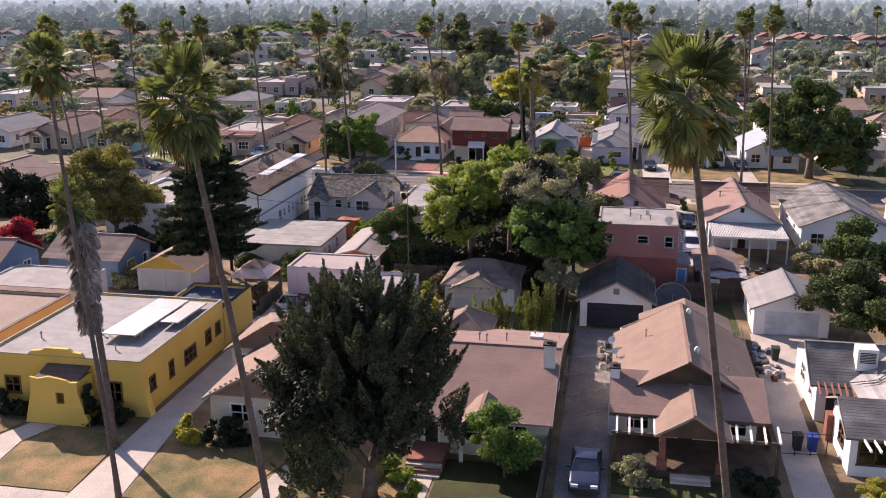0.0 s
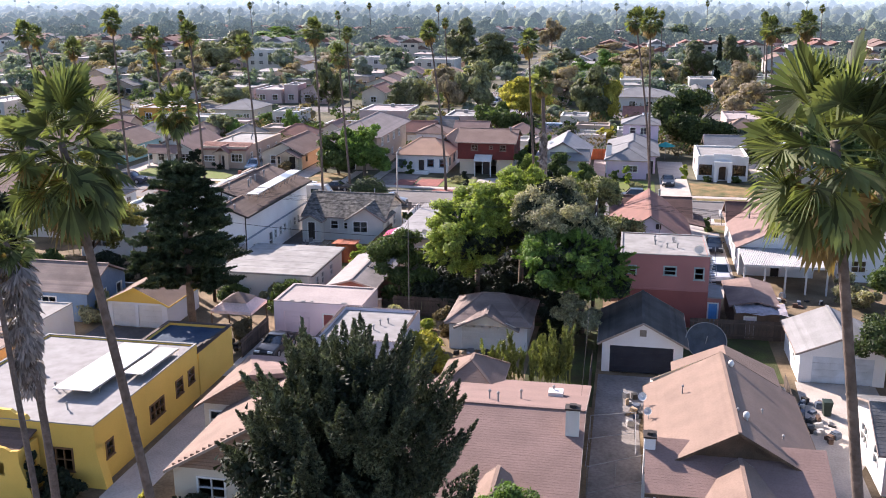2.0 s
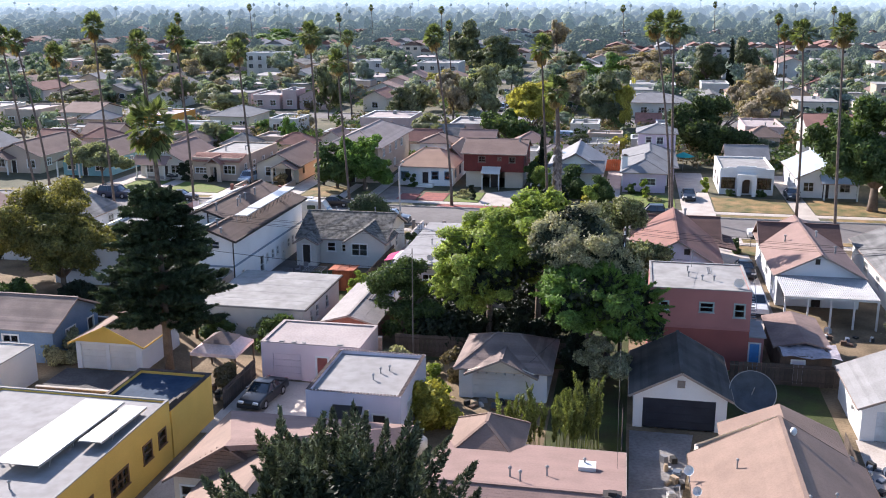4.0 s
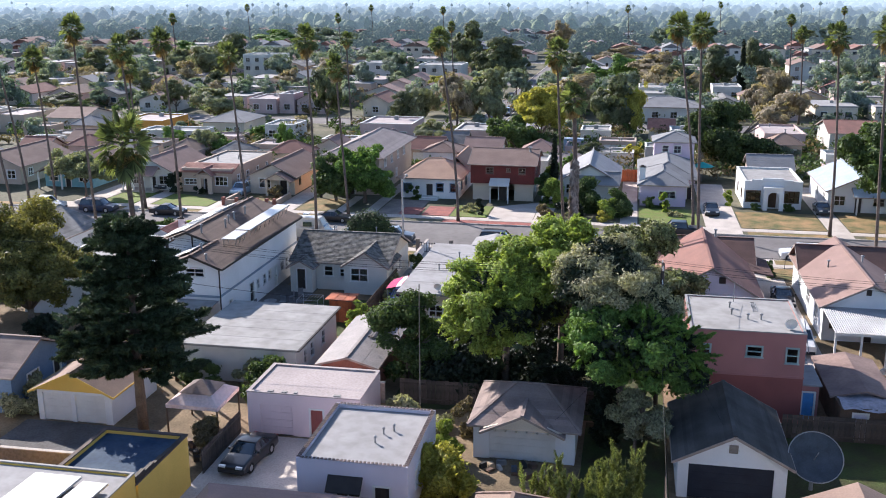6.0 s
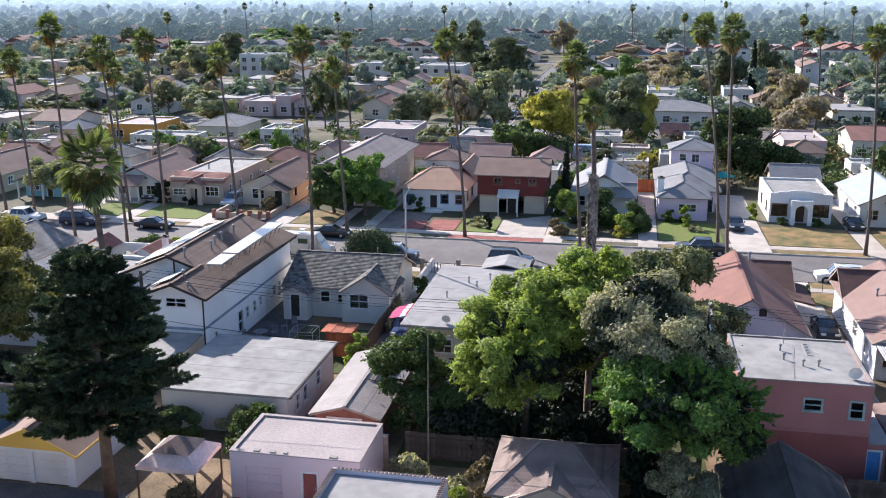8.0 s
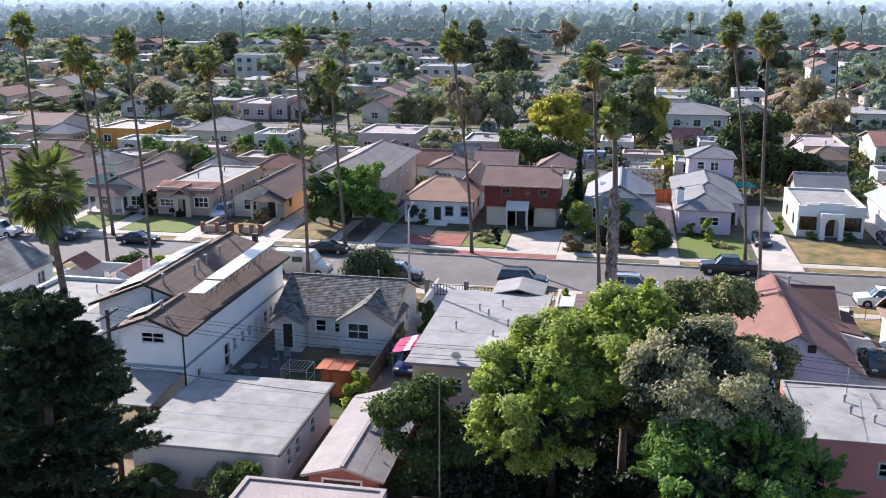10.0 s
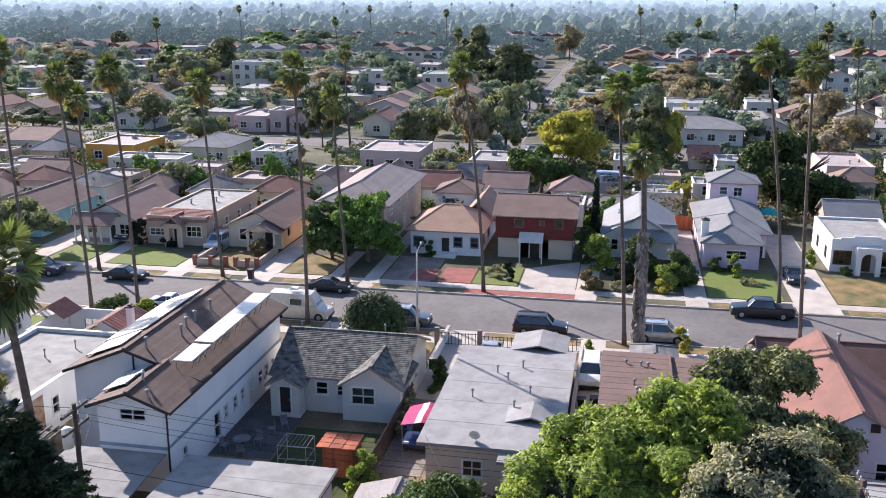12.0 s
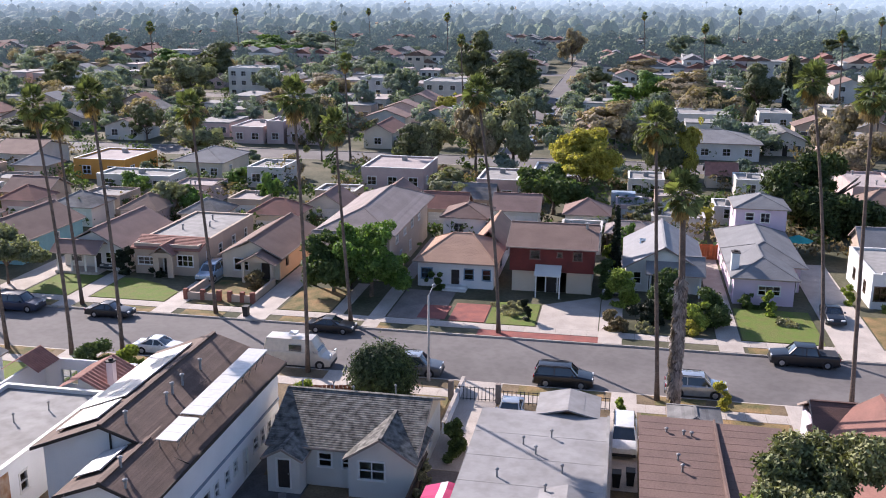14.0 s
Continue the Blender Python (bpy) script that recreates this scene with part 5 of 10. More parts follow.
for x, y in ((-19.9, 77.8), (-19.4, 78.3), (-20.1, 76.6)):
    vent(h, x, y, 3.2, 0.35, 0.05)

# small garage with a front gablet
B = (-15.3, -9.0, 82.2, 88.6)
h = house(*B, "white garage with a weathered brown roof and front gablet", "garage", "garage")
walls(B, 2.2, white_stucco, h, {"S": [(-14.3, -10.2, 0.0, 1.95, "g")]})
weathered = shingle("weathered_brown_shingle", (0.26, 0.20, 0.175), (0.17, 0.13, 0.115), 0.2)
hip_roof(B, 2.35, 3.9, 0.35, weathered, h, inset=2.6, axis="x")
gable_roof((-14.2, -10.2, 81.6, 85.2), 2.4, 3.35, "y", 0.6, weathered, h, ends=0.2, name="porch_roof")
s = Shape().prism([(-14.6, 2.3), (-9.8, 2.3), (-12.2, 3.2)], 81.6, 81.75)
part("gable_wall", s, cream_stucco, h)
for i in range(8):
    part("rafter_end", Shape().box(-14.6 + i * 0.65, -14.5 + i * 0.65, 81.7, 82.2, 2.0, 2.12), white_trim, h)

# tin-roofed brick garage
B = (-27.8, -23.8, 90.2, 100.6)
h = house(*B, "old brick garage with a greyed tin roof", "garage", "garage")
walls(B, 2.35, brick_red, h, {"S": [(-27.0, -24.8, 0.0, 2.0, "d", wood_dark)]}, tops={"S": 2.8, "N": 2.8})
gable_roof(B, 2.4, 2.98, "y", 0.35, material("greyed_tin_roofing", (0.29, 0.255, 0.245), (0.21, 0.19, 0.185), 0.6, 0.7, 0.2, 8, stain=0.4), h, ends=0.3, step=1.2, lip=0.01)
s = Shape()
for i in range(8):
    s.beam((-25.4 + i * 0.17, 94.6, 3.0 - i * 0.06), (-25.4 + i * 0.17, 100.0, 3.08 - i * 0.06), 0.04)
for y in (94.6, 97.3, 100.0):
    s.beam((-25.5, y, 2.95), (-24.1, y, 2.6), 0.05)
part("panel_rack", s, dark_trim, h)

# yellow garage, blue house, white flat garage, neighbours to the west
B = (-45.4, -39.9, 82.2, 88.4)
h = house(*B, "white and mustard garage with a tan gable roof", "garage", "garage")
walls(B, 2.25, white_stucco, h, {"S": [(-45.0, -42.9, 0, 2.05, "g"), (-42.6, -40.4, 0, 2.05, "g")]}, tops={"S": 3.3, "N": 3.3})
gable_roof(B, 2.4, 3.7, "y", 0.4, tan_shingle, h, ends=0.4, fascia=yellow_stucco)
s = Shape().prism([(-45.6, 2.3), (-39.7, 2.3), (-42.65, 3.5)], 82.04, 82.16)
part("gable_wall", s, yellow_stucco, h)
B = (-55.0, -47.6, 82.6, 89.2)
h = house(*B, "slate-blue sided house with a grey-brown gable roof")
walls(B, 2.9, blue_siding, h, {"E": [(84.4, 85.8, 1.0, 2.2, "w", 3), (87.6, 88.5, 0, 2.1, "d")], "S": [(-52, -50.6, 1, 2.2, "w")]}, tops={"E": 4.3, "W": 4.3})
gable_roof(B, 3.0, 4.5, "x", 0.4, weathered, h, ends=0.4)
B = (-56.0, -47.0, 73.0, 79.4)
h = house(*B, "plain white flat-roofed back garage", "garage", "garage")
walls(B, 2.8, white_stucco, h, {"S": [(-52.6, -49.0, 0, 2.1, "g")]})
flat_roof(B, 2.8, 2.76, roll_white, white_stucco, h, roll_white, thick=0.15, capw=0.02)
B = (-56.0, -45.2, 56.5, 70.5)
h = house(*B, "peach stucco bungalow with a brown parapet roof")
walls(B, 3.3, peach_stucco, h, {"E": [(58, 59.2, 1, 2.3, "w"), (61, 62.2, 1, 2.3, "w"), (64.6, 65.6, 1, 2.3, "w"), (67.6, 68.8, 1, 2.3, "w")], "S": [(-54, -52.2, 1, 2.3, "w")]})
flat_roof(B, 3.3, 3.1, material("brown_roll_roofing", (0.30, 0.22, 0.18), (0.24, 0.18, 0.15), 0.4, 0.9, 0.2, 6), peach_stucco, h, clay_tile)
for bx, wm, rm, lab in (((-69, -58.5, 56, 70), white_stucco, brown_shingle, "white bungalow with a brown shingle roof"), ((-66, -57.6, 78, 85), blue_siding, brown_shingle, "grey-blue cottage with brown roof and white windows"), ((-82, -71, 56, 70), cream_stucco, grey_shingle, "cream bungalow with a grey roof"), ((-83, -74, 78, 90), cream_stucco, brown_shingle, "cream back house with a brown roof"), ((-76, -66, 110, 126), white_stucco, grey_shingle, "white bungalow with a grey shingle roof"), ((-90, -80, 110, 126), cream_stucco, brown_shingle, "cream bungalow with a brown roof"), ((-104, -94, 110, 126), lilac, grey_shingle, "lilac bungalow with a grey roof")):
    h = house(*bx, lab)
    a, b, c, d = bx
    walls(bx, 2.9, wm, h, {"S": [(a + 1, a + 2.3, 1, 2.2, "w"), (b - 3, b - 1.6, 1, 2.2, "w")], "E": [(c + 1.4, c + 2.6, 1, 2.2, "w"), (d - 2.6, d - 1.4, 1, 2.2, "w")], "N": [(a + 1, a + 2.4, 1, 2.2, "w")]}, tops=None if rm is roll_white else {"E": 4.4, "W": 4.4} if b - a > d - c else {"S": 4.6, "N": 4.6})
    if rm is roll_white:
        flat_roof(bx, 2.9, 2.7, roll_white, wm, h, white_trim)
    else:
        gable_roof(bx, 3.0, 4.8, "x" if b - a > d - c else "y", 0.4, rm, h)
# white parapet house west of the long white one
B = (-60.4, -52.6, 103.0, 118.6)
h = house(*B, "white stucco house with a stained flat roof and red tiled front")
walls(B, 3.6, white_stucco, h, {"E": [(108.2, 109.0, 1.2, 2.5, "w", 1), (111.4, 112.4, 1.2, 2.5, "w", 1)], "S": [(-58.6, -57.2, 1.2, 2.4, "w")]})
flat_roof(B, 3.6, 3.35, roll_white, white_stucco, h, white_trim)
rust = material("rust_stain", (0.30, 0.14, 0.06), (0.45, 0.36, 0.28), 1.2, 0.9, 0.1, 5.0)
part("stained_render", Shape().slab([(-52.6, 103.1), (-52.575, 103.1), (-52.575, 107.2), (-52.6, 107.2)], 0.5, 3.2), rust, h, "rust-stained patch of render")
for x, y in ((-56.2, 113.2), (-55.0, 115.4)):
    vent(h, x, y, 3.35, 0.6, 0.05)
B = (-61.6, -53.4, 118.6, 125.0)
walls(B, 3.2, white_stucco, h, {"N": [(-60, -58.6, 1, 2.3, "w")]}, skip="S")
s = Shape()
for x0, x1, y0, y1 in ((-56.8, -52.8, 119.0, 124.0), (-63.0, -59.8, 121.6, 124.6)):
    xm = (x0 + x1) / 2
    for k in range(12):
        t0, t1 = y0 + (y1 - y0) * k / 12, y0 + (y1 - y0) * (k + 1) / 12
        for sgn, xe in ((1, x0), (-1, x1)):
            s.quad((xe, t0, 3.25), (xe, (t0 + t1) / 2, 3.33), (xm, (t0 + t1) / 2, 4.35), (xm, t0, 4.27))
            s.quad((xe, (t0 + t1) / 2, 3.33), (xe, t1, 3.25), (xm, t1, 4.27), (xm, (t0 + t1) / 2, 4.35))
part("tile_roof", s, red_tile, h, "red barrel tile roof")
chimney(h, -53.0, 120.4, 3.0, 5.2, pale_pink, 0.5, 0.5)

# ---- far side of the street ----
slate_grey = shingle("slate_grey_shingle", (0.225, 0.225, 0.23), (0.185, 0.185, 0.19))
umber_shingle = shingle("umber_shingle", (0.22, 0.15, 0.125), (0.18, 0.12, 0.10))
dark_red = material("dark_red_boards", (0.16, 0.035, 0.03), (0.12, 0.03, 0.026), 0.8, 0.8, 0.2, 12, stain=0.25)
tan_stucco = material("tan_stucco", (0.50, 0.40, 0.32), (0.43, 0.34, 0.27), 0.4, 0.9, 0.3, 20, stain=0.2)
orange_stucco = material("orange_stucco", (0.62, 0.30, 0.07), (0.55, 0.26, 0.06), 0.4, 0.9, 0.3, 20, stain=0.2)

# blue-grey porch house
B = (-80.4, -73.0, 158.6, 171.0)
h = house(*B, "grey-blue bungalow with a brown gable roof and white porch columns")
walls(B, 2.9, grey_stucco, h, {"S": [(-79.6, -78.2, 0.9, 2.2, "w"), (-76.6, -75.7, 0, 2.1, "d"), (-75.2, -73.8, 0.9, 2.2, "w")], "E": [(160, 161.2, 1, 2.2, "w"), (165, 166.2, 1, 2.2, "w")]}, tops={"S": 4.5, "N": 4.5})
gable_roof(B, 3.0, 4.9, "y", 0.4, brown_shingle, h)
gable_roof((-80.4, -75.2, 156.4, 159.4), 2.75, 3.7, "x", 0.3, brown_shingle, h, ends=0.3, name="porch_roof")
for x in (-80.1, -78.4, -76.7, -75.4):
    part("column", Shape().tube([(x, 156.7, 0), (x, 156.7, 2.7)], [0.13, 0.1], 8), white_trim, h)
part("porch_floor", Shape().box(-80.4, -75.2, 156.4, 158.6, 0, 0.35), concrete, h)
# teal neighbours
for bx, wm, rm, lab in (((-94.0, -86.0, 158.6, 172), teal_siding, umber_shingle, "teal-sided house with a brown gable roof"), ((-107, -98.4, 159, 173), tan_stucco, umber_shingle, "tan stucco house with a brown gable roof"), ((-120, -111, 159, 173), white_stucco, slate_grey, "white stucco house with a grey gable roof")):
    h = house(*bx, lab)
    a, b, c, d = bx
    walls(bx, 2.9, wm, h, {"S": [(a + 0.8, a + 2.2, 0.9, 2.2, "w"), (a + 3.4, a + 4.3, 0, 2.1, "d"), (b - 2.3, b - 0.9, 0.9, 2.2, "w")], "E": [(c + 2, c + 3.2, 1, 2.2, "w"), (c + 7, c + 8, 1, 2.2, "w")]}, tops={"S": 4.6, "N": 4.6})
    gable_roof(bx, 3.0, 4.9, "y", 0.4, rm, h)
    gable_roof((a, a + 4.2, c - 2.2, c + 1), 2.6, 3.6, "y", 0.25, rm, h, name="porch_roof")
    for x in (a + 0.2, a + 4.0):
        part("porch_post", Shape().box(x - 0.1, x + 0.1, c - 2.1, c - 1.9, 0, 2.6), white_trim, h)
# tan house with red tiled parapet
B = (-71.4, -63.6, 158.4, 175.0)
h = house(*B, "tan stucco house with a flat white roof and red tile edging")
walls(B, 3.6, tan_stucco, h, {"S": [(-71.0, -68.9, 1.1, 2.0, "w", 3), (-67.9, -66.9, 0, 2.2, "d"), (-66.2, -64.3, 1.1, 2.4, "w", 3)], "E": [(160.5, 161.3, 1.2, 2.4, "w", 1), (164, 165, 1.2, 2.4, "w", 1), (168, 169, 1.2, 2.4, "w", 1), (172, 172.8, 1.2, 2.4, "w", 1)]})
flat_roof((-71.4, -63.6, 161.0, 175.0), 3.6, 3.45, roll_white, tan_stucco, h, tan_stucco)
s = Shape()
slope(s, (-71.7, 158.0, 3.1), (-63.3, 158.0, 3.1), (-63.3, 161.0, 4.0), (-71.7, 161.0, 4.0), 0.12, 0.3, 0.05)
part("tile_roof", s, red_tile, h, "red tiled front slope")
gable_roof((-68.6, -66.2, 157.2, 160.0), 2.9, 3.8, "y", 0.2, red_tile, h, name="porch_roof")
wall("S", (-68.6, -66.2, 157.2, 158.4), 0, 2.9, [(-67.9, -66.9, 0, 2.3, "")], tan_stucco, h)
for x, y in ((-69, 166), (-66.4, 168), (-67.6, 171.6)):
    vent(h, x, y, 3.45, 0.6, 0.1)
# cream gable house behind a low wall
B = (-61.0, -54.2, 159.0, 172.4)
h = house(*B, "cream house with a brown gable roof and peach side wall")
walls(B, 2.75, cream_stucco, h, {"S": [(-59.6, -57.9, 0.9, 2.3, "w"), (-56.4, -55.0, 0.0, 2.2, "d")], "E": [(161, 162, 1, 2.2, "w", 1), (164, 165, 1, 2.2, "w", 1), (168.4, 169.2, 1, 2.2, "w", 1)]}, tops={"S": 4.2, "N": 4.2}, skip="E")
wall("E", B, 0, 2.75, [(161, 162, 1, 2.2, "")], peach_stucco, h)
gable_roof(B, 2.85, 4.6, "y", 0.45, umber_shingle, h)
gable_roof((-58.0, -54.2, 157.0, 160.6), 2.5, 3.5, "y", 0.3, umber_shingle, h, name="porch_roof")
s = Shape().prism([(-58.0, 2.45), (-54.2, 2.45), (-56.1, 3.35)], 157.1, 157.25)
part("gable_wall", s, cream_stucco, h)
for x in (-57.8, -54.5):
    part("porch_post", Shape().box(x - 0.15, x + 0.15, 157.1, 157.4, 0, 2.5), cream_stucco, h)
# low wall with piers
wl = thing("garden_wall", (-57.4, 150.6, 0), "low tan garden wall with square piers", "wall")
for a, b in ((-61.4, -57.9), (-56.5, -54.2)):
    part("wall", Shape().box(a, b, 150.3, 150.6, 0, 0.8), tan_stucco, wl)
part("wall", Shape().box(-54.3, -54.0, 150.6, 157.0, 0, 0.8), tan_stucco, wl)
part("wall", Shape().box(-61.6, -61.3, 150.6, 157.0, 0, 0.8), tan_stucco, wl)
for x in (-61.5, -59.6, -57.8, -56.6, -55.2, -54.1):
    part("pier", Shape().box(x - 0.22, x + 0.22, 150.22, 150.68, 0, 1.15), brick_red, wl)
# two-storey house behind the trees
B = (-50.0, -42.0, 161.0, 182.0)
h = house(*B, "two-storey house with a broad grey-brown hip roof")
walls(B, 5.4, tan_stucco, h, {"E": [(164, 165.2, 3.6, 4.8, "w"), (168, 169.2, 3.6, 4.8, "w"), (172, 173.2, 3.6, 4.8, "w"), (166, 167, 1, 2.2, "w"), (171, 172, 1, 2.2, "w"), (176, 177.2, 3.6, 4.8, "w")], "S": [(-49, -47.6, 3.6, 4.8, "w"), (-45, -43.6, 3.6, 4.8, "w"), (-46.6, -45.7, 0, 2.1, "d")]})
hip_roof(B, 5.5, 7.6, 0.8, material("grey_brown_shingle", (0.30, 0.25, 0.235), (0.25, 0.21, 0.195), 0.5, 0.9, 0.3, 12, island=0.1), h, axis="y", inset=4.6)
gable_roof((-50.0, -45.4, 157.6, 161.4), 4.9, 5.9, "x", 0.3, MATS["grey_brown_shingle"], h, name="porch_roof")
for x in (-49.8, -47.7, -45.6):
    part("porch_post", Shape().box(x - 0.14, x + 0.14, 157.7, 158.0, 0, 4.9), dark_trim, h)
# white hip-roofed house
B = (-38.6, -30.2, 160.2, 169.6)
h = house(*B, "white bungalow with a light brown hip roof and blue trim")
trim_blue = material("grey_blue_trim", (0.22, 0.32, 0.42), None, 1, 0.7, 0.05)
walls(B, 2.85, white_stucco, h, {"S": [(-38.2, -37.0, 0.9, 2.1, "w", 3), (-34.9, -33.9, 0, 2.1, "d"), (-33.4, -32.4, 1.0, 2.2, "w", 1), (-31.4, -30.5, 1.0, 2.2, "w", 1)], "E": [(162, 163.2, 1, 2.2, "w"), (166, 167.2, 1, 2.2, "w")]}, frame_mat=trim_blue)
hip_roof(B, 2.95, 5.1, 0.5, shingle("light_brown_shingle", (0.42, 0.27, 0.19), (0.36, 0.23, 0.165)), h, axis="x", inset=3.6)
part("front_steps", Shape().box(-35.6, -33.0, 158.6, 160.2, 0, 0.2).box(-35.6, -33.0, 159.2, 160.2, 0.2, 0.4), white_trim, h)
gable_roof((-33.6, -30.0, 168, 178), 3.1, 4.9, "y", 0.4, MATS["light_brown_shingle"], h, name="rear_roof")
walls((-33.4, -30.2, 169.6, 178), 3.0, white_stucco, h, {"E": [(172, 173, 1, 2.2, "w")]}, skip="S", tops={"N": 4.7})
B = (-39.0, -33.6, 177.4, 183.4)
h = house(*B, "white back house with a brown hip roof")
walls(B, 3.9, white_stucco, h, {"S": [(-37.6, -36.4, 2.0, 3.2, "w")]})
hip_roof(B, 4.0, 5.3, 0.4, umber_shingle, h, inset=2.6)
# dark red two-storey
B = (-28.2, -19.6, 160.6, 168.6)
h = house(*B, "two-storey house of dark red boards over a cream base")
walls(B, 2.6, cream_stucco, h, {"S": [(-25.7, -24.6, 0, 2.4, ""), (-24.5, -23.3, 0, 2.3, "d"), (-23.2, -22.3, 0, 2.4, "")], "E": [(163, 164, 1, 2.1, "w", 1)]})
for x in (-25.4, -22.9):
    part("awning_post", Shape().box(x - 0.07, x + 0.07, 158.3, 158.44, 0, 2.5), white_trim, h)
UP = (-28.4, -19.4, 159.8, 168.6)
walls(UP, 5.3, dark_red, h, {"S": [(-26.2, -25.2, 3.9, 4.8, "w", 2), (-23.3, -22.8, 4.2, 4.7, "w", 1), (-21.6, -20.7, 3.9, 4.8, "w", 2)], "E": [(162, 163, 3.7, 4.7, "w", 1), (166, 167, 3.7, 4.7, "w", 1)]}, z0=2.6, frame_mat=material("dull_brown_frame", (0.22, 0.14, 0.115), None, 1, 0.7, 0.05))
part("soffit", Shape().box(-28.4, -19.4, 159.8, 160.6, 2.52, 2.6), dark_red, h)
for k in (-28.4, -19.4):
    s = gable_x(k, 0.15 if k < -25 else -0.15, 159.8, 168.6, 164.2, 5.3, 6.6)
    part("gable_wall", s, dark_red, h)
gable_roof(UP, 5.4, 6.9, "x", 0.45, umber_shingle, h, ends=0.35)
s = Shape()
slope(s, (-25.6, 158.2, 2.5), (-22.8, 158.2, 2.5), (-22.8, 160.0, 3.4), (-25.6, 160.0, 3.4), 0.08, 0.3, 0.01)
part("door_awning", s, grey_stucco, h)
vent(h, -20.4, 163.4, 6.6, 0.6, 0.15)
# grey gable cottage
B = (-16.0, -8.0, 163.0, 176.0)
h = house(*B, "grey cottage with a pale blue-grey gable roof and a skylight")
walls(B, 2.8, grey_stucco, h, {"S": [(-15.2, -14.4, 0.9, 2.2, "w", 1), (-13.6, -12.8, 0, 2.1, "d"), (-12.2, -11.2, 0.9, 2.2, "w", 1)], "E": [(166, 167, 1, 2.2, "w")]}, tops={"S": 4.8, "N": 4.8})
gable_roof(B, 2.9, 5.2, "y", 0.4, shingle("pale_blue_grey_shingle", (0.30, 0.30, 0.31), (0.255, 0.255, 0.265)), h)
gable_roof((-13.6, -8.0, 161.6, 166.0), 2.7, 4.0, "x", 0.35, slate_grey, h, ends=0.3, name="porch_roof")
part("skylight", Shape().box(-14.6, -13.4, 169.4, 170.6, 3.8, 4.1), glass_dark, h)
for x in (-13.4, -8.2):
    part("porch_post", Shape().box(x - 0.1, x + 0.1, 161.7, 161.9, 0, 2.7), white_trim, h)
# lavender house and its two-storey back house
B = (-4.9, 2.6, 160.6, 181.6)
h = house(*B, "pale lavender stucco house with a grey hip roof and white chimney")
walls((-4.9, 1.2, 160.6, 166.0), 2.85, lavender, h, {"S": [(-2.4, -0.2, 1.1, 2.1, "w", 3)], "W": [(162, 163, 1, 2.2, "w", 1)]}, skip="N")
walls((-4.9, 2.6, 166.0, 181.6), 2.85, lavender, h, {"S": [(1.6, 2.3, 0, 2.1, "d")], "W": [(168, 169, 1, 2.2, "w", 1), (172, 173, 1, 2.2, "w", 1), (176, 177, 1, 2.2, "w", 1)], "E": [(169, 170.2, 1, 2.2, "w"), (175, 176.2, 1, 2.2, "w")]})
hip_roof((-4.9, 1.2, 160.6, 172.0), 2.95, 4.5, 0.45, slate_grey, h, axis="y", inset=3.3)
hip_roof((-4.9, 2.8, 165.8, 181.6), 2.95, 4.8, 0.45, slate_grey, h, axis="y", inset=4.0)
chimney(h, -4.7, 162.8, 0.5, 5.0, white_stucco, 0.8, 0.9)
B = (-2.8, 3.3, 182.2, 188.4)
h = house(*B, "two-storey lavender back house with a grey hip roof")
walls(B, 5.7, lavender, h, {"S": [(0.2, 1.3, 4.0, 5.2, "w"), (-1.6, -0.6, 4.2, 5.2, "w", 1)], "E": [(184, 185, 4, 5.1, "w")], "W": [(184.5, 185.5, 4, 5.1, "w", 1)]})
hip_roof(B, 5.8, 7.1, 0.4, slate_grey, h, inset=3.0)
# white stepped-parapet house
B = (8.9, 16.4, 161.6, 173.0)
h = house(*B, "white stucco house with a stepped parapet and arched porch")
walls(B, 3.7, white_stucco, h, {"S": [(9.2, 11.0, 0.9, 2.4, "w", 3), (14.2, 16.0, 0.9, 2.4, "w", 3)], "W": [(164, 165, 1, 2.2, "w"), (169, 170, 1, 2.2, "w")], "E": [(164, 165, 1, 2.2, "w")]}, frame_mat=wood_dark)
flat_roof(B, 3.7, 3.5, roll_white, white_stucco, h, white_trim)
s = Shape().prism([(9.8, 3.77), (15.2, 3.77), (15.2, 3.95), (13.9, 3.95), (13.9, 4.15), (11.2, 4.15), (11.2, 3.95), (9.8, 3.95)], 161.58, 161.8)
part("parapet", s, white_stucco, h)
PO = (11.3, 13.9, 160.2, 161.6)
arch = [(12.6 + 0.75 * math.cos(a * math.pi / 10), 1.75 + 0.75 * math.sin(a * math.pi / 10)) for a in range(11)]
s = Shape()
s.prism([(13.9, 0.0), (13.9, 3.0), (12.6, 3.0)] + arch[5::-1] + [(13.35, 0.0)], 160.2, 160.42)
s.prism([(11.3, 0.0), (11.85, 0.0)] + arch[:4:-1] + [(12.6, 3.0), (11.3, 3.0)], 160.2, 160.42)
part("arched_front", s, white_stucco, h)
part("front_door", Shape().box(12.1, 13.1, 161.5, 161.58, 0.2, 2.2), wood_dark, h)
wall("W", PO, 0, 3.0, [(160.6, 161.2, 0.5, 2.3, "")], white_stucco, h)
wall("E", PO, 0, 3.0, [(160.6, 161.2, 0.5, 2.3, "")], white_stucco, h)
part("porch_roof", Shape().box(11.3, 13.9, 160.2, 161.6, 3.0, 3.12), white_trim, h)
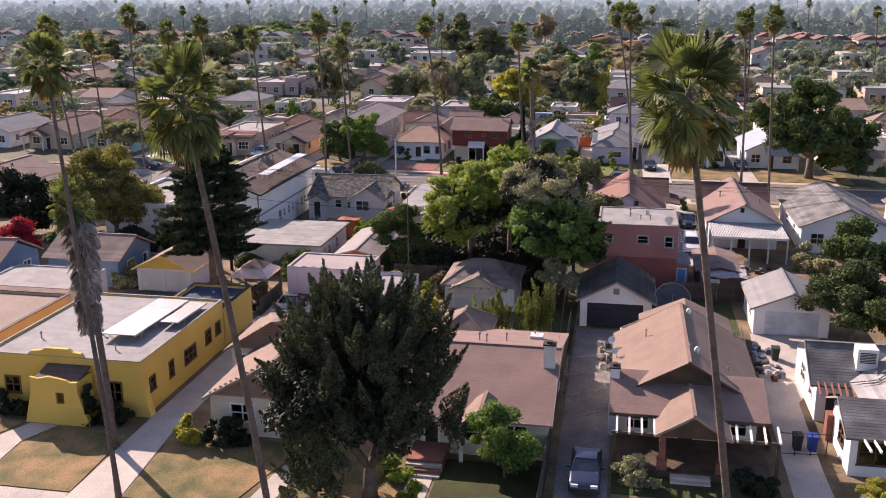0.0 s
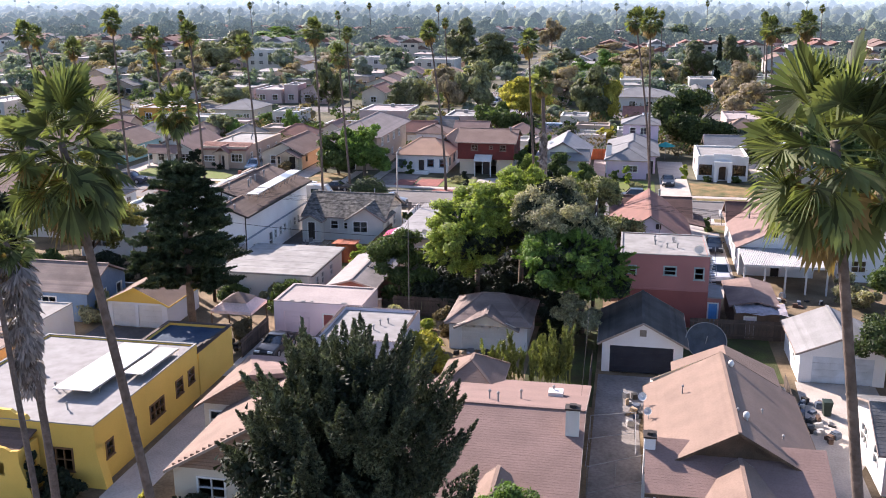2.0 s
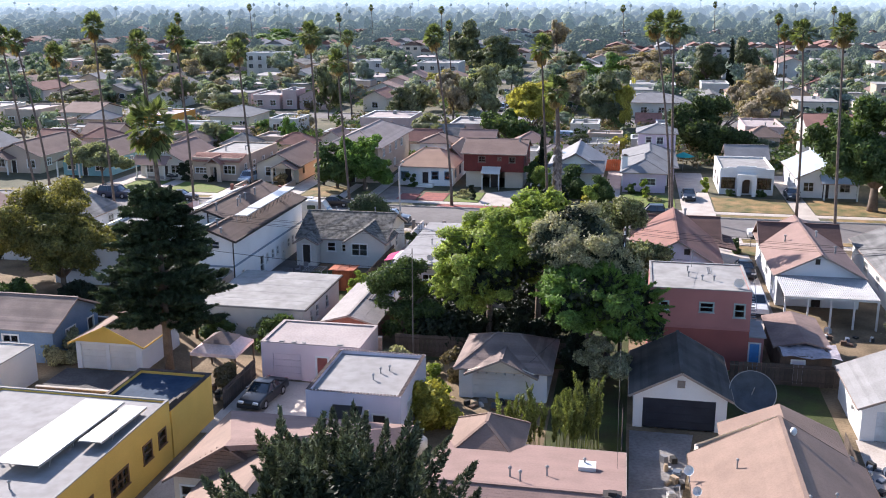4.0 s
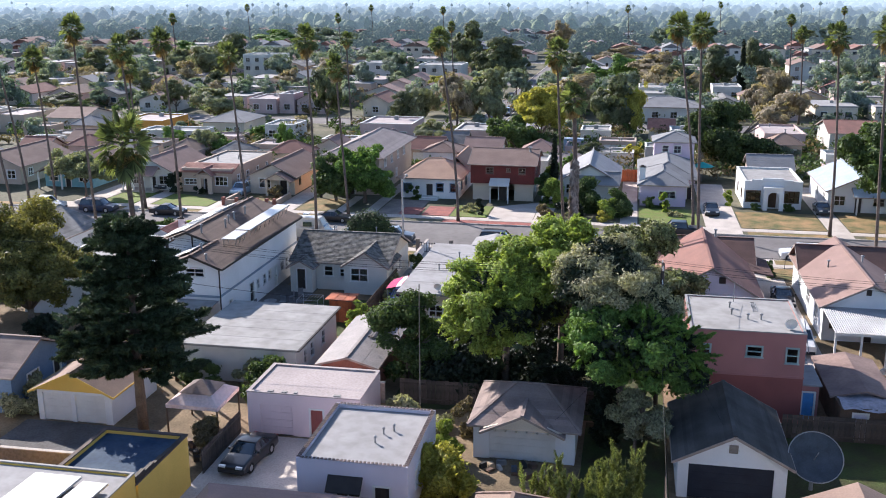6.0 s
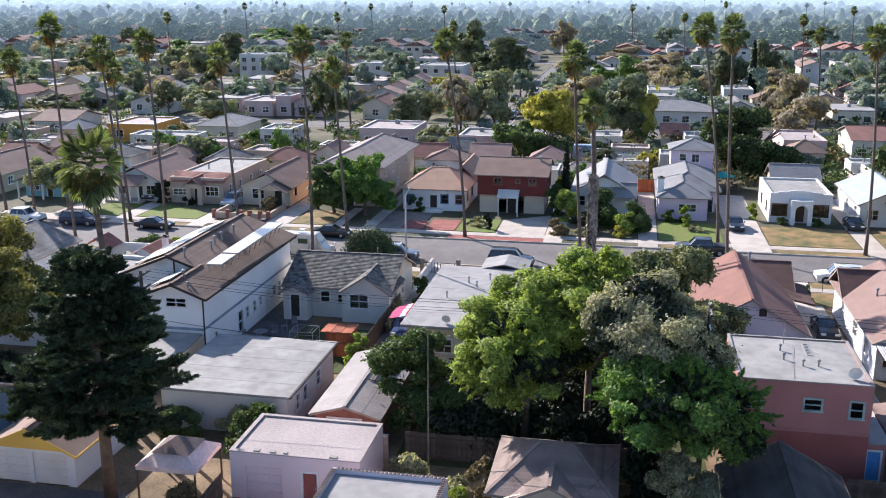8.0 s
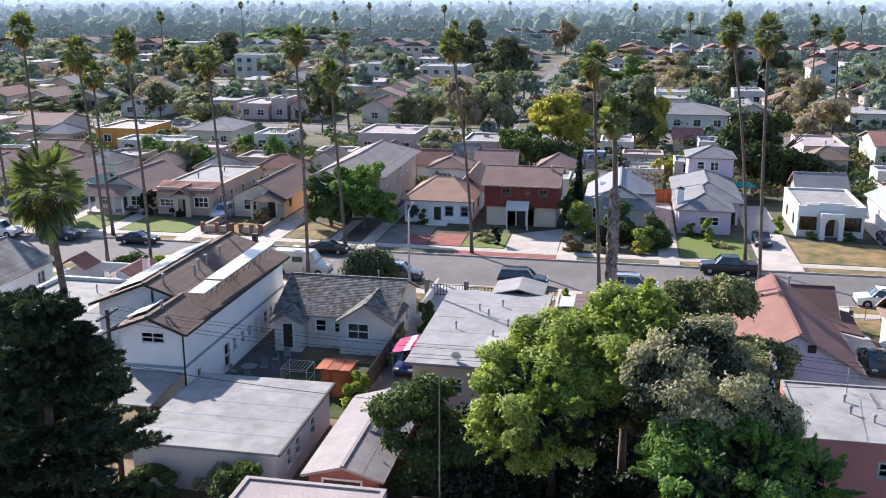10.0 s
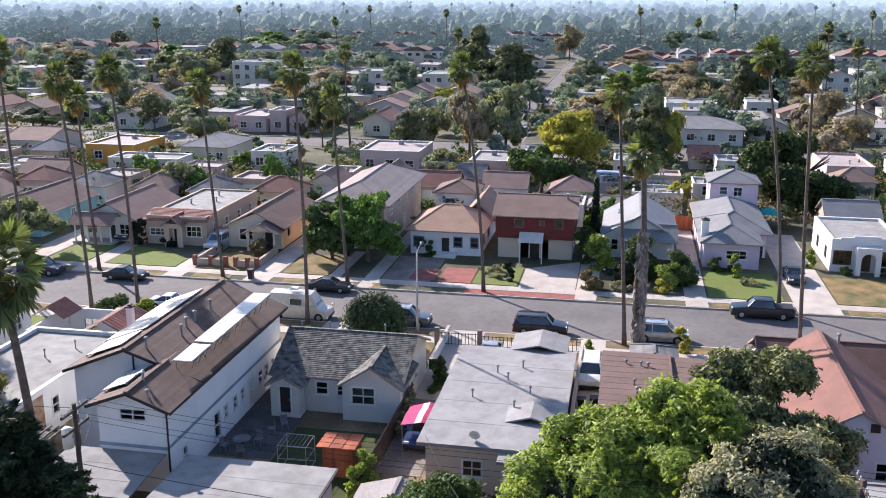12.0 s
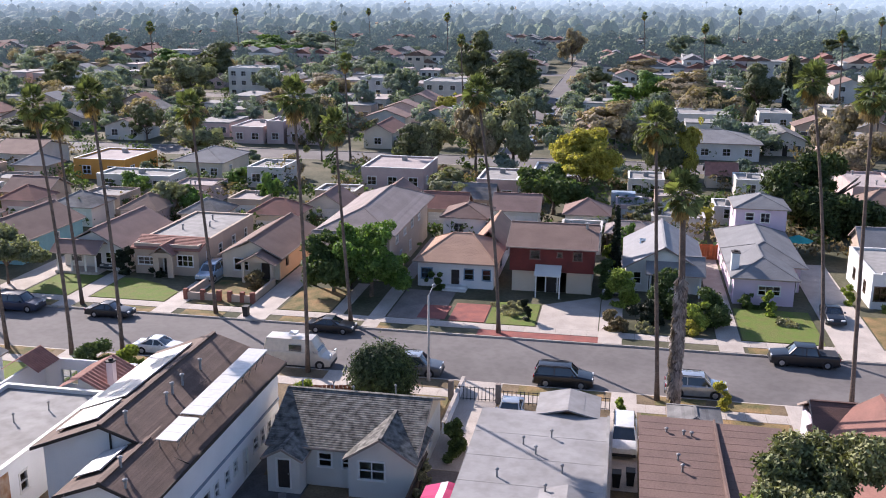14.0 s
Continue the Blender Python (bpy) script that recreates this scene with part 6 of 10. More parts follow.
# beyond it
for bx, wm, rm, lab in (((19.6, 27.6, 161.0, 175), white_stucco, shingle("bluish_shingle", (0.36, 0.42, 0.48), (0.30, 0.35, 0.40)), "white house with a bluish grey gable roof"), ((32, 40, 161.0, 175), cream_stucco, umber_shingle, "cream house with a brown gable roof"), ((44.5, 52.5, 161, 175), white_stucco, slate_grey, "white house with a slate grey gable roof")):
    h = house(*bx, lab)
    a, b, c, d = bx
    walls(bx, 2.9, wm, h, {"S": [(a + 0.8, a + 2.2, 0.9, 2.2, "w"), (a + 3.4, a + 4.3, 0, 2.1, "d"), (b - 2.3, b - 0.9, 0.9, 2.2, "w")], "W": [(c + 2, c + 3.2, 1, 2.2, "w"), (c + 7, c + 8, 1, 2.2, "w")]}, tops={"S": 4.6, "N": 4.6})
    gable_roof(bx, 3.0, 4.9, "y", 0.4, rm, h)
    gable_roof((a + 3.2, b, c - 1.8, c + 1), 2.6, 3.4, "x", 0.25, rm, h, name="porch_roof")
    part("porch_post", Shape().box(a + 3.3, a + 3.5, c - 1.7, c - 1.5, 0, 2.6), white_trim, h)
    part("porch_post", Shape().box(b - 0.3, b - 0.1, c - 1.7, c - 1.5, 0, 2.6), white_trim, h)

# open carport and white stall behind the street houses
cp = thing("carport", (-15.6, 176.6, 0), "open timber carport with a weathered tan hipped roof", "carport")
for x in (-18.4, -13.0):
    for y in (178.4, 182.6):
        part("post", Shape().box(x - 0.09, x + 0.09, y - 0.09, y + 0.09, 0, 2.7), wood_dark, cp)
hip_roof((-18.5, -12.9, 178.2, 182.8), 2.75, 3.8, 0.3, MATS["grey_brown_shingle"], cp, inset=1.8)

# ---- rows of houses further off ----
rng = random.Random(7)
dull_white = material("weathered_white_stucco", (0.60, 0.575, 0.53), (0.49, 0.47, 0.43), 0.4, 0.9, 0.3, 20, stain=0.25)
dusty_pink = material("dusty_rose_stucco", (0.58, 0.44, 0.41), (0.49, 0.37, 0.345), 0.4, 0.9, 0.3, 20, stain=0.25)
WALLS = [(dull_white, "white"), (cream_stucco, "cream"), (dull_white, "white"), (dusty_pink, "dusty pink"), (grey_stucco, "pale grey"), (tan_stucco, "tan"), (dusty_pink, "dusty pink"), (dull_white, "white"), (tan_stucco, "tan")]
ROOFS = [(umber_shingle, "brown"), (brown_shingle, "brown"), (slate_grey, "grey"), (tan_shingle, "tan"), (red_shingle, "faded red"), (grey_shingle, "grey")]


def row_house(x, y, w, d, small=False):
    wm, wn_ = rng.choice(WALLS)
    bx = (x - w / 2, x + w / 2, y, y + d)
    flat = rng.random() < 0.56
    rm, rn = rng.choice(ROOFS)
    z = rng.uniform(2.6, 3.0) if small else rng.uniform(2.9, 3.8)
    if not small and rng.random() < 0.03:
        z = 5.6
    a, b, c, e = bx
    what = "back garage" if small else "two-storey house" if z > 5 else "bungalow"
    h = house(*bx, "%s stucco %s with a %s" % (wn_, what, "flat pale roof" if flat else rn + " shingle roof"), "garage" if small else "house", "garage" if small else "house")
    hs = {"S": [(a + w * 0.1, a + w * 0.1 + 1.5, 0.9, 2.2, "w"), (a + w * 0.55, a + w * 0.55 + 0.9, 0, 2.1, "d")], "E": [(c + d * 0.25, c + d * 0.25 + 1.2, 1, 2.2, "w")]} if not small else {"S": [(a + 0.8, b - 0.8, 0, 2.1, "g")]}
    if not small and rng.random() < 0.6:
        hs["S"].append((b - 2.2, b - 0.9, 0.9, 2.2, "w"))
    if z > 5:
        hs["S"] += [(a + 1, a + 2.4, 3.7, 4.9, "w"), (b - 2.6, b - 1.2, 3.7, 4.9, "w")]
    axis = rng.choice("xy")
    hip = rng.random() < 0.4
    tops = None if flat or hip else {"S": z + 1.4, "N": z + 1.4} if axis == "y" else {"E": z + 1.4, "W": z + 1.4}
    walls(bx, z, wm, h, hs, tops=tops)
    if flat:
        flat_roof(bx, z, z - 0.3, rng.choice((roll_white, roll_grey, roll_pink, roll_white)), wm, h, rng.choice((white_trim, wm, clay_tile)))
        for k in range(2):
            vent(h, rng.uniform(a + 1, b - 1), rng.uniform(c + 1, e - 1), z - 0.3, 0.6, 0.12)
    elif hip:
        hip_roof(bx, z + 0.1, z + 1.8, 0.4, rm, h, step=0.5)
    else:
        gable_roof(bx, z + 0.1, z + 1.7, axis, 0.4, rm, h, step=0.5)


def plain_house(x, y, w, d):
    """A house further off: one body, one roof, its windows and door."""
    wm, wn_ = rng.choice(WALLS)
    rm, rn = rng.choice(ROOFS)
    a, b, c, e = x - w / 2, x + w / 2, y, y + d
    flat = rng.random() < 0.5
    z = 5.7 if rng.random() < 0.04 else rng.uniform(2.9, 3.6)
    h = house(a, b, c, e, "%s stucco house with a %s" % (wn_, "flat pale roof" if flat else rn + " gable roof"))
    part("wall", Shape().box(a, b, c, e, 0, z), wm, h)
    if flat:
        part("roof", Shape().box(a - 0.06, b + 0.06, c - 0.06, e + 0.06, z, z + 0.3), rng.choice((roll_white, roll_grey, roll_pink)), h)
        part("roof_vent", Shape().box(x - 0.4, x + 0.4, y + d / 2, y + d / 2 + 0.6, z + 0.3, z + 0.9), metal_grey, h)
    else:
        s = Shape()
        for k in (-1, 1):
            slope(s, (x + k * (w / 2 + 0.4), c - 0.4, z - 0.1), (x + k * (w / 2 + 0.4), e + 0.4, z - 0.1), (x, e + 0.4, z + 1.7), (x, c - 0.4, z + 1.7), 0.15, 0.8)
        part("roof", s, rm, h)
        s = Shape().prism([(a, z), (b, z), (x, z + 1.5)], c, c + 0.2)
        part("gable_wall", s, wm, h)
    for u in (0.12, 0.7):
        for zz in ((1.0, 3.8) if z > 5 else (1.0,)):
            w_ = part("window", Shape().box(a + u * w, a + u * w + 1.6, c - 0.06, c, zz - 0.08, zz + 1.3), white_trim, h)
            part("pane", Shape().box(a + u * w + 0.1, a + u * w + 1.5, c - 0.075, c - 0.06, zz, zz + 1.2), far_pane, w_)
    part("door", Shape().box(a + 0.45 * w, a + 0.45 * w + 0.95, c - 0.05, c, 0, 2.1), dark_trim, h)


FAR = [
    (-137, -124, 342, 352, 9.0, grey_stucco, "flat", roll_white, "grey three-storey apartment block among trees", 4, 3, "apartment_block"),
    (-98, -87, 352, 364, 6.0, dull_white, "flat", roll_white, "white two-storey apartment block with a flat roof", 3, 2, "apartment_block"),
    (-76, -62, 342, 356, 6.2, dull_white, "flat", roll_white, "white two-storey block with dark window bands", 4, 2, "apartment_block"),
    (-110, -100.5, 210, 222, 3.5, orange_stucco, "flat", roll_pink, "orange stucco bungalow with a flat roof"),
    (-99.5, -92.5, 254, 266, 3.6, dusty_pink, "flat", roll_pink, "pale pink flat-roofed house with dark windows"),
    (-92, -88.2, 255, 262, 4.8, dusty_pink, "flat", roll_pink, "narrow pink house end with a raised parapet", 1),
    (-87.4, -80.4, 255, 267, 3.4, dusty_pink, "y", red_shingle, "pink house with a faded red gable roof"),
    (-128.4, -119.4, 253, 264, 2.9, dull_white, "y", umber_shingle, "white cottage with a brown front gable"),
    (-70.2, -64.2, 253.5, 266, 3.4, cream_stucco, "y", red_shingle, "cream cottage with a steep red-brown gable", 1),
    (-59, -48.6, 211, 223, 3.8, dusty_pink, "flat", roll_pink, "dusty pink flat-roofed house behind the tall house", 3),
    (-38.8, -32.6, 204, 214, 3.9, dusty_pink, "flat", roll_white, "pale pink flat-roofed back house with barred windows"),
    (-5, 7.5, 297, 309, 3.9, dull_white, "flat", roll_white, "long white flat-roofed house", 3),
    (-7.5, 9, 254, 267, 3.3, grey_stucco, "hip", slate_grey, "wide pale bungalow with a low grey hip roof", 4),
    (15, 22.6, 305, 315, 3.7, dull_white, "flat", roll_white, "white box-like house with a flat roof"),
    (44, 53, 367, 378, 5.6, dull_white, "y", umber_shingle, "white two-storey house with a brown gable", 2, 2),
    (0.5, 14.6, 473, 486, 3.3, cream_stucco, "hip", red_tile, "cream house with a terracotta tile roof", 3),
    (17, 30, 472, 485, 3.3, cream_stucco, "hip", red_tile, "cream house with a broad terracotta roof", 3),
    (-3, 1.8, 225, 229.5, 2.3, cream_stucco, "x", red_tile, "low outbuilding with red barrel tiles", 1),
    (0.9, 5.6, 217, 223.5, 3.0, dull_white, "flat", roll_white, "small white flat-roofed back house", 1),
    (-4.0, 0.2, 197.5, 203, 2.6, dull_white, "flat", roll_white, "small white flat-roofed garage", 1, 1, "garage"),
    (-16, -10.4, 213, 220, 3.2, dull_white, "flat", roll_white, "white flat-roofed back house beside a truck"),
    (-100, -87.5, 200, 206, 3.0, dull_white, "flat", roll_white, "long low white back building", 3),
    (-78, -72, 209, 217, 3.4, dull_white, "flat", roll_white, "white flat-roofed back house"),
]
far_pane = shiny("shaded_window_pane", (0.05, 0.06, 0.07), 0.1)
for y, d, half, small in ((178, 6.5, 78, True), (186.5, 6.5, 84, True), (194.5, 6, 88, True), (203, 6, 92, True), (213.5, 14.5, 100, False), (262, 14, 112, None), (283, 7, 112, None), (297, 7, 120, None), (317, 14, 124, None), (366, 14, 140, None), (390, 8, 140, None), (421, 14, 150, None)):
    x = (-32 - half if y < 210 else -35 - (y - 35) * 0.66) + rng.uniform(0, 6)
    while x < (-20 + half if y < 210 else 14 + y * 0.2):
        w = rng.uniform(5, 7) if small else rng.uniform(7.2, 9.6)
        clash = any(x + w / 2 > a - 1.2 and x - w / 2 < b + 1.2 and y + d > c - 2.5 and y - 2.5 < e for a, b, c, e, *_ in FAR) or any(abs(x - cx) < r and abs(y + d / 2 - cy) < q for cx, cy, r, q in ((-36, 180, 7, 7), (0.2, 185, 8, 9), (9, 196, 10, 9), (-25, 202, 8, 9), (-46, 176, 8, 10), (12, 171, 7, 6), (-31, 176, 5, 6), (-12, 176, 7, 4), (-16, 203, 4, 5)))
        cross = y > 249 and -52 < x < -28
        if not clash and not cross and (small is False or rng.random() < (0.86 if small else 0.8)):
            if small is None:
                plain_house(x, y + rng.uniform(-2, 2), w, d * rng.uniform(0.8, 1.0))
            else:
                row_house(x, y + rng.uniform(-1.5, 1.5), w, d * rng.uniform(0.8, 1.0), small)
        x += 12.2 if not small else rng.uniform(7.8, 12.5)

# houses that stand out among the far rows: body, roof and windows
def far_block(x0, x1, y0, y1, z, wm, roof, rm, label, wins=2, storeys=1, name="house"):
    bx = (x0, x1, y0, y1)
    h = house(*bx, label, name, "building" if storeys > 1 else "house")
    step = (x1 - x0) / wins
    hs = [(x0 + step * (i + 0.5) - 0.75, x0 + step * (i + 0.5) + 0.75, 0.9 + 2.8 * k, 2.3 + 2.8 * k, "w") for i in range(wins) for k in range(storeys)]
    tops = {"S": z + 1.5, "N": z + 1.5} if roof == "y" else {"E": z + 1.5, "W": z + 1.5} if roof == "x" else None
    walls(bx, z, wm, h, {"S": hs, "E": [(y0 + 2, y0 + 3.4, 1, 2.2, "w")]}, tops=tops)
    if roof == "flat":
        flat_roof(bx, z, z - 0.25, rm, wm, h, white_trim)
        part("roof_vent", Shape().box((x0 + x1) / 2 - 0.4, (x0 + x1) / 2 + 0.4, y1 - 3.2, y1 - 2.4, z - 0.25, z + 0.5), metal_grey, h)
    elif roof == "hip":
        hip_roof(bx, z + 0.1, z + 1.9, 0.6, rm, h, step=0.5)
    else:
        gable_roof(bx, z + 0.1, z + 1.7, roof, 0.4, rm, h, step=0.5)
    return h


for row in FAR:
    far_block(*row)
bw = thing("box_truck", (-16.3, 203.0, 0), "pale blue box truck parked behind the houses", "truck")
part("box", Shape().box(-18.4, -14.9, 202.0, 204.1, 0.8, 3.0), material("pale_blue_panel", (0.36, 0.45, 0.55), None, 1, 0.6, 0.05), bw)
part("cab", Shape().prism([(-14.85, 0.5), (-13.4, 0.5), (-13.4, 1.4), (-13.9, 2.3), (-14.85, 2.3)], 202.05, 204.05), white_trim, bw)
part("windscreen", Shape().box(-13.75, -13.5, 202.2, 203.9, 1.5, 2.1), dark_trim, bw)
for x in (-17.4, -14.0):
    for y in (202.1, 204.0):
        part("wheel", Shape().tube([(x, y - 0.12, 0.42), (x, y + 0.12, 0.42)], [0.42, 0.42], 12), dark_trim, bw)

# ---- plants ----
def leafy(name, a, b, isl=0.35, leaf=0.3, scale=0.35):
    return material(name, a, b, scale, 0.65, 0.0, 4.0, island=isl, leaf=leaf, stain=0.2, spec=0.25)


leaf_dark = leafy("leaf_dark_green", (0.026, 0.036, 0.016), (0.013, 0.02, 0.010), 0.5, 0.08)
leaf_juniper = leafy("leaf_juniper", (0.125, 0.145, 0.082), (0.042, 0.052, 0.031), 0.75, 0.12)
leaf_pine = leafy("leaf_pine_green", (0.062, 0.09, 0.045), (0.03, 0.046, 0.024), 0.6, 0.14)
leaf_bright = leafy("leaf_bright_green", (0.335, 0.405, 0.085), (0.195, 0.25, 0.055), 0.5, 0.36)
leaf_mid = leafy("leaf_mid_green", (0.10, 0.145, 0.045), (0.06, 0.092, 0.032), 0.4, 0.3)
leaf_fresh = leafy("leaf_fresh_green", (0.17, 0.28, 0.06), (0.095, 0.16, 0.04), 0.45, 0.34)
leaf_olive = leafy("leaf_grey_olive", (0.40, 0.38, 0.24), (0.26, 0.25, 0.16), 0.5, 0.35)
leaf_magnolia = leafy("leaf_magnolia", (0.25, 0.255, 0.115), (0.12, 0.14, 0.065), 0.7, 0.2)
leaf_gold = leafy("leaf_gold_green", (0.25, 0.22, 0.065), (0.10, 0.105, 0.035), 0.5, 0.35)
leaf_red = leafy("leaf_magenta_bloom", (0.50, 0.035, 0.075), (0.30, 0.03, 0.05), 0.35, 0.35)
leaf_yellow = leafy("leaf_yellow_green", (0.46, 0.41, 0.085), (0.32, 0.30, 0.065), 0.35, 0.45)
leaf_rust = leafy("leaf_rusty_brown", (0.22, 0.17, 0.09), (0.14, 0.11, 0.065), 0.4, 0.3)
leaf_lime = leafy("leaf_lime", (0.27, 0.32, 0.06), (0.18, 0.23, 0.045), 0.35, 0.45)
leaf_palm = leafy("leaf_palm_green", (0.175, 0.205, 0.075), (0.07, 0.093, 0.04), 0.6, 0.35, 0.8)
leaf_avocado = leafy("leaf_avocado", (0.075, 0.105, 0.035), (0.045, 0.065, 0.025), 0.5, 0.25)
# far-tree leaf colours lightened and greyed; distance haze is put into them
leaf_haze_green = leafy("leaf_dusty_green", (0.235, 0.28, 0.215), (0.17, 0.205, 0.16), 0.3, 0.4)
leaf_haze_grey = leafy("leaf_eucalypt_grey", (0.28, 0.33, 0.285), (0.205, 0.25, 0.22), 0.3, 0.4)
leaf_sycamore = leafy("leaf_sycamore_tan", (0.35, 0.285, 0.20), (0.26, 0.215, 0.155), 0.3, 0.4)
leaf_warm_oak = leafy("leaf_warm_oak", (0.15, 0.165, 0.085), (0.095, 0.11, 0.06), 0.4, 0.35)
# two more far leaf colours, lifted the same way for haze
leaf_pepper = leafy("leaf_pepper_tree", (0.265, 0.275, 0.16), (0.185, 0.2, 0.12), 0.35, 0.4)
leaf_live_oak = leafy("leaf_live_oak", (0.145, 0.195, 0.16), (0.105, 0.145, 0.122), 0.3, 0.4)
palm_straw = leafy("dead_palm_straw", (0.33, 0.235, 0.10), (0.20, 0.14, 0.065), 0.4, 0.3, 0.8)
palm_thatch = leafy("grey_palm_thatch", (0.36, 0.30, 0.27), (0.22, 0.18, 0.16), 0.45, 0.1, 0.8)
bark = material("grey_brown_bark", (0.20, 0.155, 0.12), (0.12, 0.09, 0.075), 1.5, 0.95, 0.6, 14.0, stain=0.5)
palm_bark = material("palm_bark_ringed", (0.17, 0.13, 0.11), (0.11, 0.085, 0.07), 2.5, 0.95, 0.7, 9.0, stain=0.5)


def quads_mesh(name, v, k=4):
    """A mesh of loose leaves: v has k corners for each leaf."""
    n = len(v) // k
    me = bpy.data.meshes.new(name)
    me.vertices.add(n * k)
    me.vertices.foreach_set("co", np.asarray(v, np.float32).ravel())
    me.loops.add(n * k)
    me.loops.foreach_set("vertex_index", np.arange(n * k, dtype=np.int32))
    me.polygons.add(n)
    me.polygons.foreach_set("loop_start", np.arange(0, n * k, k, dtype=np.int32))
    me.update(calc_edges=True)
    me.validate()
    return me


def leaf_cloud(clumps, n, size, seed, aspect=1.7, shell=0.55, up=0.3, whole=0.0):
    """Leaves set over and inside many small clumps; clumps are rows of centre and radii."""
    r = np.random.default_rng(seed)
    c = np.asarray(clumps, float)
    w = c[:, 3] * c[:, 4] + c[:, 4] * c[:, 5] + c[:, 3] * c[:, 5]
    k = r.choice(len(c), n, p=w / w.sum())
    d = r.normal(size=(n, 3))
    d /= np.linalg.norm(d, axis=1)[:, None]
    rad = (shell + (1 - shell) * r.random(n) ** 0.6) * (1 + 0.22 * np.abs(r.normal(size=n)) * (r.random(n) < 0.35))
    p = c[k, :3] + d * c[k, 3:6] * rad[:, None]
    nrm = d * 0.8 + r.normal(size=(n, 3)) * (0.75 - 0.35 * whole) + np.array([0, 0, up])
    if whole:
        o = p - (c[:, :3] * c[:, 3:4]).sum(0) / c[:, 3].sum()
        nrm += o / (np.linalg.norm(o, axis=1)[:, None] + 1e-6) * whole
    nrm /= np.linalg.norm(nrm, axis=1)[:, None]
    t = np.cross(nrm, r.normal(size=(n, 3)))
    t /= np.linalg.norm(t, axis=1)[:, None]
    b = np.cross(nrm, t)
    s = size * r.uniform(0.6, 1.35, n)[:, None]
    t, b = t * s * aspect * 0.5, b * s * 0.5
    return np.stack([p - t + b, p - t - b, p + t], 1).reshape(-1, 3)


def dome_clumps(seed, cx, cy, cz, rx, ry, rz, n, cr, jitter=0.25, lower=-0.45):
    """Small clumps gathered on lobes that stand out unevenly from a dome, with gaps between the lobes."""
    r = np.random.default_rng(seed)
    out = []
    lobes = max(7, n // 4)
    tries = 0
    while len(out) < n and tries < 4000:
        tries += 1
        i = len(out) % lobes
        q = np.random.default_rng(seed * 97 + i)
        el = lower + (1 - lower) * ((i * 0.618 + q.random() * 0.3) % 1.0)
        az = i * 2.39996 + q.uniform(-0.3, 0.3)
        h = math.sqrt(max(0.0, 1 - el * el))
        d = np.array([h * math.cos(az), h * math.sin(az), el])
        k = q.uniform(0.42, 0.66 + jitter * 0.5)
        lobe = np.array([d[0] * rx, d[1] * ry, d[2] * rz]) * k
        e = r.normal(size=3) + d * 0.8 + np.array([0, 0, 0.35])
        e /= np.linalg.norm(e)
        m = 0.42 * r.uniform(0.3, 1.15)
        s = cr * r.uniform(0.55, 1.35)
        if len(out) % 4 == 3:
            lobe, e, m = lobe * r.uniform(0.2, 1.1), r.normal(size=3), 0.25
        out.append((cx + lobe[0] + e[0] * rx * m, cy + lobe[1] + e[1] * ry * m, cz + lobe[2] + e[2] * rz * m, s, s, s * r.uniform(0.55, 0.9)))
    return out


def trunk_shape(x, y, h, r0, limbs, seed, spread=2.0, lean=0.0):
    r = random.Random(seed)
    s = Shape()
    top = (x + lean, y, h)
    s.tube([(x, y, -0.1), (x + lean * 0.3, y, h * 0.35), top], [r0 * 1.25, r0, r0 * 0.75], 8)
    for i in range(limbs):
        a = 2 * math.pi * i / limbs + r.uniform(-0.4, 0.4)
        q = spread * r.uniform(0.6, 1.1)
        z = h + q * r.uniform(0.5, 1.1)
        e = (top[0] + q * math.cos(a), top[1] + q * math.sin(a), z)
        m = (top[0] + q * 0.4 * math.cos(a + 0.3), top[1] + q * 0.4 * math.sin(a + 0.3), h + (z - h) * 0.5)
        s.tube([(top[0], top[1], h - 0.3), m, e], [r0 * 0.6, r0 * 0.4, r0 * 0.12], 6)
        for j in range(2):
            b = a + r.uniform(-0.9, 0.9)
            s.tube([m, (m[0] + q * 0.6 * math.cos(b), m[1] + q * 0.6 * math.sin(b), m[2] + q * 0.55)], [r0 * 0.3, r0 * 0.07], 5)
    return s


def tree(label, x, y, trunk, clumps, n, size, mat, seed, name="tree", **kw):
    root = thing(name, (x, y, 0), label, "tree" if name == "tree" else name.replace("_", " "))
    if trunk:
        part("trunk", trunk, bark, root, smooth=True)
    me = quads_mesh("crown", leaf_cloud(clumps, n, size, seed, **kw) - np.array([x, y, 0]), 3)
    me.materials.append(mat)
    ob = new("crown", me)
    ob.parent = root
    AT[ob.name] = Vector((x, y, 0))
    return root


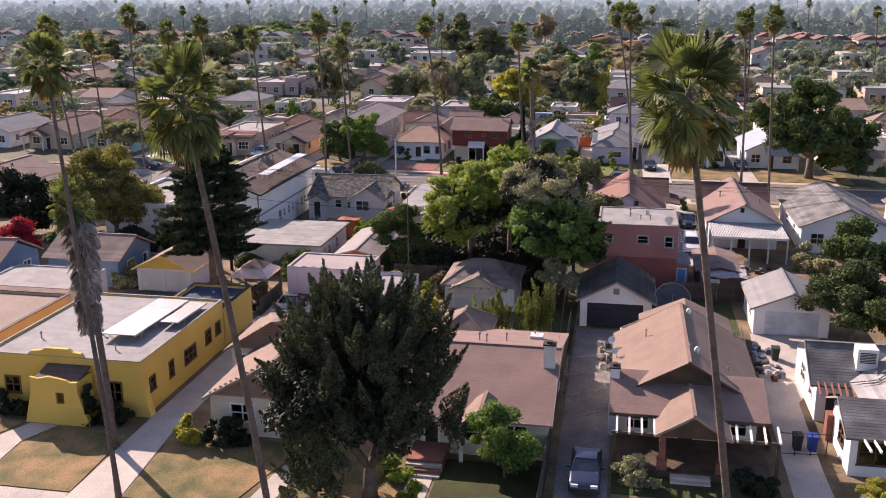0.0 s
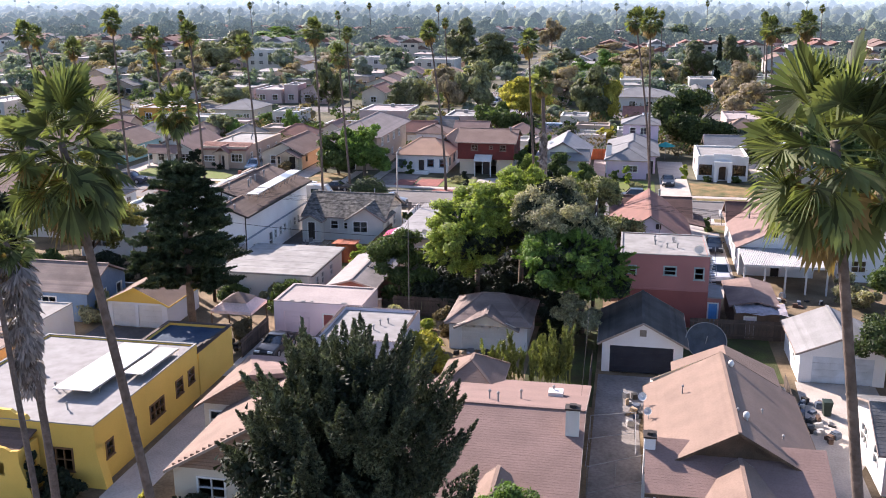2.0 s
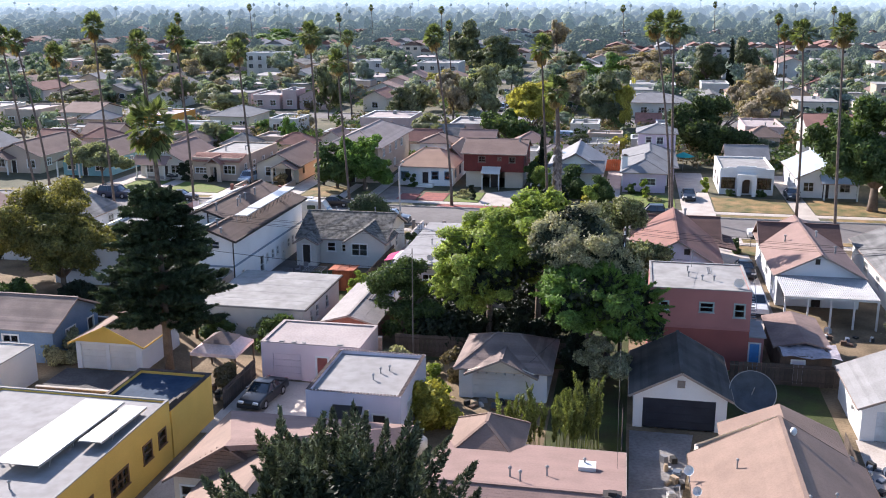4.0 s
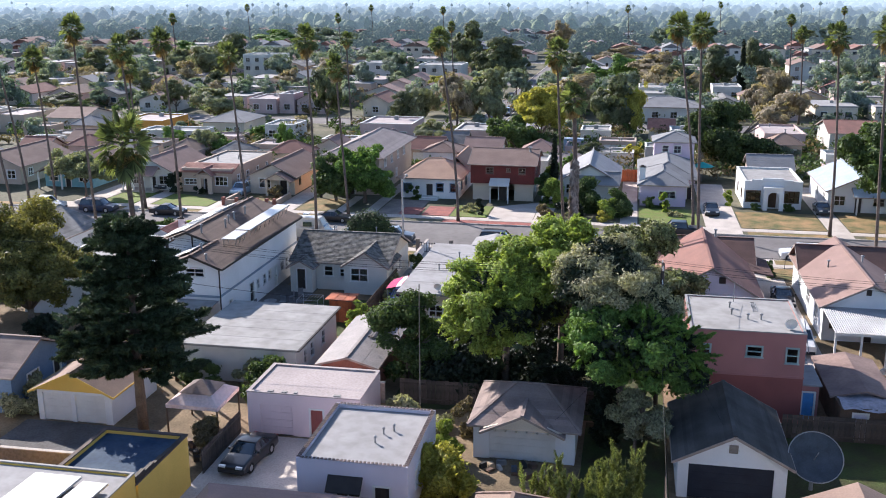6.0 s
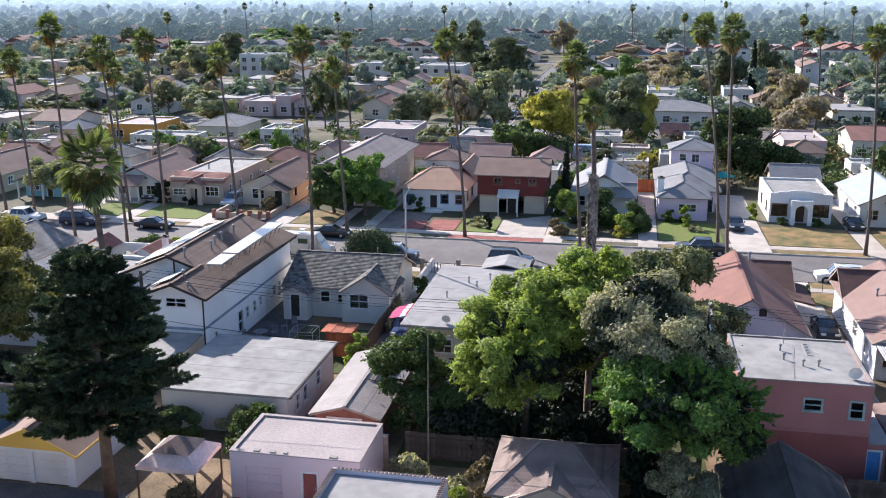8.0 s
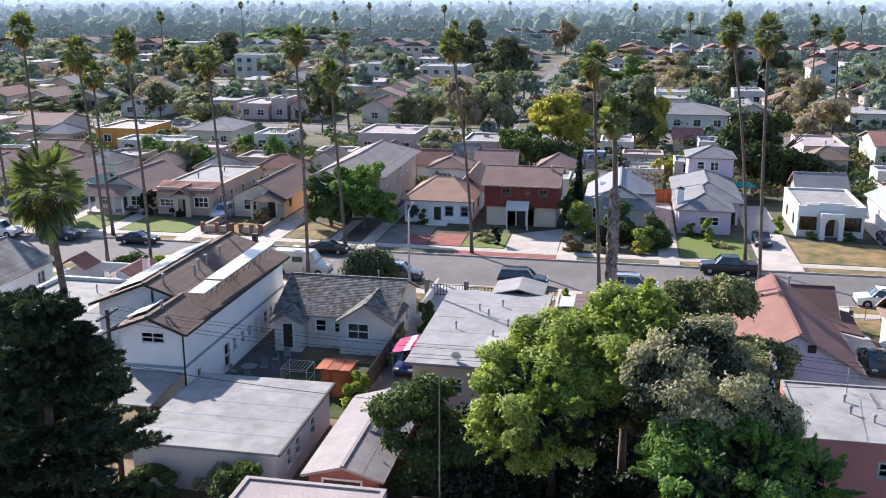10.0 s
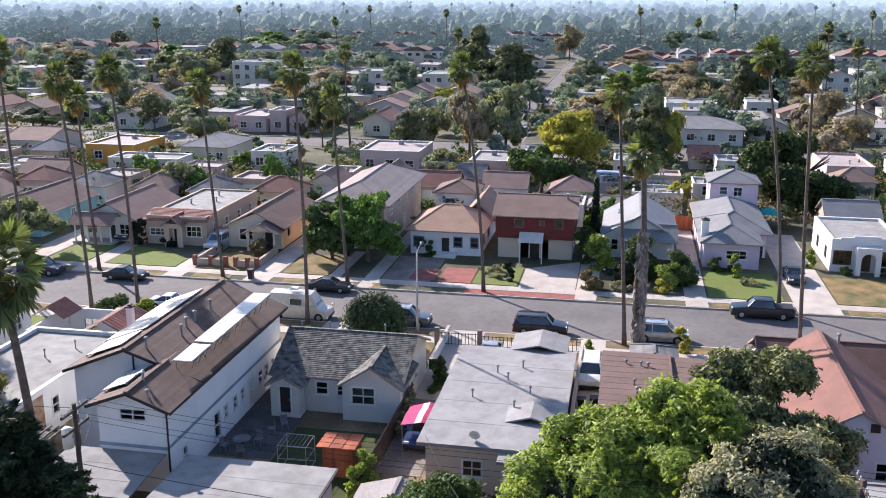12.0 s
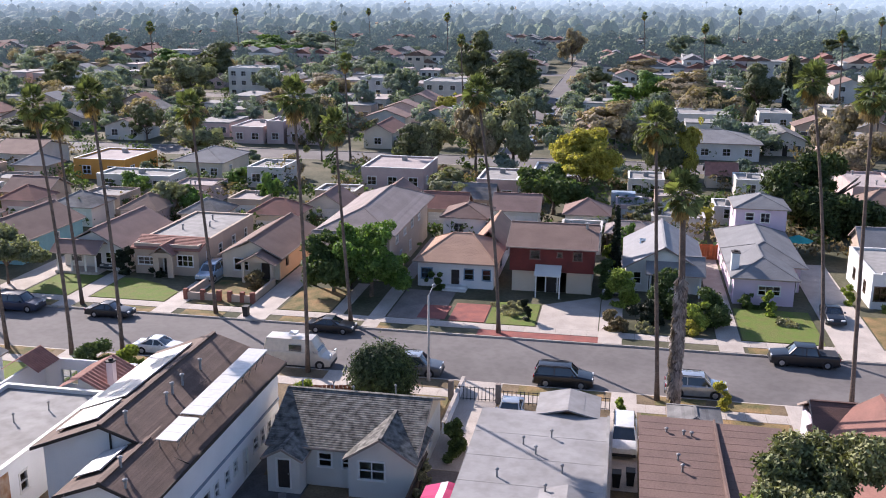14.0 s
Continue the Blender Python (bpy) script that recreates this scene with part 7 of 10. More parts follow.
def spires(stems, n, size, seed, aspect=2.4, hollow=0.35):
    """Small scale leaves crowded along tapering stems; stems are rows of foot, tip and radius."""
    r = np.random.default_rng(seed)
    c = np.asarray(stems, float)
    L = np.linalg.norm(c[:, 3:6] - c[:, :3], axis=1)
    w = L * c[:, 6]
    k = r.choice(len(c), n, p=w / w.sum())
    d = (c[k, 3:6] - c[k, :3]) / L[k][:, None]
    u = r.random(n) ** 1.15
    side = np.cross(d, r.normal(size=(n, 3)))
    side /= np.linalg.norm(side, axis=1)[:, None]
    rad = c[k, 6] * (1.02 - u) ** 0.75 * (hollow + (1 - hollow) * r.random(n) ** 0.5) * np.where(u < 0.12, 0.7, 1.0)
    p = c[k, :3] + d * (L[k] * u)[:, None] + side * rad[:, None]
    t = d * 0.9 + side * 0.7 + r.normal(size=(n, 3)) * 0.35
    t /= np.linalg.norm(t, axis=1)[:, None]
    b = np.cross(t, side + r.normal(size=(n, 3)) * 0.4)
    b /= np.linalg.norm(b, axis=1)[:, None]
    s = size * r.uniform(0.6, 1.4, n)[:, None]
    t, b = t * s * aspect * 0.5, b * s * 0.5
    return np.stack([p - t + b, p - t - b, p + t], 1).reshape(-1, 3)


def leaf_tree(label, x, y, trunk, leaves, mat, name="tree"):
    root = thing(name, (x, y, 0), label, "tree")
    part("trunk", trunk, bark, root, smooth=True)
    me = quads_mesh("crown", leaves - np.array([x, y, 0]), 3)
    me.materials.append(mat)
    ob = new("crown", me)
    ob.parent = root
    AT[ob.name] = Vector((x, y, 0))
    return root


# the dark many-spired tree before the brown roof
r = random.Random(3)
stems = []
for i in range(400):
    a, q = r.uniform(0, 6.283), math.sqrt(r.random())
    lob = 0.92 + 0.12 * math.sin(3 * a + 0.6) + 0.08 * math.sin(7 * a)
    rr = 5.7 * q * lob
    rr *= 0.68 if math.cos(a) < 0 else 1.0
    dx, dy = rr * math.cos(a) - 1.3, 0.85 * rr * math.sin(a)
    top = 13.2 - (1.2 * max(0, -dx - 2.0) ** 1.15 if dx < 0 else 2.3 * max(0, dx - 2.2) ** 1.2) - 0.28 * abs(dy) ** 1.5 + 0.9 * math.sin(2.1 * dx + 1) * math.sin(1.7 * dy)
    z = max(1.2, top - r.random() ** 1.7 * (top - 1.0))
    if (a % 6.283 > 5.2 and z < 5.5 and r.random() < 0.75) or (z < 4.4 and rr * math.cos(a) > -0.6):
        continue
    f = Vector((-14.3 + rr * math.cos(a), 47.4 + dy, z - 1.2))
    d = Vector((math.cos(a) * (0.1 + 0.5 * q), math.sin(a) * (0.1 + 0.5 * q), 1.0)) + Vector((r.gauss(0, 0.25), r.gauss(0, 0.25), 0))
    L = r.uniform(1.3, 2.6)
    e = f + d.normalized() * L
    stems.append((*f, *e, r.uniform(0.34, 0.56)))
    if i % 3 == 0:
        b = r.uniform(0, 6.283)
        g = f + (e - f) * r.uniform(0.05, 0.45)
        e2 = g + Vector((math.cos(b) * 0.55, math.sin(b) * 0.55, r.uniform(0.7, 1.2)))
        stems.append((*g, *e2, r.uniform(0.18, 0.28)))
root = leaf_tree("large dark juniper with many upright twisted spires", -13.4, 47.6, trunk_shape(-13.3, 48.0, 2.2, 0.42, 5, 3, 3.6), spires(stems, 170000, 0.09, 3, 2.0, 0.85), leaf_juniper)
# inner leaves take a darker colour that paints the shade inside the crown
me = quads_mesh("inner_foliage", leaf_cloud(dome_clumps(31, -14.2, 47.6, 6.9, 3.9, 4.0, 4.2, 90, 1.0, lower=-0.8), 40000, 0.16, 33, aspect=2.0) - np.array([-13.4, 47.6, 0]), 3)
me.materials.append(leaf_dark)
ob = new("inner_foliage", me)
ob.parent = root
tagged(ob, "inner foliage coloured dark for crown shade")
# layered dark pine
r = random.Random(5)
stems = []
pine_trunk = Shape().tube([(-37.2, 81.3, -0.1), (-37.25, 81.3, 7), (-37.2, 81.3, 14.4)], [0.38, 0.25, 0.05], 8)
for k in range(15):
    z = 4.4 + k * 0.7 + r.uniform(-0.2, 0.2)
    R = 4.1 * (1 - (k / 15.4) ** 1.9) * (0.8 + 0.2 * min(1, k / 3)) + 0.3
    nb = 9 if k < 9 else 7
    for i in range(nb):
        if r.random() < 0.2:
            continue
        a = 2 * math.pi * i / nb + k * 0.9 + r.uniform(-0.3, 0.3)
        L = R * r.uniform(0.6, 1.12)
        c = Vector((-37.25, 81.3, z))
        tip = c + Vector((L * math.cos(a), L * math.sin(a), 0.10 * L + r.uniform(-0.3, 0.3)))
        pine_trunk.tube([c, tip], [0.07, 0.02], 4)
        for j in range(10):
            u = 0.28 + 0.72 * j / 9
            p = c.lerp(tip, u)
            b = a + r.choice((-1, 1)) * r.uniform(0.25, 1.2)
            ln = r.uniform(0.8, 1.6) * (1.15 - 0.35 * u)
            e = p + Vector((ln * math.cos(b), ln * math.sin(b), r.uniform(-0.05, 0.45)))
            stems.append((*p, *e, r.uniform(0.24, 0.42)))
stems += [(-37.2, 81.3, 13.2, -37.2, 81.3, 15.1, 0.4)]
leaf_tree("tall dark pine with branches in flat layers", -37.2, 81.3, pine_trunk, spires(stems, 170000, 0.12, 5, 2.6), leaf_pine)
# cluster of broad trees in mid-block
def frond_stems(seed, cx, cy, cz, rx, ry, rz, n, L, lower=-0.6, drop=0.45, rad=(0.16, 0.3)):
    """Short leafy sprays that lean out of an uneven dome and hang at the tips."""
    r = random.Random(seed)
    q = [r.uniform(0, 6.283) for _ in range(4)]
    out = []
    for i in range(n):
        el = lower + (1 - lower) * r.random()
        az = r.uniform(0, 6.283)
        h = math.sqrt(max(0.0, 1 - el * el))
        d = Vector((h * math.cos(az), h * math.sin(az), el))
        bump = 0.86 + 0.13 * math.sin(3 * az + q[0] + 2 * el) * math.sin(4 * el + q[1]) + 0.08 * math.sin(7 * az + q[2]) * math.sin(6 * el + q[3])
        k = bump * (1 - 0.42 * r.random() ** 2)
        f = Vector((cx + d.x * rx * k, cy + d.y * ry * k, cz + d.z * rz * k))
        e = f + (Vector((d.x, d.y, d.z * 0.8 - drop * r.random() + 0.12)) + Vector((r.gauss(0, 0.35), r.gauss(0, 0.35), r.gauss(0, 0.15)))) * (L * r.uniform(0.6, 1.2))
        out.append((*f, *e, r.uniform(*rad)))
    return out


def crown_tree(label, x, y, trunk, lobes, n, size, mat, seed, aspect=2.2, sprays=0):
    """A tree whose crown is built of lobes (centre and radii), each a dome of small clumps round a core coloured dark
    as inner shade.
    """
    clumps, core = [], []
    for i, (cx, cy, cz, rx, ry, rz) in enumerate(lobes):
        clumps += dome_clumps(seed * 13 + i, cx, cy, cz, rx, ry, rz, max(24, int(9 * rx * rz)), 0.62, jitter=0.5, lower=-0.75)
        core += dome_clumps(seed * 17 + i, cx, cy, cz - 0.2, rx * 0.72, ry * 0.72, rz * 0.72, 16, 0.9, lower=-0.9)
    leaves = leaf_cloud(clumps, n, size, seed, aspect=aspect, shell=0.3, up=0.5, whole=0.35)
    if sprays:
        stems = []
        for i, lobe in enumerate(lobes):
            stems += frond_stems(seed * 19 + i, *[c * (0.96 if k > 2 else 1) for k, c in enumerate(lobe)], sprays, 0.8, lower=-0.5, drop=0.6, rad=(0.13, 0.24))
        leaves = np.concatenate([leaves, spires(stems, sprays * len(lobes) * 80, size * 0.85, seed + 7, 2.8)])
    root = leaf_tree(label, x, y, trunk, leaves, mat)
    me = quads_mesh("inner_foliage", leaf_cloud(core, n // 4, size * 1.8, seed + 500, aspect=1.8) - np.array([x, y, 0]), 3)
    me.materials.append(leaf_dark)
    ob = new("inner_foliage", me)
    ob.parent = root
    tagged(ob, "inner foliage coloured dark for crown shade")
    return root


crown_tree("broad bright green feathery tree in a back yard", -14.6, 92.4, trunk_shape(-14.6, 92.4, 4.2, 0.3, 6, 8, 3.2), [(-14.9, 89.6, 7.9, 2.9, 3.2, 3.0), (-16.4, 90.2, 6.2, 2.2, 2.6, 2.6), (-12.7, 91.2, 8.6, 2.4, 2.8, 2.8), (-15.3, 92.6, 7.6, 2.8, 2.8, 3.0)], 80000, 0.125, leaf_bright, 8, 2.6, 170)
crown_tree("tall bright green tree rising behind a shed", -10.8, 93.6, trunk_shape(-10.8, 93.6, 5.4, 0.26, 6, 9, 2.6), [(-10.8, 92.2, 10.5, 2.6, 2.8, 2.9), (-12.2, 93.4, 9.4, 2.3, 2.6, 2.6), (-10.0, 94.8, 9.0, 2.6, 2.8, 3.2)], 50000, 0.125, leaf_bright, 9, 2.6, 170)
crown_tree("grey-green olive-like tree in a back yard", -6.4, 88.6, trunk_shape(-6.4, 88.6, 5.6, 0.3, 6, 10, 2.8), [(-8.6, 87.2, 10.0, 2.4, 2.4, 2.4), (-5.8, 87.8, 9.9, 2.5, 2.4, 2.5), (-7.0, 88.4, 11.0, 2.2, 2.3, 2.1), (-4.9, 88.6, 8.6, 1.9, 2.0, 2.2)], 80000, 0.10, leaf_olive, 10, 2.2)
tree("glossy magnolia with stiff dark leaves", -5.2, 107.6, trunk_shape(-5.2, 107.6, 3.0, 0.28, 6, 11, 3.0), dome_clumps(11, -5.0, 107.4, 5.2, 4.4, 3.8, 4.0, 150, 0.75, jitter=0.5, lower=-0.8), 60000, 0.17, leaf_magnolia, 11, aspect=2.0)
crown_tree("fresh green tree overhanging a dark garage", -5.0, 87.8, trunk_shape(-5.0, 87.8, 3.8, 0.26, 6, 12, 2.8), [(-7.8, 84.6, 7.1, 2.1, 2.4, 2.2), (-5.2, 84.4, 7.3, 2.5, 2.4, 2.2), (-3.2, 85.4, 6.3, 2.0, 2.4, 2.4), (-6.2, 86.4, 6.2, 2.3, 2.4, 2.2)], 75000, 0.12, leaf_fresh, 12, 2.4, 110)
tree("thin rusty shrub tree beside the garage", -5.4, 83.4, trunk_shape(-5.4, 83.4, 1.8, 0.12, 5, 13, 1.6), dome_clumps(13, -5.4, 83.4, 2.9, 1.8, 1.6, 1.7, 30, 0.5), 9000, 0.12, leaf_olive, 13, aspect=2.2)
tree("green ivy-grown tree beside a utility pole", -22.0, 93.4, trunk_shape(-22.0, 93.4, 2.0, 0.25, 5, 14, 2.0), dome_clumps(14, -21.8, 93.6, 3.2, 2.6, 2.4, 3.6, 50, 0.8, lower=-0.8), 30000, 0.15, leaf_mid, 14)
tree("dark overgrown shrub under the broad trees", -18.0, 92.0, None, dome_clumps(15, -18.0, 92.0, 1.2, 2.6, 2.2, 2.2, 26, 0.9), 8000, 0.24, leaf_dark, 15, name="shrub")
# left yard
tree("round dark green tree in a back yard", -60.6, 105.6, trunk_shape(-60.6, 105.6, 2.6, 0.3, 6, 16, 3), dome_clumps(16, -61.0, 105.6, 4.6, 5.6, 4.6, 4.4, 80, 1.1, lower=-0.6), 50000, 0.19, leaf_gold, 16)
tree("dark bushy tree in the far yard", -70.0, 101.0, trunk_shape(-70, 101.0, 2.4, 0.25, 5, 17, 2.4), dome_clumps(17, -70.0, 101.0, 3.8, 4.4, 4.0, 3.4, 36, 1.2), 12000, 0.3, leaf_dark, 17)
tree("large spreading tree with sunlit yellow-green leaves", -55.6, 97.0, trunk_shape(-55.6, 97.0, 2.8, 0.3, 6, 41, 3.4), dome_clumps(41, -56.4, 97.0, 6.2, 5.2, 4.6, 4.4, 100, 0.95, lower=-0.6), 60000, 0.16, leaf_gold, 41)
# ficus and others over the street
tree("huge round dark ficus over the street", 28.0, 153.0, trunk_shape(28.0, 153.0, 3.4, 0.6, 8, 18, 6.0), dome_clumps(18, 28.0, 153.0, 7.0, 8.6, 7.6, 7.4, 150, 1.25, lower=-0.6), 52000, 0.32, leaf_mid, 18)
tree("wide dark shade tree behind the lavender house", 9.8, 196.5, trunk_shape(9.8, 196.5, 2.6, 0.5, 7, 19, 5), dome_clumps(19, 10.0, 196.5, 4.0, 6.9, 6.0, 4.8, 100, 1.4, lower=-0.7), 40000, 0.36, leaf_avocado, 19)
tree("yellow-green autumn tree between houses", -22.8, 204.0, trunk_shape(-22.8, 204, 3.6, 0.3, 6, 20, 3), dome_clumps(20, -22.8, 204.0, 7.4, 5.0, 4.2, 4.2, 80, 1.0), 26000, 0.27, leaf_yellow, 20)
tree("dense dark green tree below the autumn tree", -26.6, 199.0, trunk_shape(-26.6, 199, 2.0, 0.3, 6, 21, 2.6), dome_clumps(21, -26.4, 199.0, 3.8, 4.6, 3.6, 3.4, 40, 1.2, lower=-0.7), 12000, 0.4, leaf_mid, 21)
tree("leafy street tree before the tall house", -42.6, 155.4, trunk_shape(-42.6, 155.4, 2.6, 0.25, 6, 22, 2.4), dome_clumps(22, -42.6, 155.4, 4.4, 4.0, 3.0, 3.4, 80, 0.8, jitter=0.5, lower=-0.8), 24000, 0.21, leaf_fresh, 22)
tree("dense bushy tree before the tall house", -47.0, 156.0, trunk_shape(-47.0, 156, 2.0, 0.2, 5, 23, 2.0), dome_clumps(23, -47.2, 155.6, 3.2, 3.0, 2.4, 3.0, 50, 0.8, jitter=0.5, lower=-0.8), 14000, 0.24, leaf_mid, 23)
tree("small light green street tree", -83.0, 151.5, trunk_shape(-83.0, 151.5, 2.4, 0.15, 5, 24, 2.2), dome_clumps(24, -83.0, 151.5, 4.0, 4.4, 3.4, 2.6, 60, 0.75, jitter=0.5), 15000, 0.22, leaf_pepper, 24)
tree("closely clipped round ball tree by the sidewalk", -34.8, 129.2, trunk_shape(-34.8, 129.2, 0.8, 0.2, 5, 25, 1.0), [(-34.8, 129.2, 2.15, 2.0, 2.0, 1.95)] * 40 + [(-34.8, 129.2, 2.15, 1.7, 1.7, 1.7)] * 20, 60000, 0.17, leaf_avocado, 25, shell=0.95, whole=0.6)
tree("small bright tree before the brown roof", -6.0, 51.6, trunk_shape(-6.0, 51.6, 1.9, 0.12, 6, 26, 1.5), dome_clumps(26, -6.1, 51.6, 2.6, 2.1, 1.8, 2.2, 60, 0.5, lower=-0.9), 20000, 0.10, leaf_fresh, 26, aspect=2.4)
tree("leafy avocado tree beside the white garage", 19.0, 79.0, trunk_shape(19.0, 79, 2.0, 0.2, 6, 27, 2.2), dome_clumps(27, 19.2, 79.2, 3.6, 4.0, 4.4, 2.8, 70, 0.8, lower=-0.6), 32000, 0.17, leaf_avocado, 27)
tree("bushy green tree at the yard's end", 23.5, 96.0, trunk_shape(23.5, 96, 2.0, 0.2, 6, 28, 2.0), dome_clumps(28, 23.5, 96.0, 3.2, 4.0, 4.0, 2.6, 36, 1.0), 12000, 0.26, leaf_mid, 28)
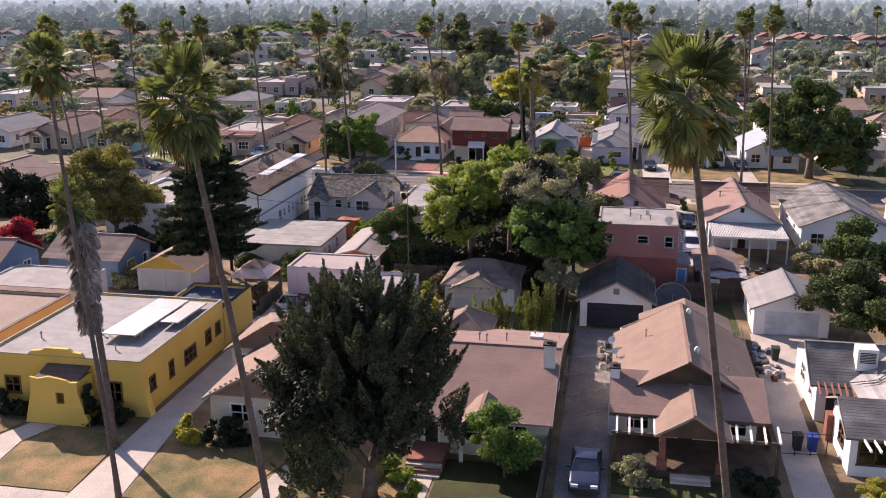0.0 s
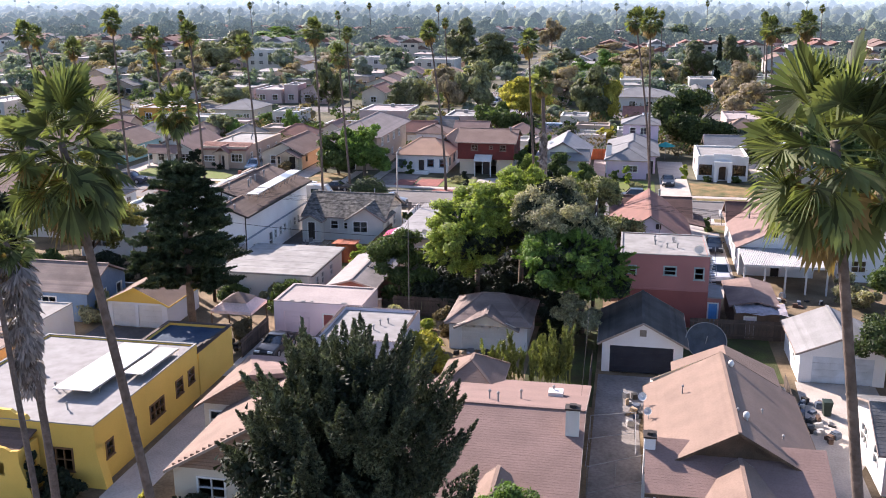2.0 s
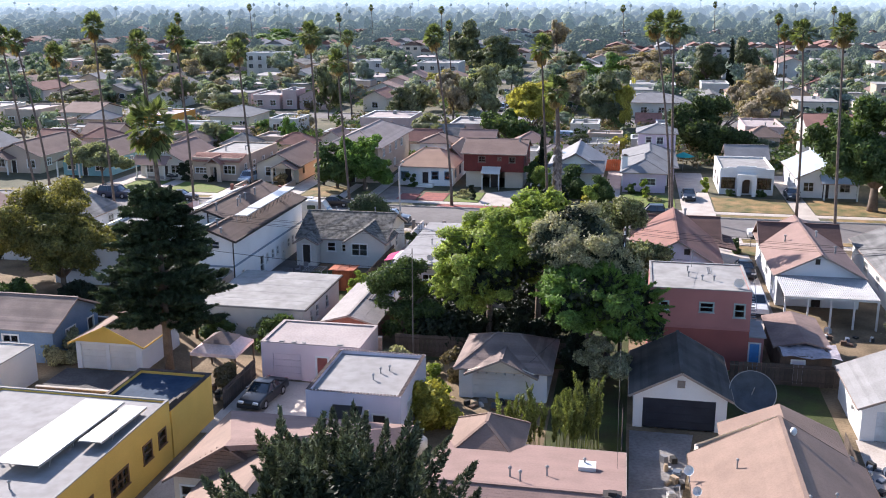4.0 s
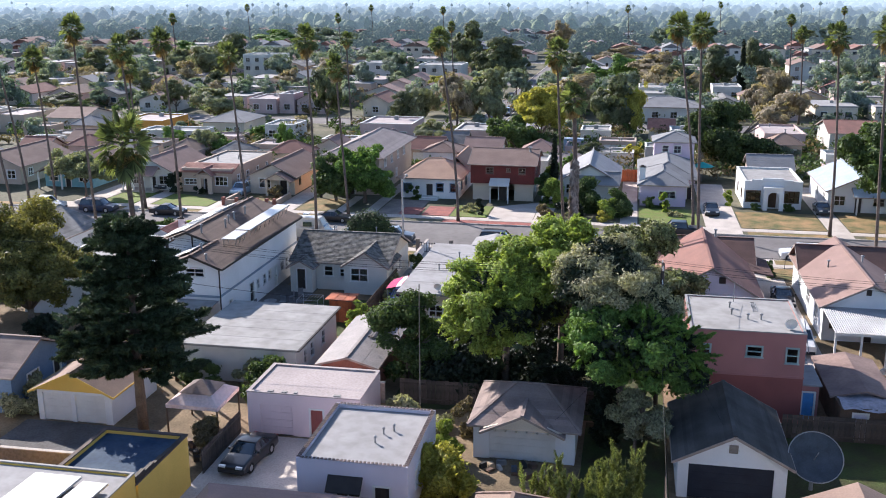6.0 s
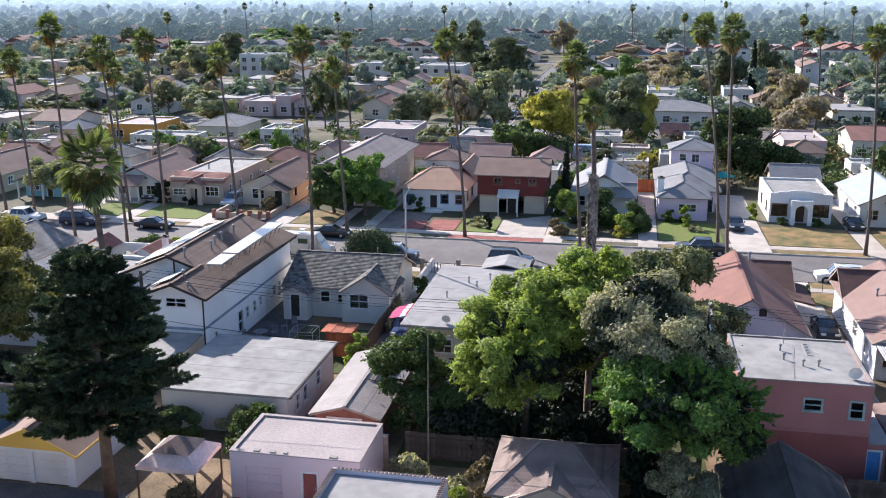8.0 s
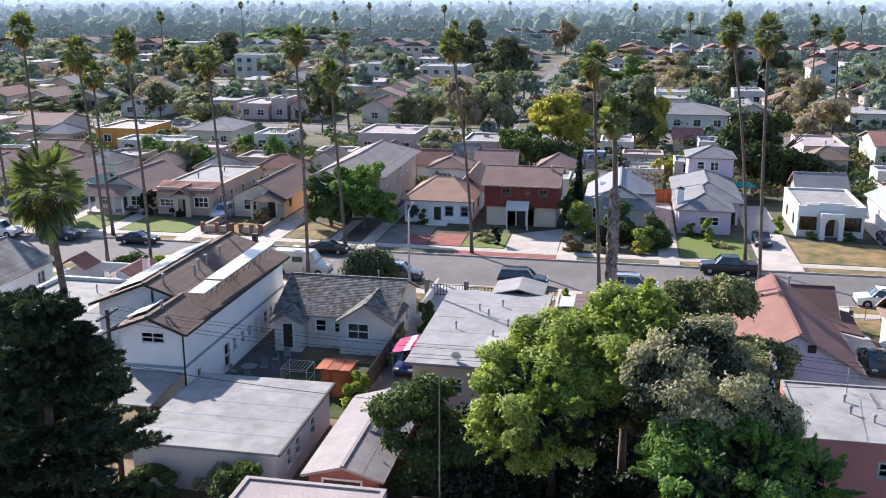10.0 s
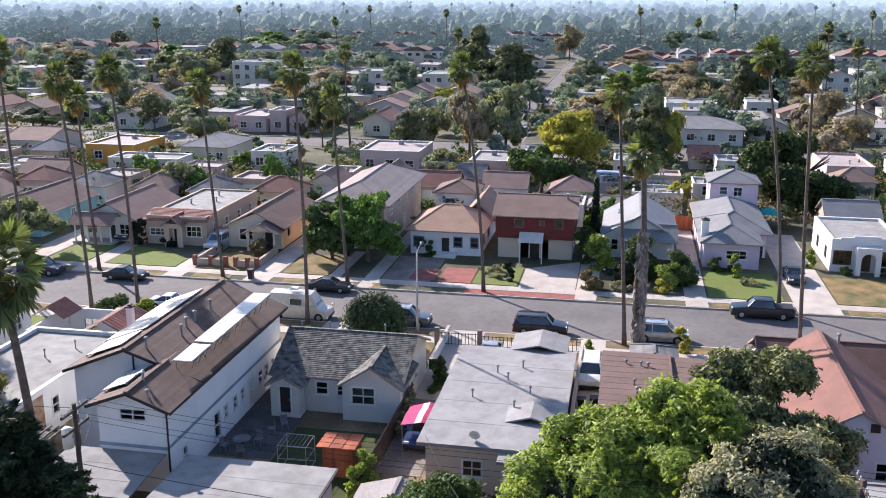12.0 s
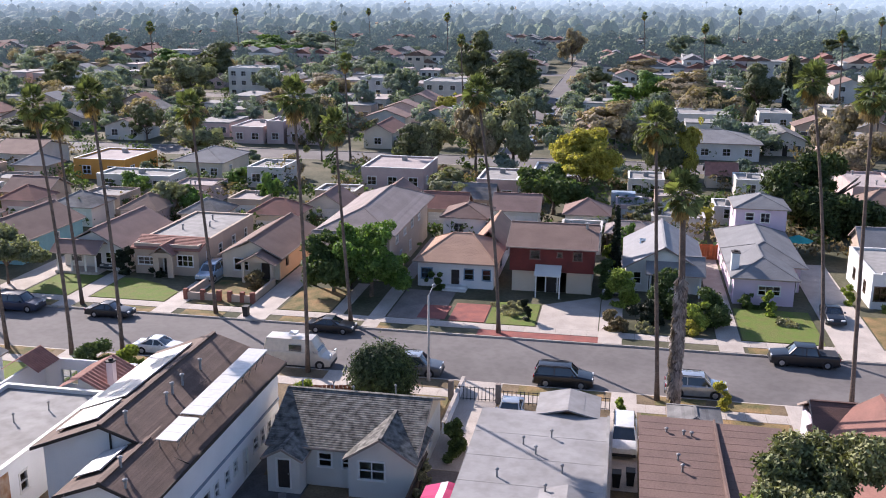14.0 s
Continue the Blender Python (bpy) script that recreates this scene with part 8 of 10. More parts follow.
# clumps of bamboo and shrubs
for i, (x, y, rx, ry, rz, n, m, lab, sz) in enumerate((
        (-16.6, 77.2, 1.7, 1.6, 1.5, 5200, leaf_yellow, "yellowing broad shrub beside the lilac block", 0.2),
        (-16.8, 81.6, 0.8, 0.8, 1.4, 2200, leaf_lime, "lime green sapling by the garage", 0.17),
        (-16.2, 85.4, 0.7, 1.2, 1.5, 2200, leaf_rust, "rusty orange shrub by the garage", 0.17),
        (-37.0, 89.6, 1.9, 1.0, 1.1, 4200, leaf_mid, "clipped rounded green hedge", 0.15),
        (-31.4, 88.8, 1.5, 1.9, 1.4, 5200, leaf_mid, "vine-covered mound beside the pink garage", 0.18),
        (-33.2, 90.1, 1.4, 0.8, 1.1, 2600, leaf_olive, "straggling vine by the flat garage", 0.17),
        (-31.9, 80.0, 0.9, 1.2, 1.2, 2600, leaf_rust, "dark red-leaved shrub by the parked car", 0.15),
        (-47.2, 83.6, 1.6, 1.8, 1.2, 4200, leaf_olive, "grey-leaved shrub beside the mustard garage", 0.17),
        (-33.0, 54.4, 1.8, 0.9, 1.0, 4200, leaf_dark, "dark hedge under the front windows", 0.14),
        (-40.4, 54.6, 1.4, 0.8, 0.9, 3000, leaf_dark, "dark hedge beside the porch", 0.14),
        (-34.1, 53.8, 0.6, 0.5, 1.6, 2600, leaf_dark, "dark upright shrub beside the porch", 0.14),
        (-26.4, 52.6, 0.9, 0.8, 0.9, 2600, leaf_yellow, "yellow flowering bush at the drive", 0.13),
        (-24.0, 52.8, 1.8, 1.0, 0.9, 3600, leaf_dark, "dark shrubs under the front window", 0.15),
        (-10.6, 46.8, 0.9, 1.2, 0.7, 2400, leaf_lime, "light green shrub at the path", 0.14),
        (-12.6, 50.6, 1.0, 1.0, 0.8, 2000, leaf_bright, "bright shrub below the dark tree", 0.14),
        (1.6, 52.2, 1.4, 0.8, 0.9, 3200, leaf_olive, "flowering shrubs before the porch", 0.13),
        (8.4, 52.4, 1.3, 0.8, 0.9, 2800, leaf_dark, "dark shrubs before the porch", 0.14),
        (15.6, 52.8, 1.7, 0.9, 0.6, 4200, leaf_yellow, "clipped low yellow-green hedge at the drive", 0.12),
        (-60.7, 131.0, 1.4, 1.2, 1.2, 4200, leaf_mid, "trimmed cube-like green shrub", 0.16),
        (-57.0, 130.2, 1.5, 1.2, 1.2, 3600, leaf_lime, "light green feathery shrub", 0.18),
        (-8.3, 132.6, 0.7, 0.6, 1.3, 1500, leaf_yellow, "thin yellow-green sapling in the parkway", 0.16),
        (-17.0, 149.6, 1.5, 1.0, 1.2, 3200, leaf_rust, "brownish dry shrub by the sidewalk", 0.17),
        (-13.8, 149.8, 1.2, 0.8, 0.6, 2200, leaf_olive, "low grey-green ground cover", 0.15),
        (-7.6, 153.2, 1.6, 1.6, 1.9, 5000, leaf_mid, "leafy green bush beside the cottage drive", 0.2),
        (-13.6, 152.6, 1.6, 1.3, 1.2, 4000, leaf_dark, "dark planting before the grey cottage", 0.2),
        (-18.0, 160.0, 1.0, 1.6, 2.6, 4000, leaf_mid, "tall narrow hedge between two houses", 0.2),
        (-11.6, 155.0, 1.8, 1.8, 2.6, 6000, leaf_mid, "tall green shrub before the grey cottage", 0.22),
        (-9.0, 151.6, 1.3, 1.1, 1.5, 3600, leaf_bright, "green shrub beside the driveway", 0.2),
        (-9.6, 149.9, 0.9, 0.7, 0.7, 2000, leaf_yellow, "yellow flowering bush at the sidewalk", 0.15),
        (-16.4, 157.4, 1.6, 1.4, 2.0, 4200, leaf_bright, "leafy green bush before the grey cottage", 0.22),
        (-17.8, 167.0, 0.7, 2.8, 2.6, 4200, leaf_lime, "tall narrow hedge between two houses", 0.22),
        (-25.6, 150.8, 0.5, 0.5, 1.3, 1800, leaf_dark, "dark upright cypress-like shrub", 0.14),
        (-27.4, 153.2, 1.9, 2.2, 0.45, 4200, leaf_olive, "mixed planting in a front garden", 0.15),
        (-36.2, 158.9, 1.0, 0.6, 1.1, 2200, leaf_mid, "shrub under the front window", 0.17),
        (-3.0, 159.2, 1.6, 0.7, 0.8, 2400, leaf_mid, "shrubs under the lavender wall", 0.17),
        (-1.6, 157.0, 0.5, 0.5, 1.5, 1400, leaf_bright, "spiky green yucca on the lawn", 0.24),
        (-0.4, 154.4, 1.2, 0.8, 0.3, 900, leaf_olive, "pale agave on the lawn", 0.24),
        (10.4, 160.3, 0.7, 0.5, 0.6, 900, leaf_mid, "round shrub by the white porch", 0.15),
        (14.6, 160.4, 0.7, 0.5, 0.6, 900, leaf_mid, "round shrub by the white porch", 0.15),
        (7.0, 162.6, 0.6, 1.0, 1.2, 1500, leaf_lime, "green shrub at the white wing", 0.17),
        (-55.6, 155.4, 1.4, 1.2, 1.0, 2600, leaf_rust, "mixed dry shrubs in the front yard", 0.17),
        (-68.0, 157.4, 0.8, 0.7, 0.7, 1500, leaf_dark, "round shrub beside the entry", 0.15),
        (-72.6, 158.0, 1.0, 1.2, 1.6, 2600, leaf_dark, "dark shrubs between the houses", 0.18),
        (-27.6, 121.6, 0.7, 2.2, 1.3, 3600, leaf_mid, "narrow hedge along the driveway", 0.15),
        (-28.6, 114.6, 0.5, 3.6, 0.9, 3600, leaf_olive, "straggling vine on the side fence", 0.15),
        (-29.0, 104.2, 0.8, 1.6, 1.2, 2600, leaf_bright, "spiky palm-like shrub behind the garage", 0.2),
        (-40.2, 126.6, 1.0, 1.6, 1.2, 2600, leaf_lime, "green shrub at the house corner", 0.18),
        (-16.2, 128.6, 0.4, 0.5, 1.6, 1500, leaf_bright, "upright vine on a fence post", 0.14),
        (-57.6, 92.0, 3.0, 2.0, 1.8, 5200, leaf_mid, "overgrown hedge at the back of the yard", 0.22),
        (-48.0, 95.6, 2.4, 1.4, 1.6, 4600, leaf_dark, "dark hedge behind the blue house", 0.2),
        (-51.0, 92.4, 2.4, 1.6, 2.0, 4600, leaf_dark, "dark tree-like shrub beside the blue house", 0.2),
        (19.5, 101.0, 2.2, 2.6, 1.2, 4600, leaf_olive, "straggling shrubs in the back yard", 0.2),
        (8.2, 127.6, 0.6, 1.4, 0.9, 1800, leaf_mid, "low shrub by the driveway", 0.16),
        # next six: dark shrubs added to stand in for deep shade under the trees
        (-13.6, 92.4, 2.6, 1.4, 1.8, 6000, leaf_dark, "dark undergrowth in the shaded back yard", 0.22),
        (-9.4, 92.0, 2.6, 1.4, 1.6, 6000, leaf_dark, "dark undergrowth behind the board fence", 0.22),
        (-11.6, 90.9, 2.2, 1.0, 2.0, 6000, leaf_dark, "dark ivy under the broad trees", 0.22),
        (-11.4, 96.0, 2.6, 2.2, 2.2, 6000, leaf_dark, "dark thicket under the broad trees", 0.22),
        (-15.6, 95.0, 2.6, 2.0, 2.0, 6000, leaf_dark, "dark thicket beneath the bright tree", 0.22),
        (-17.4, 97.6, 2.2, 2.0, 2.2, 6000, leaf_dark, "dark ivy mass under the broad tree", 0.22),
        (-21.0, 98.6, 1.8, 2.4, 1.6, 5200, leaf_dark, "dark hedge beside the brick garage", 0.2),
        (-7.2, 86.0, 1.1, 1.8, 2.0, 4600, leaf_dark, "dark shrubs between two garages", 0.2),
        (-19.6, 85.4, 2.2, 1.4, 1.0, 3600, leaf_olive, "scrubby growth behind the lilac block", 0.18),
        (-10.0, 105.0, 2.6, 2.4, 2.0, 6000, leaf_mid, "leafy thicket behind the low brown house", 0.22),
        (-4.2, 100.8, 2.0, 1.2, 1.8, 4200, leaf_dark, "dark shrubs behind the pink block", 0.2),
        (-64.4, 92.0, 2.6, 1.8, 2.0, 6000, leaf_red, "bright magenta flowering vine in a back yard", 0.18))):
    cl = [(x, y, 0.12, rx * 0.6, ry * 0.6, 0.2)] + dome_clumps(100 + i, x, y, rz * 0.85, rx, ry, rz * 0.95, max(10, int(n / 220)), min(rx, ry, rz) * 0.42, lower=-0.85)
    tree(lab, x, y, None, cl, int(n * 2.0), sz * 0.78, m, 200 + i, name="shrub", aspect=2.0)


# bamboo
leaf_reed = leafy("leaf_reed", (0.24, 0.27, 0.075), (0.13, 0.15, 0.05), 0.6, 0.3)
for bx, by, rx, hh, lab, sd in ((-8.8, 74.6, 2.5, 4.0, "feathery bright bamboo clump behind the brown roof", 41), (-5.9, 75.6, 1.1, 4.3, "upright green bamboo clump by the fence", 42)):
    r = random.Random(sd)
    stems, canes = [], Shape()
    for i in range(46 if rx > 2 else 24):
        x, y = bx + r.uniform(-rx, rx), by + r.uniform(-0.7, 0.7)
        L, a = hh * r.uniform(0.6, 1.05), r.uniform(0, 6.283)
        e = Vector((x + 0.5 * math.cos(a), y + 0.5 * math.sin(a), L))
        canes.tube([(x, y, -0.05), (x + 0.12 * math.cos(a), y + 0.12 * math.sin(a), L * 0.6), e], [0.02, 0.018, 0.008], 4)
        for j in range(6):
            f = Vector((x, y, 0)).lerp(e, r.uniform(0.3, 1.0))
            b = r.uniform(0, 6.283)
            stems.append((*f, f.x + 0.22 * math.cos(b), f.y + 0.22 * math.sin(b), f.z + r.uniform(0.3, 0.9), r.uniform(0.10, 0.2)))
    root = thing("bamboo", (bx, by, 0), lab, "bamboo")
    tagged(part("canes", canes, leaf_reed, root), kind="stuff")
    me = quads_mesh("leaves", spires(stems, 15000 if rx > 2 else 8000, 0.055, sd, 4.5) - np.array([bx, by, 0]), 3)
    me.materials.append(leaf_reed)
    ob = new("leaves", me)
    ob.parent = root


# ---- palms ----
def fan(v, base, d, up, L, R, seg, droop, spread):
    """One fan frond: a stalk of length L along d and a pleated blade of radius R that bends down past it."""
    d = d / np.linalg.norm(d)
    s = np.cross(d, up)
    s /= np.linalg.norm(s) + 1e-9
    tip = base + d * L - np.array([0, 0, droop * L * 0.2])
    w = s * 0.02
    v += [base - w, base + w, tip + w, tip - w]
    d = d - np.array([0, 0, droop * 0.55])
    d /= np.linalg.norm(d)
    s = s - d * np.dot(s, d)
    s /= np.linalg.norm(s) + 1e-9
    n = np.cross(s, d)
    for i in range(seg):
        a0 = spread * (2 * i / seg - 1)
        a1 = spread * (2 * (i + 1) / seg - 1)
        am = (a0 + a1) / 2
        r = R * (1 - 0.28 * abs(am / spread)) * random.uniform(0.85, 1.08)
        h = (a1 - a0) * 0.46
        e0 = tip + (d * math.cos(am - h) + s * math.sin(am - h)) * r * 0.74 + n * 0.03
        e1 = tip + (d * math.cos(am + h) + s * math.sin(am + h)) * r * 0.74 - n * 0.03
        em = tip + (d * math.cos(am) + s * math.sin(am)) * r - np.array([0, 0, droop * r * random.uniform(0.05, 0.3)])
        v += [tip, e0, em, e1]


def palm_crown(seed, fronds, seg, R, low=-0.95, high=1.5, L=0.75, spread=2.1, power=0.9):
    random.seed(seed)
    v = []
    for i in range(fronds):
        t = (i + 0.5) / fronds
        el = high + (low - high) * t ** power + random.uniform(-0.15, 0.15)
        az = i * 2.39996 + random.uniform(-0.3, 0.3)
        d = np.array([math.cos(el) * math.cos(az), math.cos(el) * math.sin(az), math.sin(el)])
        base = np.array([0.1 * math.cos(az), 0.1 * math.sin(az), 0.15 - 0.6 * t])
        up = np.array([0, 0, 1.0]) if abs(d[2]) < 0.9 else np.array([math.cos(az), math.sin(az), 0.2])
        up = up + np.random.default_rng(seed * 100 + i).normal(size=3) * 0.5
        fan(v, base, d, up, L * random.uniform(0.8, 1.25), R * random.uniform(0.85, 1.12), seg, 0.15 + 0.75 * t, spread)
    return quads_mesh("crown", np.array(v))


def palm_skirt(seed, z0, z1, r0, r1, n):
    """Old fronds hanging against the trunk from z0 up to z1."""
    random.seed(seed)
    v = []
    for i in range(n):
        z = z0 + (z1 - z0) * random.random()
        t = (z - z0) / max(z1 - z0, 0.01)
        az = random.uniform(0, 6.283)
        r = r0 + (r1 - r0) * t
        base = np.array([0.16 * math.cos(az), 0.16 * math.sin(az), z])
        d = np.array([math.cos(az) * r, math.sin(az) * r, -1.1])
        fan(v, base, d, np.array([math.cos(az), math.sin(az), 0.4]), random.uniform(0.3, 0.6), random.uniform(0.6, 0.95), 7, 0.5, 0.9)
    return quads_mesh("skirt", np.array(v))


CROWNS = {}


def palm(label, base, top, detail="far", r0=0.2, skirt=None, dead=14, seed=1, thick=None, scale=1.0):
    x, y = base
    tx, ty, tz = top
    root = thing("palm_tree", (x, y, 0), label, "palm tree", "street palms")
    s = Shape()
    pts, rad = [], []
    n = 10
    for i in range(n + 1):
        t = i / n
        bend = 0.12 * math.sin(math.pi * t) * (1 if seed % 2 else -1) * 2.5
        pts.append((x + (tx - x) * t ** 1.3 + bend * 0.5, y + (ty - y) * t ** 1.2, tz * t - 0.1 * (1 - t)))
        rad.append(r0 * (1.55 - 1.0 * min(t / 0.06, 1.0) * 0.4 - 0.5 * t))
    s.tube(pts, rad, 9)
    part("trunk", s, palm_bark, root, smooth=True)
    key = detail + str(seed % 3)
    if key not in CROWNS:
        CROWNS[key] = palm_crown(40 + seed % 3, 46 if detail == "near" else 34, 26 if detail == "near" else 16, 0.8, -0.95 if detail == "near" else -0.5, L=0.72 if detail == "near" else 0.62)
        CROWNS[key].materials.append(leaf_palm)
        q = palm_crown(60 + seed % 3, 13 if detail == "near" else 14, 18 if detail == "near" else 12, 0.75, -1.45, -0.7, 0.5, 1.6)
        q.materials.append(palm_straw)
        CROWNS[key + "d"] = q
    for nm, me in (("crown", CROWNS[key]), ("dead_fronds", CROWNS[key + "d"])):
        ob = new(nm, me)
        ob.parent = root
        ob.location = (tx - x, ty - y, tz - (0.0 if nm == "crown" else 0.35))
        ob.rotation_euler = (0, 0, seed * 1.3)
        ob.scale = (scale * 1.02, scale * 1.02, scale * 1.1) if detail == "near" else (scale * 1.08, scale * 1.08, scale * 1.16)
        if nm == "dead_fronds":
            tagged(ob, "hanging yellowed dry fronds")
    if skirt:
        z0, z1, a, b, n = skirt
        me = palm_skirt(seed, z0, z1, a, b, n)
        me.materials.append(palm_thatch)
        ob = new("skirt", me)
        ob.parent = root
        ob.location = (0, 0, 0)
        f = ((z0 + z1) / 2 / tz) ** 1.3
        ob.location = ((tx - x) * f, (ty - y) * f, 0)
        tagged(ob, "shaggy grey skirt of dead fronds")
    return root


palm("tall fan palm with a slim grey trunk at the near street", (-10.0, 27.0), (-13.0, 27.0, 25.0), "near", 0.13, seed=1, scale=0.92)
palm("tall fan palm with yellowing lower fronds at the near street", (5.2, 26.4), (1.6, 26.3, 25.5), "near", 0.13, seed=2, scale=0.96)
palm("fan palm with a thick shaggy skirt before the yellow house", (-30.9, 51.2), (-32.8, 52.2, 15.7), "near", 0.22, (8.0, 15.0, 0.5, 2.0, 300), seed=3, scale=0.95)
palm("very tall slim fan palm beside the driveway", (-26.8, 44.4), (-29.3, 45.6, 24.5), "near", 0.14, seed=4, scale=0.92)
palm("fan palm with a full crown behind the pine", (-42.0, 91.6), (-41.1, 88.6, 18.3), "near", 0.24, seed=5, scale=1.28)
for i, (bx, by, tx, tz, lab) in enumerate(((-70.8, 133.4, -71.6, 24.6, ""), (-64.3, 133.2, -65.7, 22.3, ""), (-71.2, 146.6, -72.1, 19.2, ""), (-59.6, 133.6, -60.6, 23.2, ""), (-56.5, 146.6, -57.9, 20.8, ""), (-42.5, 133.6, -43.0, 23.5, ""), (-42.4, 146.6, -43.6, 19.5, ""), (-27.8, 146.6, -30.2, 22.9, ""), (-13.3, 133.4, -14.7, 22.2, ""), (1.5, 146.7, -1.6, 24.6, ""), (1.3, 133.2, 0.2, 24.8, ""), (-88.8, 146.6, -92.0, 22.0, ""), (-82.0, 133.4, -85.0, 23.0, ""), (17.4, 146.6, 16.2, 23.5, ""), (19.6, 133.4, 18.4, 24.5, ""), (-84.6, 146.4, -85.8, 20.2, ""))):
    palm("tall slender street palm with a small dense crown", (bx, by), (tx, by, tz), "far", 0.16, seed=10 + i, scale=1.0)
palm("stout street palm with a heavy grey skirt of dead fronds", (-12.1, 130.4), (-12.6, 130.6, 17.6), "far", 0.3, (2.2, 11.6, 0.42, 0.3, 260), seed=31, scale=1.05)
for i, (x, y, z) in enumerate(((-68, 236, 19), (30, 254, 20), (-62, 330, 19), (40, 340, 21), (-160, 340, 21), (-120, 400, 20), (10, 420, 20), (70, 300, 22), (-90, 460, 22), (-10, 520, 22), (80, 470, 22), (-190, 480, 23), (150, 500, 23), (-150, 560, 22), (40, 600, 23))):
    palm("distant slender palm above the roofs", (x, y), (x - 0.8, y, z), "far", 0.2, seed=50 + i)
random.seed(11)

# ---- trees among the rows further off ----
kinds, REACH = [], []
# the paler leaf colours here hold the haze of distance
for k, (m, lab, rx, rz, zc) in enumerate(((leaf_pepper, "rounded dusty green yard tree", 3.6, 3.0, 4.6), (leaf_warm_oak, "dark dense yard tree", 3.4, 3.2, 4.4), (leaf_sycamore, "brownish thinning yard tree", 3.6, 3.0, 5.0), (leaf_haze_grey, "tall grey-green yard tree", 3.0, 4.4, 6.6), (leaf_yellow, "yellowing yard tree", 2.8, 2.6, 4.2), (leaf_haze_green, "broad green yard tree", 4.6, 3.0, 5.2), (leaf_fresh, "fresh green yard tree", 3.2, 3.0, 4.4), (leaf_warm_oak, "broad dark shade tree", 4.8, 3.6, 5.0))):
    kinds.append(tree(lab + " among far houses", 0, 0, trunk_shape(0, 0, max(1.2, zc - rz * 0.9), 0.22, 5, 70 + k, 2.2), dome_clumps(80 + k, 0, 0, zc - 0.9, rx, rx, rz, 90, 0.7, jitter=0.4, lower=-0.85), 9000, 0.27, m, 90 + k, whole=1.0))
for o in kinds:
    me = next(c for c in o.children if c.name.startswith("crown")).data
    co_ = np.empty(len(me.vertices) * 3, np.float32)
    me.vertices.foreach_get("co", co_)
    co_ = co_.reshape(-1, 3)
    REACH.append((float(np.percentile(np.hypot(co_[:, 0], co_[:, 1]), 95)), float(np.percentile(co_[:, 2], 99))))
rt = random.Random(21)
placed = [(-22.8, 204), (-26, 199), (9, 196)]
PLACED_TREES = [
    (-158.6, 340.0, 5.7, 10.5, 0), (-144.7, 330.1, 7.9, 12.1, 0), (-157.3, 379.7, 8.3, 13.9, 1), (-186.9, 408.4, 8.6, 10.0, 6), (-118.3, 252.5, 4.2, 7.9, 7),
    (-98.9, 233.5, 6.0, 7.7, 0), (-188.8, 336.0, 6.0, 10.1, 7), (-258.3, 493.5, 7.0, 11.7, 7), (-176.1, 332.2, 6.9, 7.2, 5), (-240.1, 413.8, 10.1, 9.5, 2),
    (-121.2, 335.9, 4.7, 9.4, 5), (-166.2, 452.3, 6.2, 5.7, 5), (-148.5, 252.5, 6.0, 4.2, 7), (-170.7, 277.6, 4.3, 6.7, 0), (-181.9, 498.6, 12.8, 11.2, 6),
    (-165.4, 503.3, 13.3, 12.6, 5), (-147.9, 500.2, 12.6, 10.3, 5), (-203.2, 509.3, 8.2, 7.8, 6), (-73.7, 235.8, 3.7, 12.3, 7), (-101.8, 334.3, 7.6, 8.2, 2),
    (-113.7, 422.5, 6.9, 7.5, 5), (-79.8, 330.7, 5.8, 10.3, 5), (-55.6, 233.5, 3.3, 7.8, 1), (-51.6, 233.5, 4.2, 8.6, 0), (-43.2, 231.4, 4.5, 11.5, 2),
    (-36.7, 234.1, 5.6, 12.8, 0), (-33.4, 279.2, 2.2, 4.9, 7), (-68.4, 398.2, 6.7, 18.2, 1), (-53.2, 362.9, 7.1, 13.9, 1), (-48.7, 367.5, 5.7, 11.0, 7),
    (-114.1, 502.0, 6.8, 7.2, 5), (-41.9, 507.1, 6.1, 15.5, 2), (-20.0, 265.3, 6.9, 9.3, 2), (-10.2, 233.5, 4.6, 11.7, 1), (-5.8, 233.5, 2.7, 9.0, 4),
    (-10.6, 356.0, 5.6, 9.2, 6), (-18.9, 356.0, 3.6, 5.9, 6), (0.9, 340.0, 8.1, 10.2, 2), (18.9, 340.0, 6.1, 12.7, 1), (12.3, 299.4, 1.3, 6.8, 7),
    (-12.8, 436.1, 8.5, 7.6, 2), (7.3, 560.8, 9.0, 11.6, 5), (21.2, 556.1, 8.8, 11.9, 5), (33.7, 340.0, 4.7, 6.6, 2), (23.2, 253.7, 5.2, 11.3, 2),
    (23.9, 233.5, 5.3, 8.9, 2), (93.7, 594.3, 12.2, 11.4, 5), (75.6, 555.1, 9.7, 10.6, 7), (-41.7, 198.9, 3.9, 5.9, 0), (-67.8, 191.6, 1.7, 5.8, 6),
    (-79.4, 183.2, 3.2, 5.7, 0), (-92.1, 197.1, 2.5, 4.2, 6), (-76.2, 184.6, 2.1, 4.9, 6), (-78.5, 199.2, 1.8, 2.9, 7), (-80.3, 210.1, 2.1, 2.9, 6),
    (-6.0, 192.1, 1.8, 3.5, 4), (-12.9, 190.6, 2.8, 4.0, 7), (-16.0, 178.0, 1.3, 3.9, 6), (32.5, 370.6, 5.2, 13.6, 1), (-26.1, 392.2, 4.9, 7.6, 7),
]
